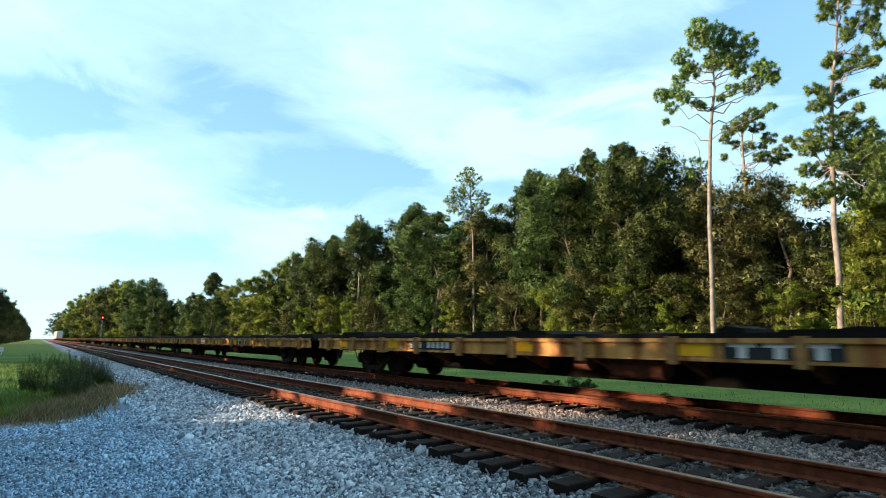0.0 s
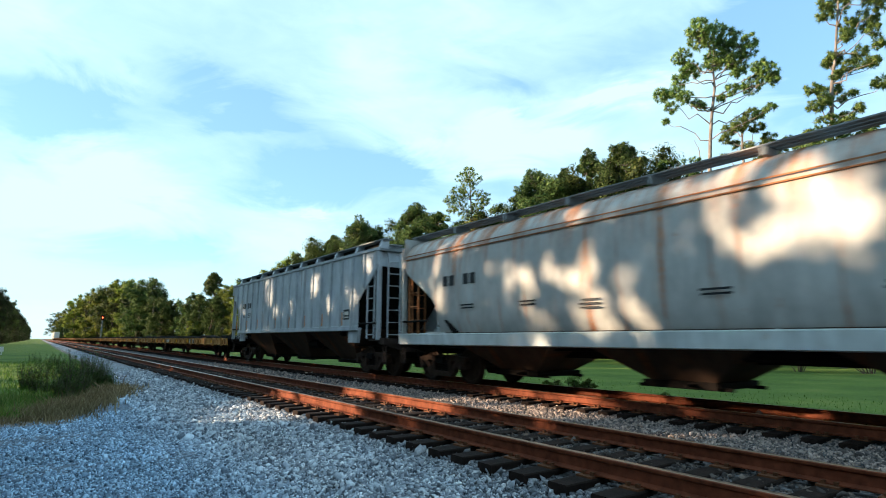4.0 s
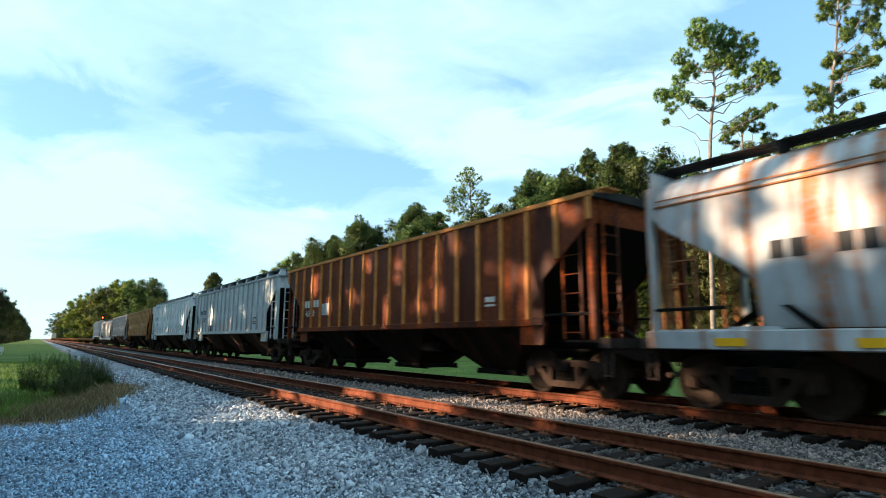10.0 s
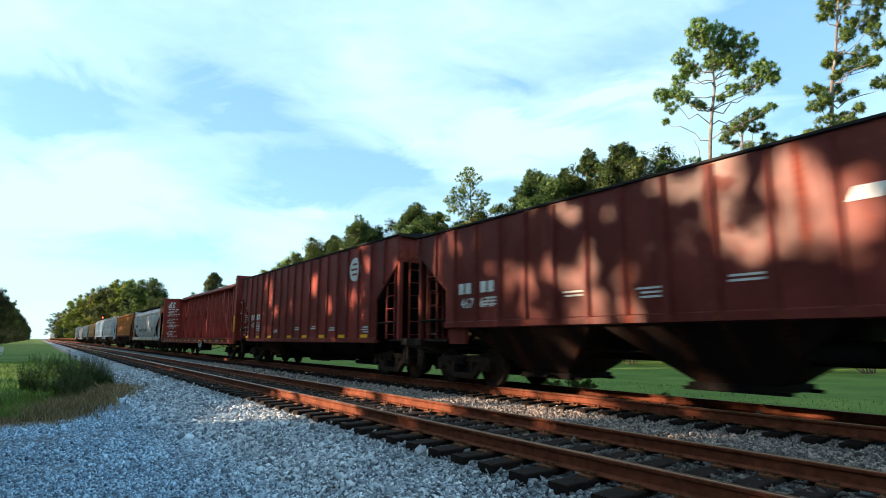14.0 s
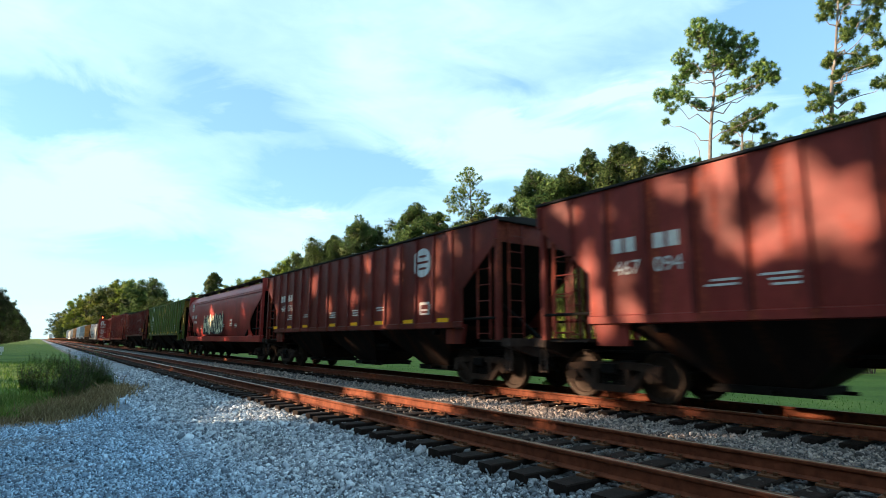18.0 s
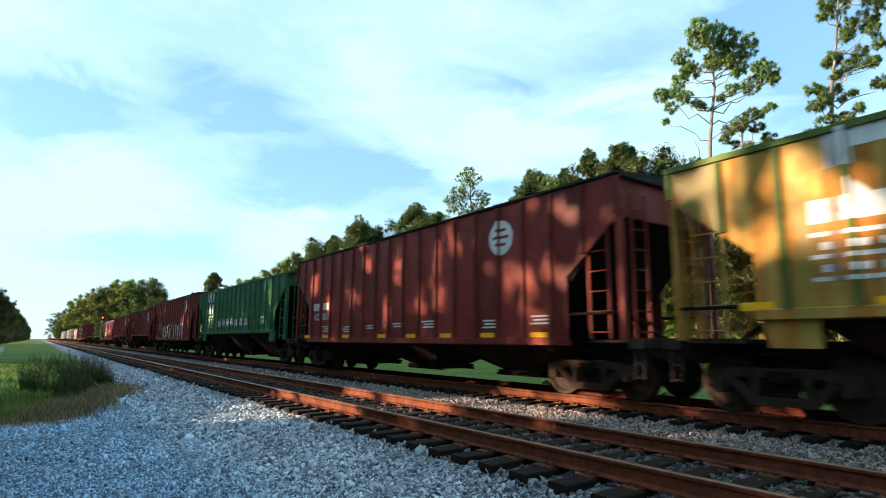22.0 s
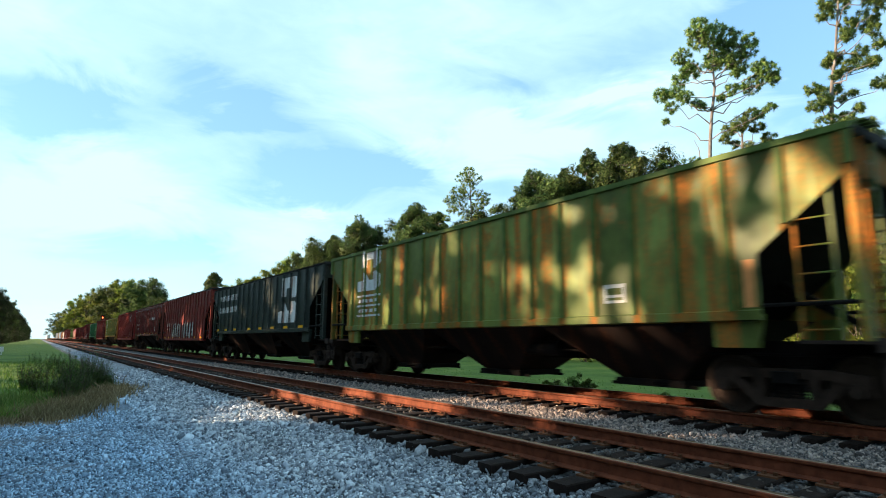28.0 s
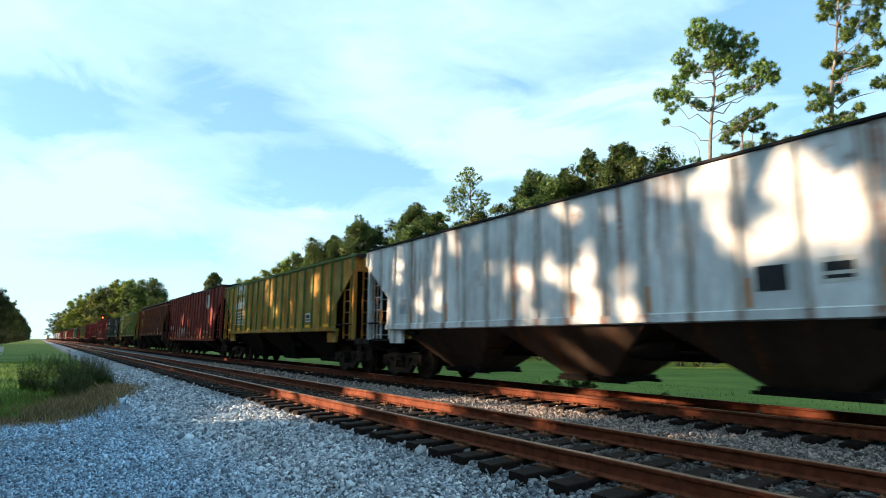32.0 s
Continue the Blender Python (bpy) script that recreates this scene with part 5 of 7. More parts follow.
    f = Shape().box(-1.626, -1.62, -0.36, 0.36, 0.92, 0.96).box(-1.626, -1.62, -0.36, 0.36, 0.62, 0.66).box(-1.626, -1.62, -0.36, -0.32, 0.62, 0.96).box(-1.626, -1.62, 0.32, 0.36, 0.62, 0.96)
    for k in range(3):
        f.box(-1.626, -1.62, -0.25, 0.25, 0.70 + 0.07 * k, 0.73 + 0.07 * k)
    part("data_plate", f, WHITE, bx)
    part("brake_rod", Shape().tube((-0.8, -9.0, 0.86), (-0.8, -3.2, 0.50), 0.02, 0.02, 6).tube((-0.8, -3.2, 0.50), (-0.8, 9.0, 0.88), 0.02, 0.02, 6), IRON, car)
    CARS.append((car, y0))
    return car


def enclosed_car(y0):
    car = thing("enclosed_auto_rack", "pale grey enclosed car far down the line", "freight car", "enclosed cars")
    s = Shape().box(-1.55, 1.55, -12.5, 12.5, 1.1, 5.2)
    s.prism([(-1.55, 5.2), (1.55, 5.2), (1.2, 5.6), (-1.2, 5.6)], "y", -12.5, 12.5)
    part("body", s, PALE_SIDE, car)
    part("under_frame", Shape().box(-1.3, 1.3, -12.6, 12.6, 0.75, 1.1), IRON, car)
    for sy in (-1, 1):
        add_truck(car, sy * 9.5)
    CARS.append((car, y0))

# ---------------------------------------------------------------- wagon paints
FLAT_YELLOW = car_paint("faded_yellow_flatcar", (0.70, 0.33, 0.095), 0.46, (0.20, 0.060, 0.020), 0.45)
FLAT_BROWN = simple("brown_stake_steel", (0.30, 0.15, 0.055), 0.8, 0.0, 0.4)
FLAT_RUST = simple("rusty_underframe", (0.16, 0.06, 0.035), 0.85, 0.0, 0.4)
# dark end colour with the shade between cars put into it
END_SHADE = simple("end_paint_in_shade", (0.045, 0.030, 0.025), 0.8, 0.0, 0.45, 3.0)
PALE_SIDE = simple("pale_grey_side", (0.55, 0.53, 0.48), 0.6, 0.0, 0.15, 0.6)
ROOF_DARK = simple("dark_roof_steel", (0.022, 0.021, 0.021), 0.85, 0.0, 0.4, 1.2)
ROOF_GREY = simple("galvanised_roof", (0.20, 0.215, 0.225), 0.6, 0.2, 0.3, 1.2)
BAY_RUST = car_paint("rusty_bay", (0.075, 0.045, 0.032), 0.25, (0.11, 0.042, 0.018), 0.4, rough=0.9)
# rust-streaked bays, near-black: the shade under the car is put into the colour
BAY_DARK = car_paint("shade_dark_bay", (0.016, 0.0075, 0.0055), 0.35, (0.04, 0.015, 0.008), 0.4, rough=0.9)
P = {
    "grey_blue": car_paint("blue_grey_paint", (0.50, 0.54, 0.58), 0.10, fade=0.15),
    "pale_grey": car_paint("pale_grey_paint", (0.52, 0.52, 0.50), 0.20, (0.36, 0.12, 0.03), 0.15, top_rust=1.0),
    "weathered": car_paint("weathered_grey_paint", (0.48, 0.50, 0.54), 0.62, (0.12, 0.05, 0.025), 0.5),
    "brown": car_paint("rust_brown_paint", (0.175, 0.058, 0.017), 0.40, (0.30, 0.105, 0.022), 0.5),
    "white": car_paint("white_grey_paint", (0.84, 0.88, 0.90), 0.06, fade=0.1),
    "light": car_paint("light_grey_green_paint", (0.60, 0.65, 0.66), 0.10, (0.34, 0.19, 0.09), 0.12),
    "rust": car_paint("deep_rust_paint", (0.105, 0.022, 0.008), 0.5, (0.22, 0.047, 0.010), 0.55, rough=0.5),
    "white_rust": car_paint("white_paint_with_rust", (0.58, 0.59, 0.60), 0.34, (0.34, 0.11, 0.03), 0.12, top_rust=1.0),
    "beam_red": car_paint("beam_car_red", (0.30, 0.040, 0.030), 0.12, fade=0.25),
    "red": car_paint("mineral_red_paint", (0.225, 0.029, 0.022), 0.28, (0.22, 0.044, 0.022), 0.45, rough=0.48, pitch=0.82, start=7.79),
    "red_dull": car_paint("dull_red_brown_paint", (0.150, 0.024, 0.018), 0.28, (0.17, 0.036, 0.018), 0.42, rough=0.36),
    "red_bright": car_paint("bright_red_paint", (0.31, 0.023, 0.018), 0.12, (0.15, 0.03, 0.015), 0.25, pitch=0.82, start=7.79),
    "red_faded": car_paint("faded_red_paint", (0.25, 0.075, 0.060), 0.15, (0.10, 0.03, 0.02), 0.35, rough=0.25),
    "olive": car_paint("olive_green_paint", (0.10, 0.135, 0.026), 0.42, (0.16, 0.08, 0.016), 0.45),
    "green": car_paint("railway_green_paint", (0.022, 0.125, 0.052), 0.16, (0.10, 0.10, 0.03), 0.3),
    "yellow_olive": car_paint("yellowed_green_paint", (0.44, 0.285, 0.062), 0.55, (0.36, 0.13, 0.024), 0.6),
    "green_rust": car_paint("rust_stained_green_paint", (0.17, 0.21, 0.045), 0.46, (0.30, 0.10, 0.018), 0.7),
    "black_green": car_paint("blackish_green_paint", (0.030, 0.040, 0.034), 0.15, (0.07, 0.045, 0.03), 0.3),
    "dark_brown": car_paint("dark_red_brown_paint", (0.055, 0.013, 0.008), 0.50, (0.12, 0.028, 0.009), 0.5, rough=0.62),
    "silver": car_paint("pale_silver_paint", (0.82, 0.84, 0.85), 0.34, (0.24, 0.11, 0.07), 0.2),
    "acf_red": car_paint("smooth_red_paint", (0.36, 0.042, 0.036), 0.06, (0.12, 0.03, 0.02), 0.2, rough=0.42),
}
RIB = {
    "tan": simple("tan_rib_paint", (0.52, 0.30, 0.14), 0.7, 0.0, 0.3, 3.0), "orange": simple("orange_rib_paint", (0.56, 0.22, 0.06), 0.7, 0.0, 0.3, 3.0),
    "grey": simple("grey_rib_paint", (0.36, 0.385, 0.41), 0.6, 0.0, 0.2, 3.0), "cream": simple("cream_rib_paint", (0.46, 0.45, 0.43), 0.6, 0.0, 0.2, 3.0),
    "dark_red": simple("dark_red_rib_paint", (0.13, 0.022, 0.018), 0.6, 0.0, 0.3, 3.0), "green": simple("green_rib_paint", (0.03, 0.10, 0.04), 0.6, 0.0, 0.3, 3.0),
    "olive": simple("olive_rib_paint", (0.09, 0.13, 0.03), 0.6, 0.0, 0.3, 3.0), "black": simple("black_rib_paint", (0.03, 0.036, 0.032), 0.6, 0.0, 0.3, 3.0),
    "brown": simple("brown_rib_paint", (0.16, 0.045, 0.02), 0.7, 0.0, 0.3, 3.0), "white": simple("white_rib_paint", (0.66, 0.70, 0.73), 0.6, 0.0, 0.15, 3.0),
    "rust_seam": simple("rusty_seam", (0.30, 0.12, 0.05), 0.8, 0.0, 0.4, 3.0), "red": simple("red_seam", (0.22, 0.03, 0.025), 0.6, 0.0, 0.3, 3.0),
}


def stencils(car, seed, mat, zb, x=1.6, count=6):
    """Small unreadable stencilled lines along the lower side."""
    r = rng(seed)
    for k in range(count):
        y = mid_panel(car, -6.0 + 11.5 * (k + r.uniform(0.2, 0.8)) / count)
        s = Shape()
        for q in range(r.randint(2, 4)):
            s.box(-0.004, 0, -0.28, 0.28 - r.uniform(0, 0.2), -0.018 - q * 0.075, 0.018 - q * 0.075)
        part("stencil", s, mat, car, at=(-x - 0.003, y, zb + 0.55 + r.uniform(0, 0.12)))


def data_box(car, y, z, mat, dark, x=1.6):
    y = mid_panel(car, y)
    d = open_hopper_mark(car, "data_panel", y, z, 0.46, 0.34, mat, "small framed data panel", x=x)
    part("data_strip", Shape().box(-0.007, -0.004, -0.17, 0.17, -0.02, 0.10).box(-0.007, -0.004, -0.17, 0.17, -0.12, -0.07), dark, d)


def heavy_label(car, y, z, mat, letters, x=1.6, h=0.26, seed=1):
    """A company's mark as plain blocks, split by a rib."""
    y = near_rib(car, y)
    letter_bars(car, y + 0.42, z, 0.54, h, letters - letters // 2, mat, "block lettering", x, seed=seed)
    letter_bars(car, y - 0.42, z, 0.54, h, letters // 2, mat, "block lettering", x, seed=seed)


def build_train():
    first = -31.55
    # empty flatcars far ahead of the hoppers
    for k in range(17):
        flatcar("flatcar", "empty faded yellow-brown flatcar with dark deck gear", first + 12.95 + 25.9 * k, FLAT_YELLOW)
    for k in range(3):
        enclosed_car(first + 25.9 * 17 + 13.5 + 27 * k)
    H = covered_hopper

    def mid(a):
        return a - 8.0

    c = H("covered_hopper", "blue-grey ribbed covered hopper with orange reflectors", mid(-32.45), P["grey_blue"], RIB["grey"], "ribbed", 20, ROOF_GREY, BAY_RUST, ORANGE)
    heavy_label(c, 5.2, 2.75, DARK_INK, 4)
    number(c, "463 037", 5.2, 2.28, 0.24, DARK_INK)
    data_box(c, -5.6, 1.95, DARK_INK, WHITE)
    c = H("covered_hopper", "pale grey smooth-sided covered hopper, rusty along the top", mid(-49.8), P["pale_grey"], RIB["rust_seam"], "round", 0, ROOF_GREY, BAY_RUST, None, sill_mat=P["light"])
    heavy_label(c, 5.2, 2.6, DARK_INK, 4, 1.61)
    stencils(c, 3, DARK_INK, 1.3, 1.612)
    c = H("covered_hopper", "weathered grey covered hopper with brown rusted panels", mid(-67.05), P["weathered"], RIB["cream"], "ribbed", 20, ROOF_DARK, BAY_RUST, None)
    data_box(c, -4.6, 2.0, WHITE, DARK_INK)
    open_hopper_mark(c, "reflector", -6.45, 1.75, 0.42, 0.2, ORANGE, "orange reflector")
    c = H("covered_hopper", "rust-brown covered hopper with tan ribs and white lettering", mid(-84.5), P["brown"], RIB["tan"], "ribbed", 20, ROOF_DARK, BAY_DARK, YELLOW)
    letter_bars(c, 5.1, 2.35, 2.6, 0.36, 6, WHITE, "worn white block lettering")
    data_box(c, -3.4, 2.1, WHITE, P["brown"])
    c = H("covered_hopper", "white-grey ribbed covered hopper with dark figures", mid(-101.95), P["white"], RIB["white"], "ribbed", 20, ROOF_GREY, BAY_RUST, ORANGE)
    heavy_label(c, 5.4, 2.85, DARK_INK, 4)
    number(c, "83000", 5.35, 2.36, 0.30, DARK_INK)
    data_box(c, -5.4, 1.95, DARK_INK, WHITE)
    stencils(c, 4, DARK_INK, 1.45)
    c = H("covered_hopper", "light grey-green covered hopper with dark figures", mid(-119.35), P["light"], RIB["grey"], "ribbed", 20, ROOF_GREY, BAY_RUST, ORANGE)
    heavy_label(c, 5.4, 2.75, DARK_INK, 4)
    number(c, "527052", 5.2, 2.3, 0.30, DARK_INK)
    data_box(c, -4.8, 2.0, DARK_INK, WHITE)
    data_box(c, 3.2, 1.75, DARK_INK, DARK_INK)
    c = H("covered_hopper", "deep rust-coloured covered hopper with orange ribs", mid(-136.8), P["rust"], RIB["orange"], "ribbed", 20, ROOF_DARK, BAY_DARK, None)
    heavy_label(c, 5.6, 2.45, WHITE, 4)
    number(c, "465 0", 5.6, 2.1, 0.24, WHITE)
    open_hopper_mark(c, "patch", 4.2, 2.2, 0.6, 0.42, RIB["grey"], "grey paint patch")
    data_box(c, -4.9, 2.0, P["rust"], WHITE)
    c = H("covered_hopper", "white smooth-sided covered hopper streaked with rust", mid(-153.95), P["white_rust"], RIB["rust_seam"], "round", 0, ROOF_DARK, BAY_RUST, YELLOW, sill_mat=P["white_rust"])
    heavy_label(c, 5.3, 2.4, DARK_INK, 4, 1.61)
    graffiti(c, 1.2, 1.95, 5.0, 0.30, 9, DARK_INK, P["white_rust"], 9, "thin black sprayed scribble", 1.612)
    data_box(c, -4.6, 2.0, DARK_INK, DARK_INK, 1.61)
    centrebeam(-182.35, P["beam_red"])
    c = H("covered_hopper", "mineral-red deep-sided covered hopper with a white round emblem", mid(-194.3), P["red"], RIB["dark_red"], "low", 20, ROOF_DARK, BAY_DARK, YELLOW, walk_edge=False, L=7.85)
    disc_mark(c, -5.0, 3.42, 0.40, WHITE, P["red"])
    heavy_label(c, 5.5, 2.15, WHITE, 4)
    number(c, "433 055", 5.5, 1.80, 0.24, WHITE)
    stencils(c, 5, WHITE, 0.95)
    c = H("covered_hopper", "dull red-brown ribbed covered hopper with slanted lettering", mid(-211.15), P["red_dull"], RIB["dark_red"], "ribbed", 20, ROOF_DARK, BAY_DARK, None, walk_edge=False)
    heavy_label(c, 5.4, 2.35, WHITE, 4)
    number(c, "467 672", 5.4, 2.0, 0.24, WHITE)
    letter_bars(c, -3.3, 3.0, 2.2, 0.19, 4, P["silver"], "white slanted block lettering", slant=0.5)
    stencils(c, 6, WHITE, 1.45)
    open_hopper_mark(c, "patch", -4.55, 2.0, 0.46, 0.46, WHITE, "white paint patch")
    open_hopper_mark(c, "reflector", -6.35, 1.95, 0.4, 0.3, YELLOW, "yellow panel")
    c = H("covered_hopper", "olive green covered hopper with a white block emblem", mid(-228.75), P["olive"], RIB["olive"], "ribbed", 20, ROOF_DARK, BAY_DARK, YELLOW)
    big_emblem(c, 5.3, 3.3, 1.25, WHITE)
    data_box(c, -5.2, 2.0, WHITE, P["olive"])
    c = H("covered_hopper", "red smooth-sided covered hopper with sprayed graffiti", mid(-246.3), P["acf_red"], RIB["red"], "round", 0, ROOF_DARK, BAY_DARK, None, walk_edge=False, sill_mat=P["acf_red"])
    graffiti(c, 0.9, 2.0, 4.6, 1.25, 6, P["cream"], DARK_INK, 12, "cream and black sprayed graffiti letters", 1.612)
    disc_mark(c, 6.4, 3.15, 0.28, WHITE, P["acf_red"], 1.60)
    heavy_label(c, 5.8, 2.55, WHITE, 4, 1.61, 0.2)
    number(c, "314404", 5.6, 2.2, 0.22, WHITE, 1.612)
    data_box(c, -3.0, 2.0, WHITE, P["acf_red"], 1.61)
    stencils(c, 8, WHITE, 1.3, 1.612, 4)
    for i, (y, text, pm, key) in enumerate(((-263.1, "468 076", "red_dull", 13), (-280.4, "467 094", "red", 14))):
        c = H("covered_hopper", "red-brown ribbed covered hopper with a white round emblem", mid(y), P[pm], RIB["dark_red"], "ribbed", 20, ROOF_DARK, BAY_DARK, YELLOW if i == 0 else None, walk_edge=False)
        heavy_label(c, 5.3, 2.8, WHITE, 4)
        number(c, text, 5.3, 2.40, 0.26, WHITE)
        disc_mark(c, -4.9, 3.2, 0.40, WHITE if i else P["silver"], P[pm])
        stencils(c, key, WHITE, 1.45)
        data_box(c, -5.0, 1.95, WHITE, P[pm])
    c = H("covered_hopper", "red deep-sided covered hopper with white sprayed graffiti", mid(-297.5), P["red"], RIB["dark_red"], "low", 20, ROOF_DARK, BAY_DARK, WHITE, walk_edge=False, L=7.85)
    heavy_label(c, 5.4, 2.25, WHITE, 4)
    number(c, "435 145", 5.4, 1.9, 0.26, WHITE)
    graffiti(c, 2.0, 1.72, 3.6, 1.05, 5, WHITE, P["red"], 15, "white sprayed block graffiti")
    graffiti(c, -2.6, 1.72, 3.9, 1.0, 6, WHITE, P["red"], 16, "white sprayed block graffiti")
    disc_mark(c, -4.55, 3.42, 0.42, WHITE, P["red"])
    c = H("covered_hopper", "green ribbed covered hopper with a white block emblem", mid(-314.3), P["green"], RIB["green"], "ribbed", 20, ROOF_DARK, BAY_DARK, ORANGE)
    big_emblem(c, 5.0, 3.25, 1.3, WHITE)
    graffiti(c, 0.0, 2.0, 6.0, 0.42, 9, P["silver"], P["green"], 17, "faint pale sprayed scribble")
    data_box(c, -4.9, 2.0, WHITE, P["green"])
    c = H("covered_hopper", "red deep-sided covered hopper with a white round emblem", mid(-331.4), P["red"], RIB["dark_red"], "low", 20, ROOF_DARK, BAY_DARK, YELLOW, walk_edge=False, L=7.85)
    heavy_label(c, 5.4, 2.3, WHITE, 4)
    number(c, "435 011", 5.4, 1.95, 0.26, WHITE)
    disc_mark(c, -4.6, 3.42, 0.40, WHITE, P["red"])
    stencils(c, 19, WHITE, 0.98, count=7)
    c = H("covered_hopper", "yellowed green rust-stained covered hopper with a white block emblem", mid(-348.2), P["yellow_olive"], RIB["olive"], "ribbed", 20, ROOF_DARK, BAY_DARK, YELLOW)
    big_emblem(c, 5.2, 3.3, 1.25, P["silver"])
    data_box(c, -4.6, 1.95, WHITE, P["yellow_olive"])
    c = H("covered_hopper", "bright red deep-sided covered hopper with a white round emblem", mid(-365.15), P["red_bright"], RIB["dark_red"], "low", 20, ROOF_DARK, BAY_DARK, YELLOW, walk_edge=False, L=7.85)
    heavy_label(c, 5.6, 2.35, WHITE, 4)
    number(c, "435 245", 5.6, 1.95, 0.26, WHITE)
    disc_mark(c, -4.8, 3.42, 0.40, WHITE, P["red_bright"])
    stencils(c, 21, WHITE, 0.98, count=6)
    data_box(c, -4.9, 1.75, WHITE, P["red_bright"])
    c = H("covered_hopper", "faded red ribbed covered hopper with slanted white lettering", mid(-381.9), P["red_faded"], RIB["dark_red"], "ribbed", 20, ROOF_DARK, BAY_DARK, YELLOW)
    heavy_label(c, 5.4, 2.55, WHITE, 4, h=0.2)
    number(c, "466 776", 5.4, 2.1, 0.22, WHITE)
    letter_bars(c, -3.0, 2.95, 2.9, 0.24, 4, WHITE, "white slanted block lettering", slant=0.5)
    data_box(c, -5.3, 2.0, WHITE, DARK_INK)
    c = H("covered_hopper", "red deep-sided covered hopper with grey-white sprayed graffiti", mid(-398.9), P["red"], RIB["dark_red"], "low", 20, ROOF_DARK, BAY_DARK, YELLOW, walk_edge=False, L=7.85)
    heavy_label(c, 5.3, 2.2, WHITE, 4)
    number(c, "435 539", 5.3, 1.85, 0.26, WHITE)
    graffiti(c, 2.4, 1.75, 3.1, 1.15, 5, WHITE, P["black_green"], 23, "black and white sprayed graffiti letters")
    graffiti(c, -1.7, 1.75, 3.6, 1.15, 4, P["silver"], P["black_green"], 24, "grey sprayed graffiti letters")
    c = H("covered_hopper", "blackish green covered hopper with a large white emblem", mid(-415.6), P["black_green"], RIB["black"], "ribbed", 20, ROOF_DARK, BAY_DARK, YELLOW, walk_edge=False)
    big_emblem(c, -4.3, 2.75, 1.9, P["silver"], lines=False)
    letter_bars(c, 4.8, 3.35, 3.2, 0.3, 10, P["silver"], "worn white block lettering")
    letter_bars(c, 4.8, 2.7, 3.2, 0.3, 10, P["silver"], "worn white block lettering")
    c = H("covered_hopper", "rust-stained green covered hopper with a worn white emblem", mid(-432.25), P["green_rust"], RIB["olive"], "ribbed", 20, ROOF_DARK, BAY_DARK, None)
    big_emblem(c, 5.2, 3.3, 1.3, P["silver"])
    data_box(c, -4.2, 1.95, WHITE, P["olive"])
    open_hopper_mark(c, "reflector", -6.55, 1.95, 0.16, 0.7, ORANGE, "orange reflector strip")
    c = H("covered_hopper", "dark red-brown covered hopper with a worn orange emblem", mid(-449.3), P["dark_brown"], RIB["brown"], "ribbed", 20, ROOF_GREY, BAY_DARK, YELLOW)
    big_emblem(c, 5.2, 3.3, 1.3, ORANGE)
    data_box(c, -4.2, 1.95, RIB["brown"], WHITE)
    c = H("covered_hopper", "red deep-sided covered hopper with a clean white disc", mid(-466.3), P["red"], RIB["dark_red"], "low", 20, ROOF_DARK, BAY_DARK, YELLOW, walk_edge=False, L=7.85)
    disc_mark(c, -4.7, 3.42, 0.44, WHITE, None)
    heavy_label(c, 5.8, 1.95, WHITE, 4)
    graffiti(c, 2.9, 1.6, 2.6, 0.7, 4, P["silver"], P["red"], 27, "faint grey sprayed scribble")
    stencils(c, 27, WHITE, 0.98, count=7)
    c = H("covered_hopper", "yellow-green covered hopper with a white block emblem", mid(-482.95), P["yellow_olive"], RIB["olive"], "ribbed", 20, ROOF_DARK, BAY_DARK, YELLOW)
    big_emblem(c, 5.0, 3.3, 1.3, WHITE)
    data_box(c, -4.2, 1.95, WHITE, DARK_INK)
    c = H("covered_hopper", "pale silver covered hopper with rust streaks and dark marks", mid(-499.9), P["silver"], RIB["cream"], "ribbed", 20, ROOF_DARK, BAY_RUST, ORANGE, walk_edge=False)
    open_hopper_mark(c, "patch", mid_panel(c, -4.4), 2.0, 0.42, 0.36, DARK_INK, "dark square patch")
    data_box(c, -5.2, 2.05, WHITE, DARK_INK)
    open_hopper_mark(c, "patch", 5.6, 2.05, 0.7, 0.42, RIB["grey"], "grey paint patch")


P["cream"] = simple("cream_spray_paint", (0.66, 0.60, 0.42), 0.6, 0.0, 0.15, 6.0)
# ---------------------------------------------------------------- build
build_ground()
track_1 = build_track("track_near", TRACK_1, (RAIL_A, RAIL_B), "rusty rails on dark wooden ties in grey ballast", 1)
track_2 = build_track("track_far", TRACK_2, (RAIL_C, RAIL_D), "rusty rails that carry the freight train", 2)
build_train()
stones("loose_ballast", "loose grey crushed stone of the ballast and pad", [
    (-1.0, 2.3, 3.5, 8.0, 30000, 0.0125), (-1.5, 2.3, 8.0, 14.5, 26000, 0.014), (1.9, 4.2, 3.0, 8.0, 11000, 0.020), (1.9, 4.2, 8.0, 16.0, 14000, 0.022), (1.8, 4.2, 16.0, 30.0, 11000, 0.028),
    (4.35, 6.9, -1.0, 14.0, 17000, 0.019), (6.6, 9.2, 0.0, 16.0, 30000, 0.017), (4.0, 12.0, 14.0, 34.0, 12000, 0.028), (9.2, 12.4, -2.0, 14.0, 9000, 0.024)], 11)

# forest across the line: azimuth and top elevation of each crown along its edge
EDGE_Y = [-60, 0, 60, 120, 160, 200, 260, 350, 500, 900]
EDGE_X = [46, 46, 47, 45, 40, 33, 26, 20, 15.5, 13]


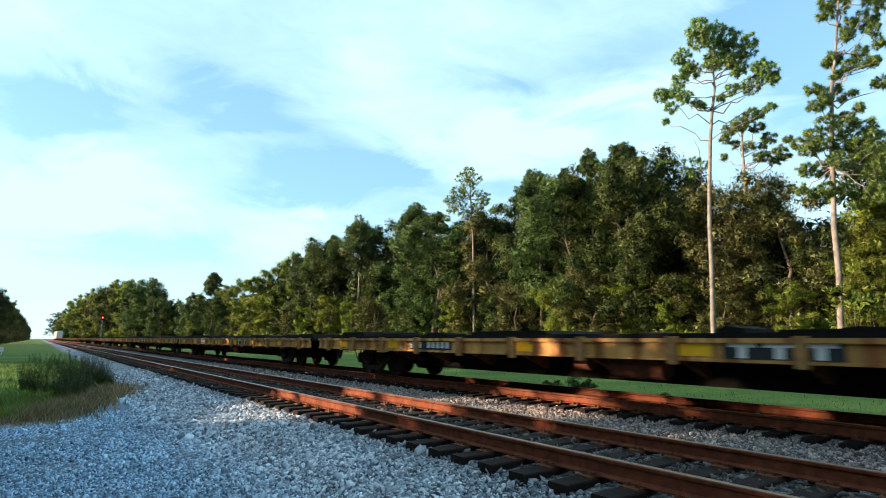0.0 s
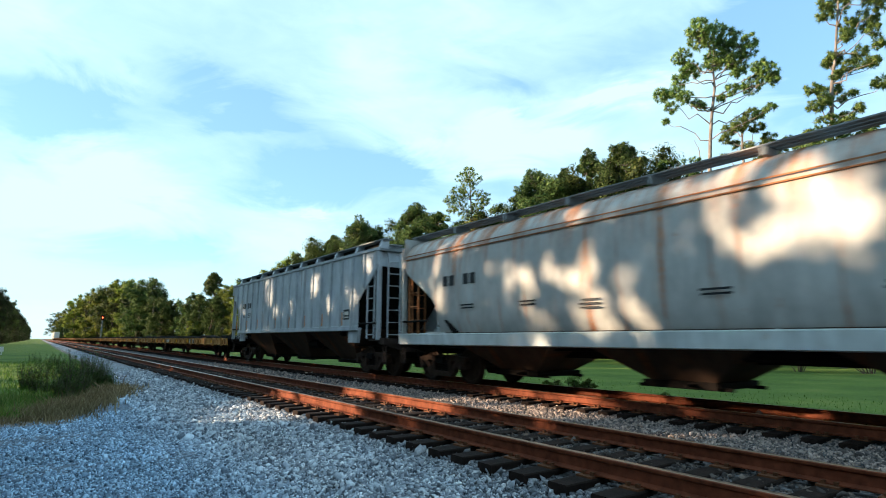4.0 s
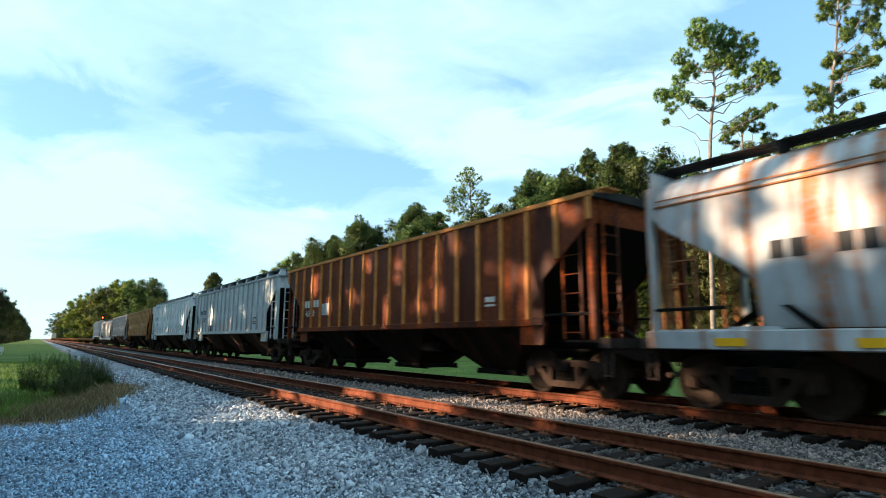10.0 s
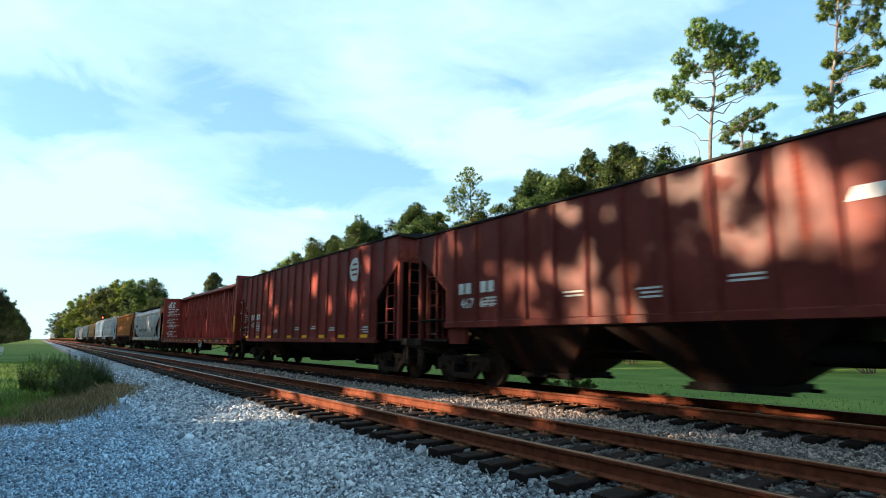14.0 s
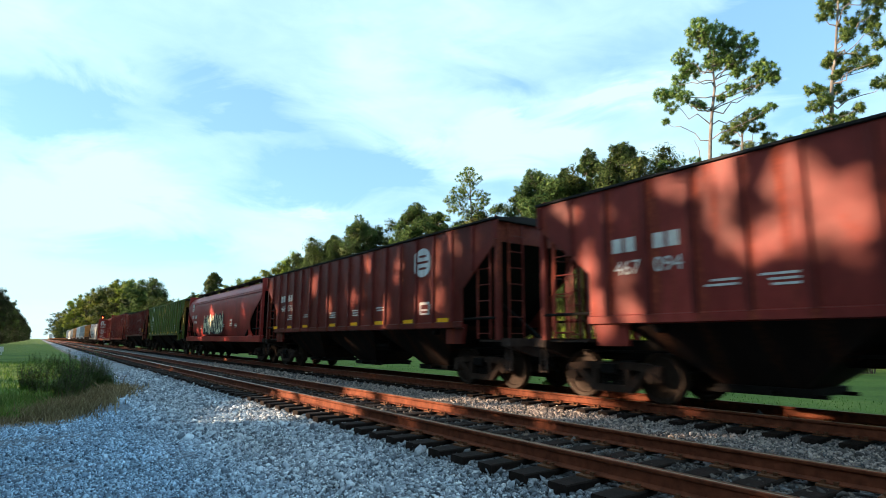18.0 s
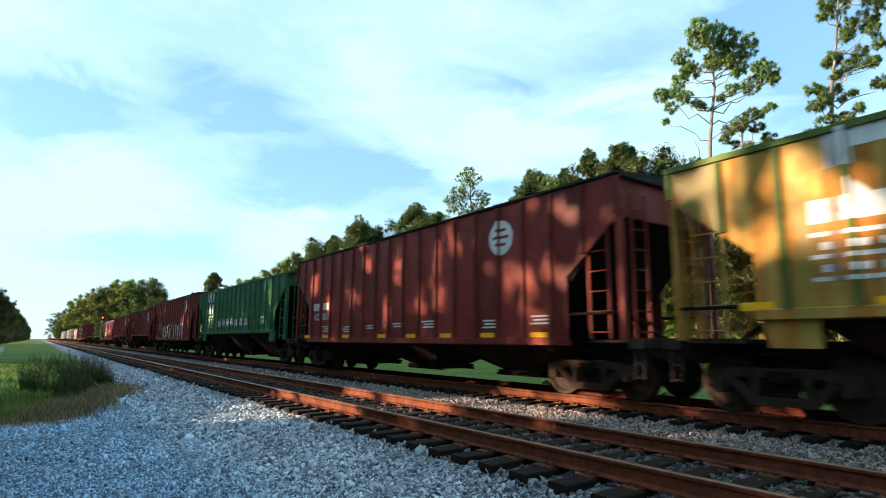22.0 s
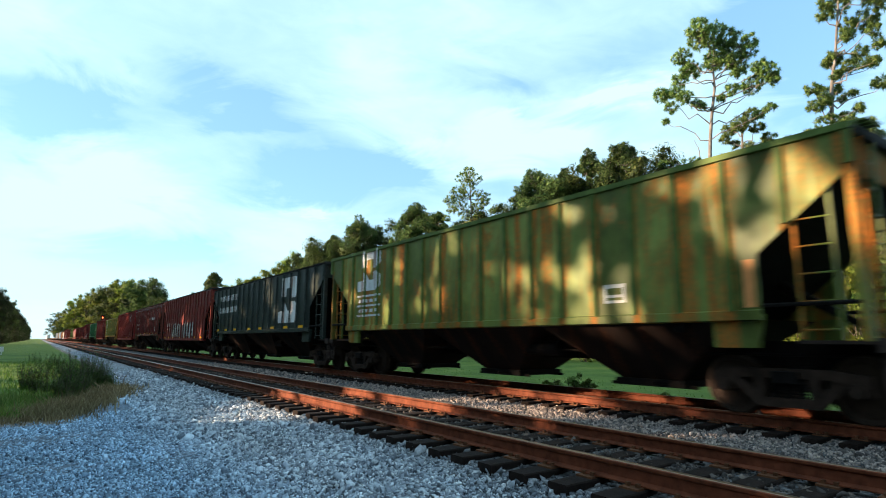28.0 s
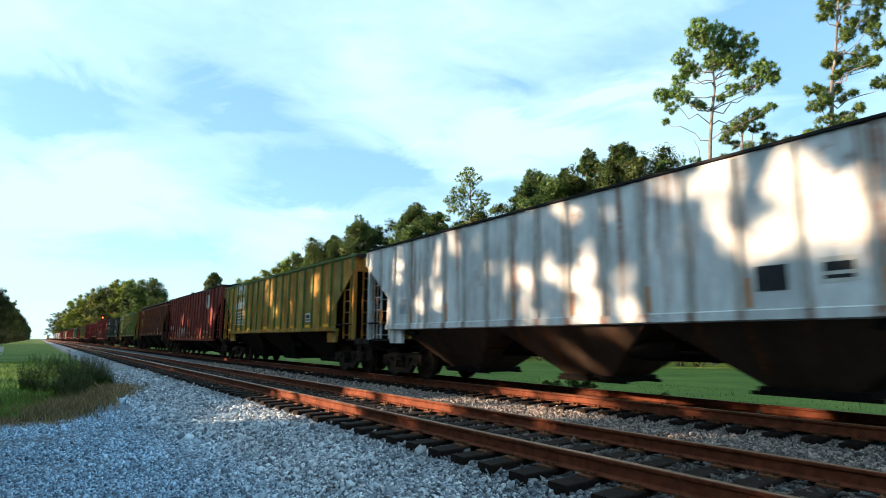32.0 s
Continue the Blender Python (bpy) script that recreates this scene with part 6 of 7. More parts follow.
def edge_point(az, depth):
    """The place on the forest's edge, moved back by depth, that is seen at that azimuth."""
    best = None
    for k in range(4000):
        y = -50 + k * 0.24
        x = float(np.interp(y, EDGE_Y, EDGE_X)) + depth
        e = abs(math.degrees(math.atan2(x, y)) - az)
        if best is None or e < best[0]:
            best = (e, x, y)
    return best[1], best[2]


def build_forest():
    r = rng(77)
    kinds = [build_broadleaf("oak_tree", "dense dark green broadleaf tree at the forest edge", 101, 16, 9.5, LEAF_DARK, BARK_DARK, 56000, 0.10),
             build_broadleaf("broadleaf_tree", "green broadleaf tree with sunlit yellowish leaves", 102, 15, 8.0, LEAF_LIGHT, BARK_DARK, 50000, 0.10, 0.06),
             build_broadleaf("dry_tree", "brownish broadleaf tree with thin foliage", 103, 15, 8.5, LEAF_BROWN, BARK_DARK, 44000, 0.10, 0.06),
             build_broadleaf("pine_tree", "pine with a broad dark green crown", 104, 20, 8.0, LEAF_PINE_DARK, BARK_DARK, 64000, 0.095, 0.30, "pine tree", clumps=46, stout=0.6),
             build_pine("slash_pine", "slender pine with clumped needles", 105, 20, 7.0, 0.5, 44000, 0.085, thick=0.2, clumps=26),
             build_broadleaf("gum_tree", "tall green tree, leafy to the ground", 106, 16, 7.5, LEAF_DARK, BARK_DARK, 52000, 0.10, 0.03),
             build_broadleaf("inner_tree", "broadleaf tree inside the forest, shade put into its near-black leaves", 107, 16, 9.5, LEAF_INNER, BARK_DARK, 9000, 0.24, 0.01)]
    height = [16, 15, 15, 20, 20, 16, 16]
    used = [False] * len(kinds)

    def plant(i, x, y, h, wide=1.0):
        k = h / height[i]
        m = Matrix.Translation((x, y, float(ground_height(x, y)))) @ Matrix.Rotation(r.uniform(0, 6.28), 4, "Z") @ Matrix.Diagonal((k * wide, k * wide, k, 1))
        if not used[i]:
            used[i] = True
            kinds[i].matrix_basis = m
            return kinds[i]
        ob = copy_thing(kinds[i], Matrix())
        ob.matrix_basis = m
        return ob
    for az, el, i in FOREST:
        x, y = edge_point(az, 3.5 + r.uniform(-3, 5))
        d = math.hypot(x, y)
        plant(i, x, y, d * math.tan(radians(el)) + 1.7, 1.0)
    # lower trees in front, filling trees behind
    az = 1.6
    while az < 78:
        el = float(np.interp(az, [f[0] for f in FOREST], [f[1] for f in FOREST]))
        for depth, q in ((0.5, 0.45), (9, 0.84), (17, 0.80)):
            x, y = edge_point(az + r.uniform(-0.6, 0.6), depth + r.uniform(-1, 1))
            d = math.hypot(x, y)
            h = (d * math.tan(radians(el)) + 1.5) * q * r.uniform(0.85, 1.08)
            if depth < 1 and az < 12:
                x, y = edge_point(az, 3.5)
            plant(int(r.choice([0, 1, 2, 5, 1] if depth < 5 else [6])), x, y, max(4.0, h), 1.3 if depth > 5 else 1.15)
        az += 0.7 + 0.062 * az
    # tall pines in front of the edge
    build_tall_pine("very tall pine with a bare trunk and a domed open crown", 201, 61.14, 48.0, [(-0.1, 0), (0.3, 10.1), (0.8, 17.1), (1.3, 20.8), (1.4, 22.8), (1.6, 24.9)],
                    [(1.6, 26.2, 1.3), (0.5, 26.2, 1.0), (2.7, 25.8, 1.08), (0.6, 25.2, 1.2), (1.9, 24.9, 1.28), (3.1, 24.9, 1.07), (4.1, 24.9, 0.67), (-0.9, 25.0, 0.91), (-0.1, 24.3, 0.9), (-1.2, 23.9, 0.81), (-0.6, 23.2, 0.6),
                     (1.6, 24.0, 0.98), (2.8, 23.7, 0.87), (4.0, 23.9, 0.67), (3.4, 23.1, 0.67), (4.1, 21.7, 0.94), (5.1, 22.2, 0.94), (5.4, 21.4, 0.65), (4.7, 22.6, 0.76), (2.9, 22.4, 0.48), (2.6, 20.8, 0.57), (1.8, 20.7, 0.38),
                     (-2.6, 21.8, 0.81), (-2.0, 22.2, 0.6), (-1.4, 21.3, 0.59), (-1.9, 20.2, 0.59), (-0.8, 20.5, 0.69), (-0.1, 20.7, 0.49), (-2.5, 19.8, 0.3), (4.5, 19.3, 0.46), (5.1, 19.1, 0.46), (0.3, 20.0, 0.39)], 0.24)
    build_tall_pine("pine with a small dark crown behind taller pines", 202, 63.0, 56.0, [(0.8, 0), (1.7, 15.6), (1.7, 18.8), (2.0, 21.5)],
                    [(1.7, 21.7, 0.87), (2.6, 21.6, 0.86), (0.8, 21.0, 0.77), (1.7, 20.7, 0.87), (3.0, 20.4, 0.75), (3.9, 19.7, 0.74), (0.4, 19.8, 0.54), (1.1, 19.4, 0.54), (2.2, 18.9, 0.64), (3.4, 19.0, 0.53), (4.6, 18.0, 0.73), (3.3, 17.7, 0.63),
                     (4.1, 17.1, 0.62), (0.1, 18.5, 0.43), (5.0, 17.2, 0.41), (2.8, 17.3, 0.53), (5.1, 18.5, 0.41)], 0.22)
    build_tall_pine("thin half-dead pine with sparse side branches", 205, 60.5, 58.0, [(-0.3, 0), (0.6, 16.5), (0.6, 19.4), (0.2, 20.7)],
                    [(-2.7, 18.6, 0.58), (-1.3, 18.8, 0.69), (-0.7, 17.8, 0.69), (0.1, 18.6, 0.66), (0.9, 17.9, 0.57), (-0.2, 17.1, 0.46)], 0.10, 14)
    upper = [(1.4, 25.3, 0.88), (2.4, 25.2, 0.78), (3.3, 24.2, 0.93), (0.9, 24.8, 0.44), (2.3, 23.9, 0.69), (4.0, 24.6, 0.84), (3.7, 23.0, 0.67), (1.3, 21.8, 0.69), (0.9, 21.5, 0.52), (1.3, 20.2, 0.51), (2.2, 20.8, 0.67), (3.0, 20.4, 0.5), (2.8, 21.7, 0.59), (2.2, 22.2, 0.59), (3.7, 21.2, 0.41),
             (4.1, 22.3, 0.58), (-0.1, 19.1, 0.6), (0.6, 19.4, 0.77), (1.3, 19.4, 0.42), (-0.1, 18.0, 0.6), (0.5, 18.3, 0.51), (1.7, 19.3, 0.42), (2.2, 18.7, 0.33), (3.8, 19.3, 0.65), (3.4, 20.1, 0.41), (1.7, 17.3, 0.66), (2.4, 17.6, 0.41), (1.9, 26.5, 0.88), (2.9, 26.8, 0.87), (3.8, 26.0, 0.85)]
    lower = [(-0.4, 16.3, 0.76), (0.5, 16.4, 0.84), (1.7, 16.5, 0.82), (2.6, 16.3, 0.81), (3.0, 15.4, 0.72), (-1.3, 15.7, 0.6), (-0.8, 14.9, 0.76), (0.0, 15.2, 0.84), (1.2, 15.4, 0.91), (2.1, 15.0, 0.89), (3.0, 14.4, 0.72), (-1.1, 13.7, 0.67), (-0.2, 13.8, 0.83),
             (0.8, 13.8, 0.82), (1.9, 13.6, 0.89), (2.7, 12.8, 0.79), (3.4, 13.5, 0.63), (-1.4, 12.3, 0.59), (-0.7, 12.2, 0.58), (0.1, 12.0, 0.74), (1.1, 11.9, 0.81), (2.0, 11.5, 0.79), (2.8, 11.6, 0.7), (1.8, 10.8, 0.47), (0.5, 11.4, 0.48), (3.0, 10.8, 0.54)]
    build_tall_pine("very tall pine with a ragged crown, dense lower down", 203, 70.82, 47.0, [(-0.1, 0), (0.2, 9.2), (0.6, 15.3), (1.0, 19.5), (1.5, 22.4), (2.0, 26.3)], upper + lower, 0.26)
    build_tall_pine("tall slim pine rising above the forest edge", 204, 38.66, 76.0, [(0.1, 0), (0.0, 12.9), (-0.2, 18.5), (-0.5, 24.2)],
                    [(-0.6, 24.8, 0.99), (-1.4, 23.7, 1.16), (0.2, 23.5, 1.15), (-2.1, 22.1, 1.31), (-0.6, 22.1, 1.48), (1.4, 21.3, 1.14), (-3.3, 20.9, 0.98), (-1.8, 20.5, 1.3), (0.6, 20.0, 1.3), (1.8, 20.4, 0.81), (-2.9, 19.3, 0.97), (-1.0, 18.8, 1.13), (1.0, 18.6, 0.97),
                     (2.6, 18.8, 0.64), (-3.7, 18.1, 0.65), (-0.6, 17.2, 0.8)], 0.24, 34, 30)
    # pines whose rounded crowns stand out of the forest's top: azimuth, top, width and foot of the crown in degrees
    for k, (az, top, wide, foot) in enumerate(((26.9, 12.3, 3.9, 9.0), (32.6, 13.8, 4.7, 10.0), (45.4, 17.2, 5.4, 11.9), (48.4, 17.2, 2.6, 13.2), (50.7, 18.7, 3.2, 14.0), (54.0, 19.3, 5.4, 13.6), (24.4, 10.6, 2.8, 7.8), (22.2, 9.3, 3.0, 6.6), (35.0, 13.1, 2.2, 10.9), (8.2, 5.5, 1.5, 3.4), (13.2, 6.3, 2.2, 4.4))):
        x, y = edge_point(az, 3.0)
        d = math.hypot(x, y)
        z1, z0, hw = 1.1 + d * math.tan(radians(top)), 1.1 + d * math.tan(radians(foot)), d * radians(wide) / 2
        rad = hw * 0.32
        boughs = []
        for q in range(64):
            v = r.uniform(0, 1) ** 0.8
            lim = hw * (1 - v ** 2.2) ** 0.5 * (0.75 + 0.25 * min(1.0, v * 4))
            boughs.append((r.uniform(-1, 1) * max(0.15 * hw, lim - 0.5 * rad), z0 + (z1 - z0 - rad * 0.5) * v, rad * r.uniform(0.6, 1.1)))
        build_tall_pine("pine with a rounded crown above the forest", 220 + k, az, d, [(0, 0), (0.2, z0), (0, z1 - rad)], boughs, 0.26, 40 / max(1.0, rad), 30, hw * 0.8, LEAF_PINE_DARK)
    # trees left of the line, far off
    for k in range(84):
        y = 150 + k * 9 + r.uniform(-3, 3)
        plant(int(r.choice([6, 6, 5])), -9.4 - r.uniform(0, 1.2) - 0.002 * y, y, 15.6 * r.uniform(0.9, 1.06), 0.62)


FOREST = [(0.9, 1.7, 0), (1.6, 2.5, 1), (2.4, 3.2, 1), (3.2, 3.9, 1), (4.2, 4.5, 1), (5.2, 5.0, 0), (6.2, 5.4, 1), (7.2, 5.5, 0), (8.0, 4.6, 0), (9.0, 3.9, 0), (10.0, 3.5, 5), (11.2, 4.0, 0), (12.0, 4.4, 5), (13.2, 4.6, 0), (14.2, 5.2, 4),
          (15.4, 5.4, 1), (16.6, 5.8, 1), (18.2, 7.3, 1), (20.0, 8.4, 1), (21.5, 9.1, 5), (24.0, 10.0, 0), (27.0, 11.6, 5), (29.5, 12.2, 0), (32.4, 13.0, 5), (35.0, 12.6, 0), (37.5, 12.4, 3),
          (40.5, 13.6, 2), (42.4, 14.6, 0), (45.4, 15.6, 5), (48.3, 16.6, 0), (50.6, 17.4, 5), (53.8, 18.2, 0), (56.3, 17.0, 0), (58.4, 14.0, 2),
          (62.2, 15.0, 2), (64.6, 15.2, 2), (67.3, 14.2, 2), (69.2, 10.4, 0), (71.2, 10.2, 5), (73.4, 9.8, 1), (75.2, 14.2, 1), (77, 17.0, 1)]
build_forest()


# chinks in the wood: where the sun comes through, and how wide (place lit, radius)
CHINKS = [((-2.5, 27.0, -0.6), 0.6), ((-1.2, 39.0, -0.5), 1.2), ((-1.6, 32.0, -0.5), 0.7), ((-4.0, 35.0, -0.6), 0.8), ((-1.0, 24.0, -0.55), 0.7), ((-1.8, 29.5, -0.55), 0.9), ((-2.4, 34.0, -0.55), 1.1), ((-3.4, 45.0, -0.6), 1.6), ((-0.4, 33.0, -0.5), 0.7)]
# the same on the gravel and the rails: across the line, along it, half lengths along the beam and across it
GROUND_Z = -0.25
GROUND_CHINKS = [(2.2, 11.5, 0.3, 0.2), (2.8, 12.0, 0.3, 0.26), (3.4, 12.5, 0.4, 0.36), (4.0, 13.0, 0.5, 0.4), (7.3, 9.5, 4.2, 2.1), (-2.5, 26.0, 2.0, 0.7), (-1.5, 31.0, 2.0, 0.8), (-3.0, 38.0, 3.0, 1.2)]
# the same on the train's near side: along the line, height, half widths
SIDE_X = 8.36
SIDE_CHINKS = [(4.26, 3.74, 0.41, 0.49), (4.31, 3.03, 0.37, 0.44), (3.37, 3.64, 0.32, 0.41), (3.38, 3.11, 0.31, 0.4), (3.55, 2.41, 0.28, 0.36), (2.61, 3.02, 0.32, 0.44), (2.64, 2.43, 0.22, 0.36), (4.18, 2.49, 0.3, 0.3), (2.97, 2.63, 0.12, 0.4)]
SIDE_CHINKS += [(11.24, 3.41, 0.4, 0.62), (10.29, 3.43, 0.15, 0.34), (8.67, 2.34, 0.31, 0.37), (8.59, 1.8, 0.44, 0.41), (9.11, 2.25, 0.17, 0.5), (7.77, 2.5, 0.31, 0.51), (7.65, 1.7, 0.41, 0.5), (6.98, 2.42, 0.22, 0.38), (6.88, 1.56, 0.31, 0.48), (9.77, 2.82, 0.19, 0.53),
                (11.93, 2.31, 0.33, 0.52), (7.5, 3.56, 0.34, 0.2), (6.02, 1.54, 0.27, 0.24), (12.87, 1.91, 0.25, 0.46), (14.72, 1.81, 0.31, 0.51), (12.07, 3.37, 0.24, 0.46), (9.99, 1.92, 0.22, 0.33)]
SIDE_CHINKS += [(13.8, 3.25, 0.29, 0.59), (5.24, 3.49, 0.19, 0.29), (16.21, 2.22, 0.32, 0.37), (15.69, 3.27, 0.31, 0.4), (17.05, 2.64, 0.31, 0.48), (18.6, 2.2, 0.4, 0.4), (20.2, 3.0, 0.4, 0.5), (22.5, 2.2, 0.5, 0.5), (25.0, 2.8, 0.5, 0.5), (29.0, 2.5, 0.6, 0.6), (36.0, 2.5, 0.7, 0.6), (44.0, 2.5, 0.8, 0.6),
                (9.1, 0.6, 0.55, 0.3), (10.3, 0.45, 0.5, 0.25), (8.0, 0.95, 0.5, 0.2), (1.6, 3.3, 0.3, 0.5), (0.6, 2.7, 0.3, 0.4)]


def build_shade_trees():
    """Unseen trees: the wood between the low sun and the tracks, on the near side of the line, and rows added behind
    the camera.
    """
    r = rng(31)
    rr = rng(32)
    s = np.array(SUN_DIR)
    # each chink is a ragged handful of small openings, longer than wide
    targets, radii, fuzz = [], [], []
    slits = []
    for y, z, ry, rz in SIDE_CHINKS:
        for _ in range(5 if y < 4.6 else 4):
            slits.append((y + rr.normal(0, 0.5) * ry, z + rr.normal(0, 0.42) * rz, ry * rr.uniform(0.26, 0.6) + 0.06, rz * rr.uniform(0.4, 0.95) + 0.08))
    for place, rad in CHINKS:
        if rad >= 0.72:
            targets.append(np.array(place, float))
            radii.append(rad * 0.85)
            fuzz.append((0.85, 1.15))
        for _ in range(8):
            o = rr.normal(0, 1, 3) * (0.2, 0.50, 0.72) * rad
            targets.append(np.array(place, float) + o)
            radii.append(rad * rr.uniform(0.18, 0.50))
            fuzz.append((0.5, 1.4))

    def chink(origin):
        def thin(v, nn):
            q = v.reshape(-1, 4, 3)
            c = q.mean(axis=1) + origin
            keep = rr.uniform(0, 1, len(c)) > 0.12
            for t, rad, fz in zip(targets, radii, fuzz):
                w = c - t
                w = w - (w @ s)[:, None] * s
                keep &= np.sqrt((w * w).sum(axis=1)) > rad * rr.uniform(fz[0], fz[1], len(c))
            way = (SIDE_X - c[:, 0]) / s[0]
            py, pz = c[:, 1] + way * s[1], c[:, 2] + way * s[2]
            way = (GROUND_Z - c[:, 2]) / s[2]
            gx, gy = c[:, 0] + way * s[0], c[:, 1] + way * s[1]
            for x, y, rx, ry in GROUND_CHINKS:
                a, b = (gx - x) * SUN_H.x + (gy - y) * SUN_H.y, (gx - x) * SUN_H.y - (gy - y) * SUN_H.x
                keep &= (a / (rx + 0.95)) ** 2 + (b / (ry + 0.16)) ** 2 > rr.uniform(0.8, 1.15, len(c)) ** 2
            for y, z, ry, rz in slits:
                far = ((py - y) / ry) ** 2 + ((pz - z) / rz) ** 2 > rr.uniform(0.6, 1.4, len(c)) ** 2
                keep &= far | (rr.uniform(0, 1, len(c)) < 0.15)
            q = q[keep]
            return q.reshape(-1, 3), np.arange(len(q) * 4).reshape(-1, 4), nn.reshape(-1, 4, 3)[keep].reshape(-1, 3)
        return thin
    spots = []
    for k in range(26):
        spots.append((-12.5 + r.uniform(-1.2, 1.2), 2 + k * 3.3 + r.uniform(-0.6, 0.6)))
    for k in range(24):
        spots.append((-17.5 + r.uniform(-1.5, 1.5), 6 + k * 3.6 + r.uniform(-0.6, 0.6)))
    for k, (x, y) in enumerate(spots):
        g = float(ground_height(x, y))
        t = build_broadleaf("wayside_tree", "unseen leafy broadleaf tree that shades the line", 300 + k, r.uniform(13.8, 15.4), r.uniform(5.8, 6.8), LEAF_DARK, BARK_DARK,
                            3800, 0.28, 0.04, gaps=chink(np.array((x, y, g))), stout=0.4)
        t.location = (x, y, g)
    # plain rows out of view, added to block skylight behind and farther along
    first = None
    for k in range(44):
        if k < 22:
            x, y = -14 + r.uniform(-2, 2), 92 + k * 5.0
        else:
            x, y = -40 + (k - 22) * 4.2, -17 + r.uniform(-2, 2)
            if abs(x - 7.5) < 7:
                continue
        if first is None:
            first = build_broadleaf("wayside_tree", "unseen leafy broadleaf tree that shades the line", 399, 14, 7.0, LEAF_DARK, BARK_DARK, 2800, 0.4, 0.04)
            ob = first
        else:
            ob = copy_thing(first, Matrix())
        ob.matrix_basis = pose(x, y, float(ground_height(x, y)), 0, 0, r.uniform(0, 360))


build_shade_trees()


def build_verge():
    """Grass, weeds and small posts beside the line."""
    r = rng(8)
    xy = np.column_stack([r.uniform(-10, 2.4, 26000), 14.5 + r.uniform(0, 1, 26000) ** 1.6 * 34])
    xy = xy[xy[:, 1] > verge_y(xy[:, 0]) + r.normal(0.2, 0.3, len(xy))]
    blades("grass_tufts", "short green grass on the verge", 81, xy, 0.13, 0.008, GRASS)
    xy = np.column_stack([r.uniform(14.0, 22, 5000), r.uniform(2, 40, 5000)])
    blades("grass_tufts", "short green grass beyond the tracks", 82, xy, 0.07, 0.010, GRASS)
    e = r.uniform(-3.0, 1.0, 3600)
    xy = np.column_stack([e, verge_y(e) - 0.35]) + r.normal(0, 0.30, (3600, 2))
    blades("dry_grass", "straw-coloured dry grass along the gravel's edge", 83, xy, 0.10, 0.008, STRAW, 0.8)
    # tall feathery weeds at the corner of the grass
    for k, (x, y, h, w) in enumerate(((1.55, 22.0, 1.05, 0.8), (1.15, 20.4, 1.15, 0.8), (0.95, 18.8, 0.95, 0.6), (0.35, 21.2, 0.8, 0.8), (1.75, 24.0, 0.95, 0.9), (1.3, 23.6, 1.1, 1.0), (0.75, 17.4, 0.8, 0.5), (1.9, 21.6, 0.6, 0.5), (-0.1, 23.0, 0.75, 0.6),
                                      (1.5, 27.5, 0.8, 1.2), (1.2, 31.0, 0.7, 1.3), (0.9, 36.0, 0.7, 1.5), (0.2, 29.0, 0.5, 1.2), (0.6, 42.0, 0.7, 1.8), (0.4, 49.0, 0.7, 2.0))):
        build_plumes("dark green feathery weed clump at the edge of the gravel", 500 + k, x, y, h, w, 46 if y < 25 else 26)
    e = r.uniform(0.2, 2.2, 6000)
    xy = np.column_stack([e, verge_y(e) + 0.5]) + r.normal(0, 1, (6000, 2)) * (0.28, 0.7)
    blades("dry_grass", "brown dry grass round the weeds", 84, xy, 0.20, 0.009, STRAW, 0.8)
    xy = np.column_stack([r.uniform(-2.5, 1.0, 4500), 14.5 + r.uniform(0, 1, 4500) * 6])
    xy = xy[xy[:, 1] > verge_y(xy[:, 0]) + 0.2]
    blades("grass_tufts", "longer olive grass in front of the weeds", 85, xy, 0.13, 0.008, WEED, 0.6)
    for k, (x, y, h, w) in enumerate(((14.6, 12.9, 0.75, 0.7), (14.4, 12.2, 0.6, 0.5), (15.4, 14.6, 0.5, 0.6), (14.8, 9.6, 0.4, 0.5))):
        t = build_shrub("weed_clump", "dark weed clump beyond the far track", 540 + k, h, w, WEED, 500, 0.05, "weeds")
        t.location = (x, y, float(ground_height(x, y)))
    # sunlit shrubs at the foot of the forest
    for k, (az, dist, h, w) in enumerate(((58.2, 44, 3.0, 3.4), (59.6, 44, 2.6, 2.8), (67.6, 40, 4.0, 3.2), (72.5, 40, 6.5, 4.5), (49.5, 50, 3.2, 5.0), (45.5, 52, 2.6, 4.2), (38, 60, 2.6, 4.5), (34.8, 66, 2.8, 4.5), (29.5, 76, 2.8, 5.0), (41, 58, 2.2, 4.0), (54, 46, 2.4, 4.0), (63.5, 43, 2.2, 4.0), (26, 84, 3.0, 6.0), (22, 98, 3.0, 7.0), (18.5, 112, 3.4, 8.0))):
        x, y = math.sin(radians(az)) * dist, math.cos(radians(az)) * dist
        t = build_shrub("shrub", "yellow-green sunlit shrub at the forest edge", 560 + k, h, w, LEAF_LIGHT, 900, 0.16)
        t.location = (x, y, float(ground_height(x, y)))
    # signal mast by the far track, marker post in the grass
    x, y = 13.6, 178.0
    m = thing("railway_signal", "grey railway signal mast with a lit red lamp", "signal", at=(x, y, float(ground_height(x, y))))
    part("mast", Shape().tube((0, 0, -0.2), (0, 0, 7.6), 0.13, 0.10, 10), ROOF_GREY, m)
    hd = part("signal_head", Shape().box(-0.4, 0.4, -0.2, 0.1, 6.6, 8.0).tube((0, -0.35, 7.3), (0, -0.2, 7.3), 0.2, 0.2, 12), IRON, m)
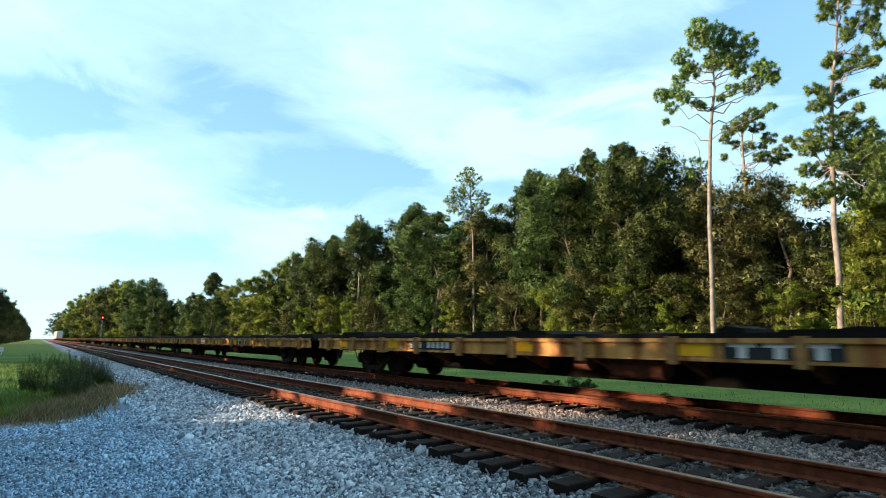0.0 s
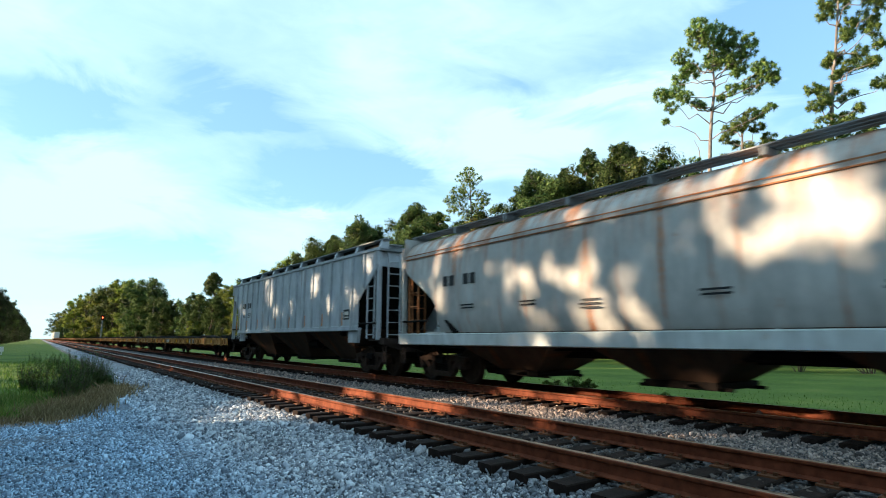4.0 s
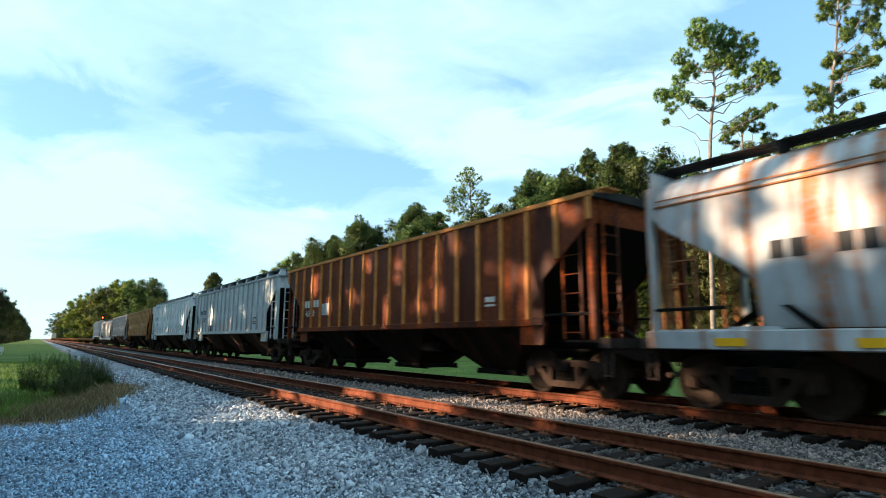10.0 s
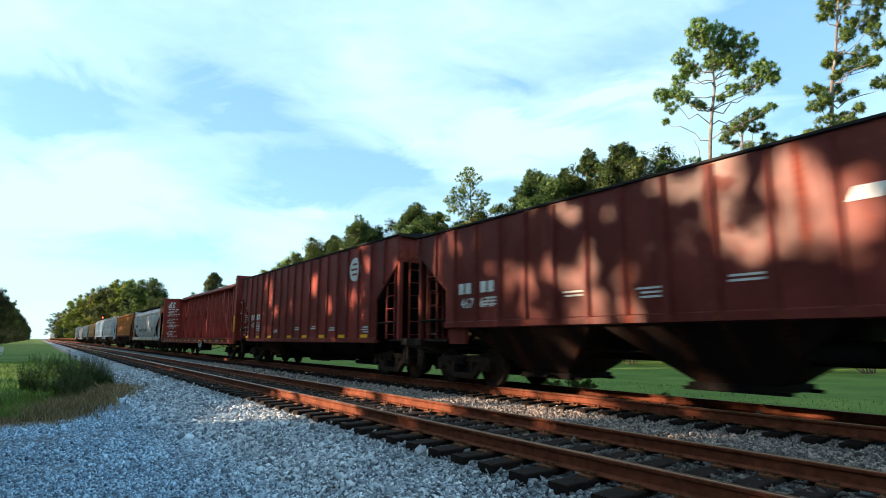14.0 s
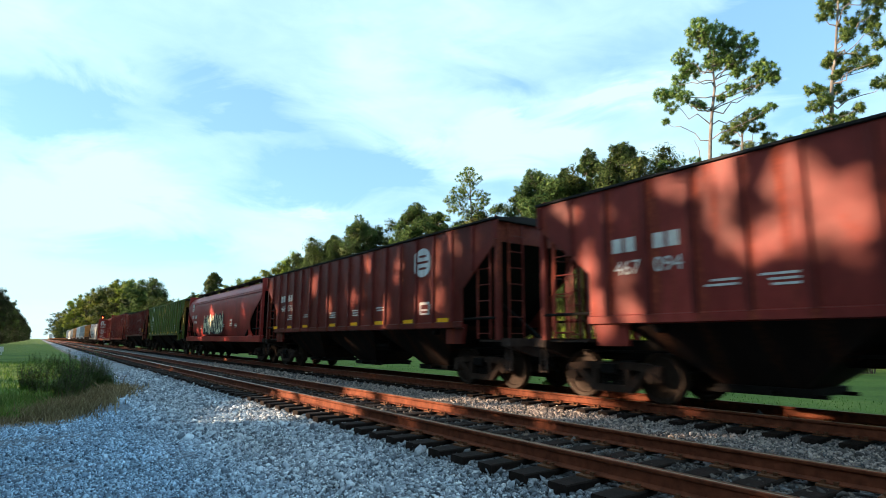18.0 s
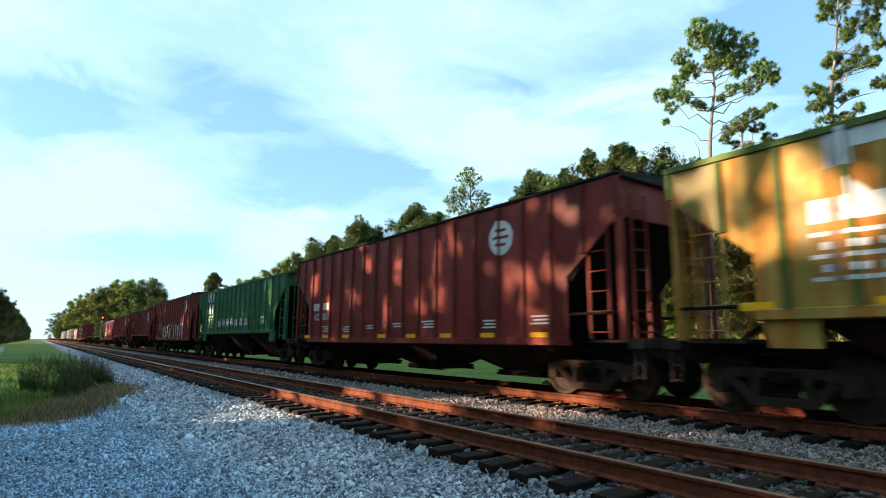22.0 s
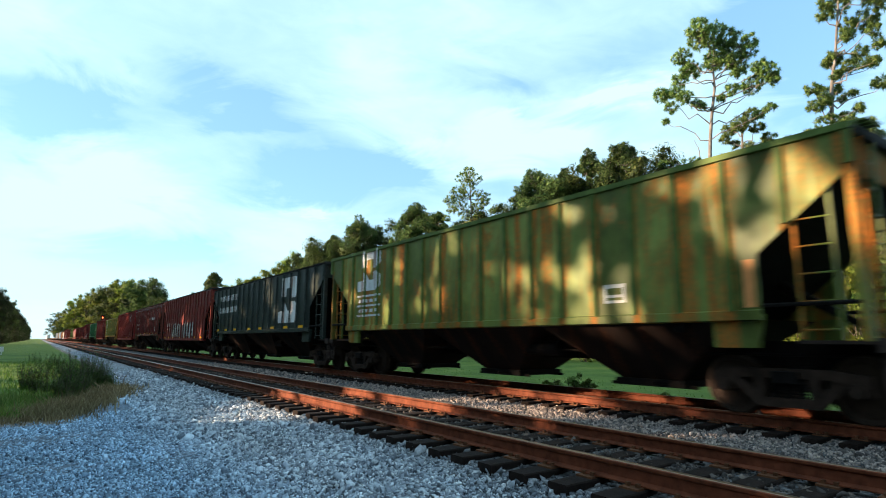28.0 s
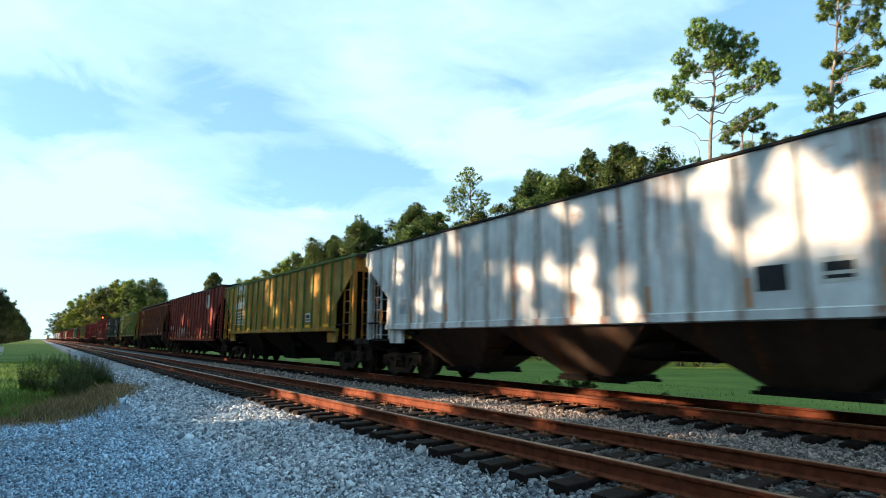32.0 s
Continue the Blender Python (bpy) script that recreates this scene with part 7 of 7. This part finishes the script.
    part("red_lamp", Shape().tube((0, -0.38, 7.3), (0, -0.36, 7.3), 0.17, 0.17, 12), RED_LAMP, hd, "lit red lamp")
    part("ladder", Shape().box(-0.25, -0.21, 0.16, 0.2, 0, 7.0).box(0.21, 0.25, 0.16, 0.2, 0, 7.0), ROOF_GREY, m)
    part("relay_box", Shape().box(0.6, 1.6, -0.4, 0.4, 0, 1.5), ROOF_GREY, m)
    x, y = -2.9, 72.0
    p = thing("marker_post", "small white marker post in the grass", "post", at=(x, y, float(ground_height(x, y))))
    part("post", Shape().box(-0.05, 0.05, -0.05, 0.05, -0.2, 0.7), WHITE, p)
    part("plate", Shape().box(-0.16, 0.16, -0.07, -0.05, 0.3, 0.8), WHITE, p)


RED_LAMP = bpy.data.materials.new("red_signal_lamp")
RED_LAMP.use_nodes = True
_b = RED_LAMP.node_tree.nodes["Principled BSDF"]
_b.inputs["Base Color"].default_value, _b.inputs["Emission Color"].default_value, _b.inputs["Emission Strength"].default_value = (0.6, 0.02, 0.01, 1), (1.0, 0.06, 0.02, 1), 4.0
build_verge()

# ties last: the nearest are parts, the rest of the line is joined
build_ties(track_1, TRACK_1, 5, 0.35, 90, 700)
build_ties(track_2, TRACK_2, 6, 0.10, 90, 700)


def along(t):
    """How far the train has rolled since the clip began."""
    return 15.8494 * t + 0.4154 * t * t / 32 - 0.1468 * t ** 3 / 1024


def motions():
    """Every car rolls up the line; its wheels turn with it."""
    times = [2.0 * k for k in range(17)]
    for car, y0 in CARS:
        walk(car, [(t, pose(TRACK_2, y0 + along(t), 0)) for t in times])
    spin = [(k / 30, -math.degrees(along(k / 30) / 0.457)) for k in range(961)]
    for sy in (-1, 1):
        lead = WHEELSETS[sy][0]
        walk(lead, [(t, pose(0, sy * 0.889, 0.457, a)) for t, a in spin])
        for w in WHEELSETS[sy][1:]:
            w.rotation_mode = "QUATERNION"
            w.animation_data_create()
            w.animation_data.action = lead.animation_data.action
            w.animation_data.action_slot = lead.animation_data.action_slot


motions()
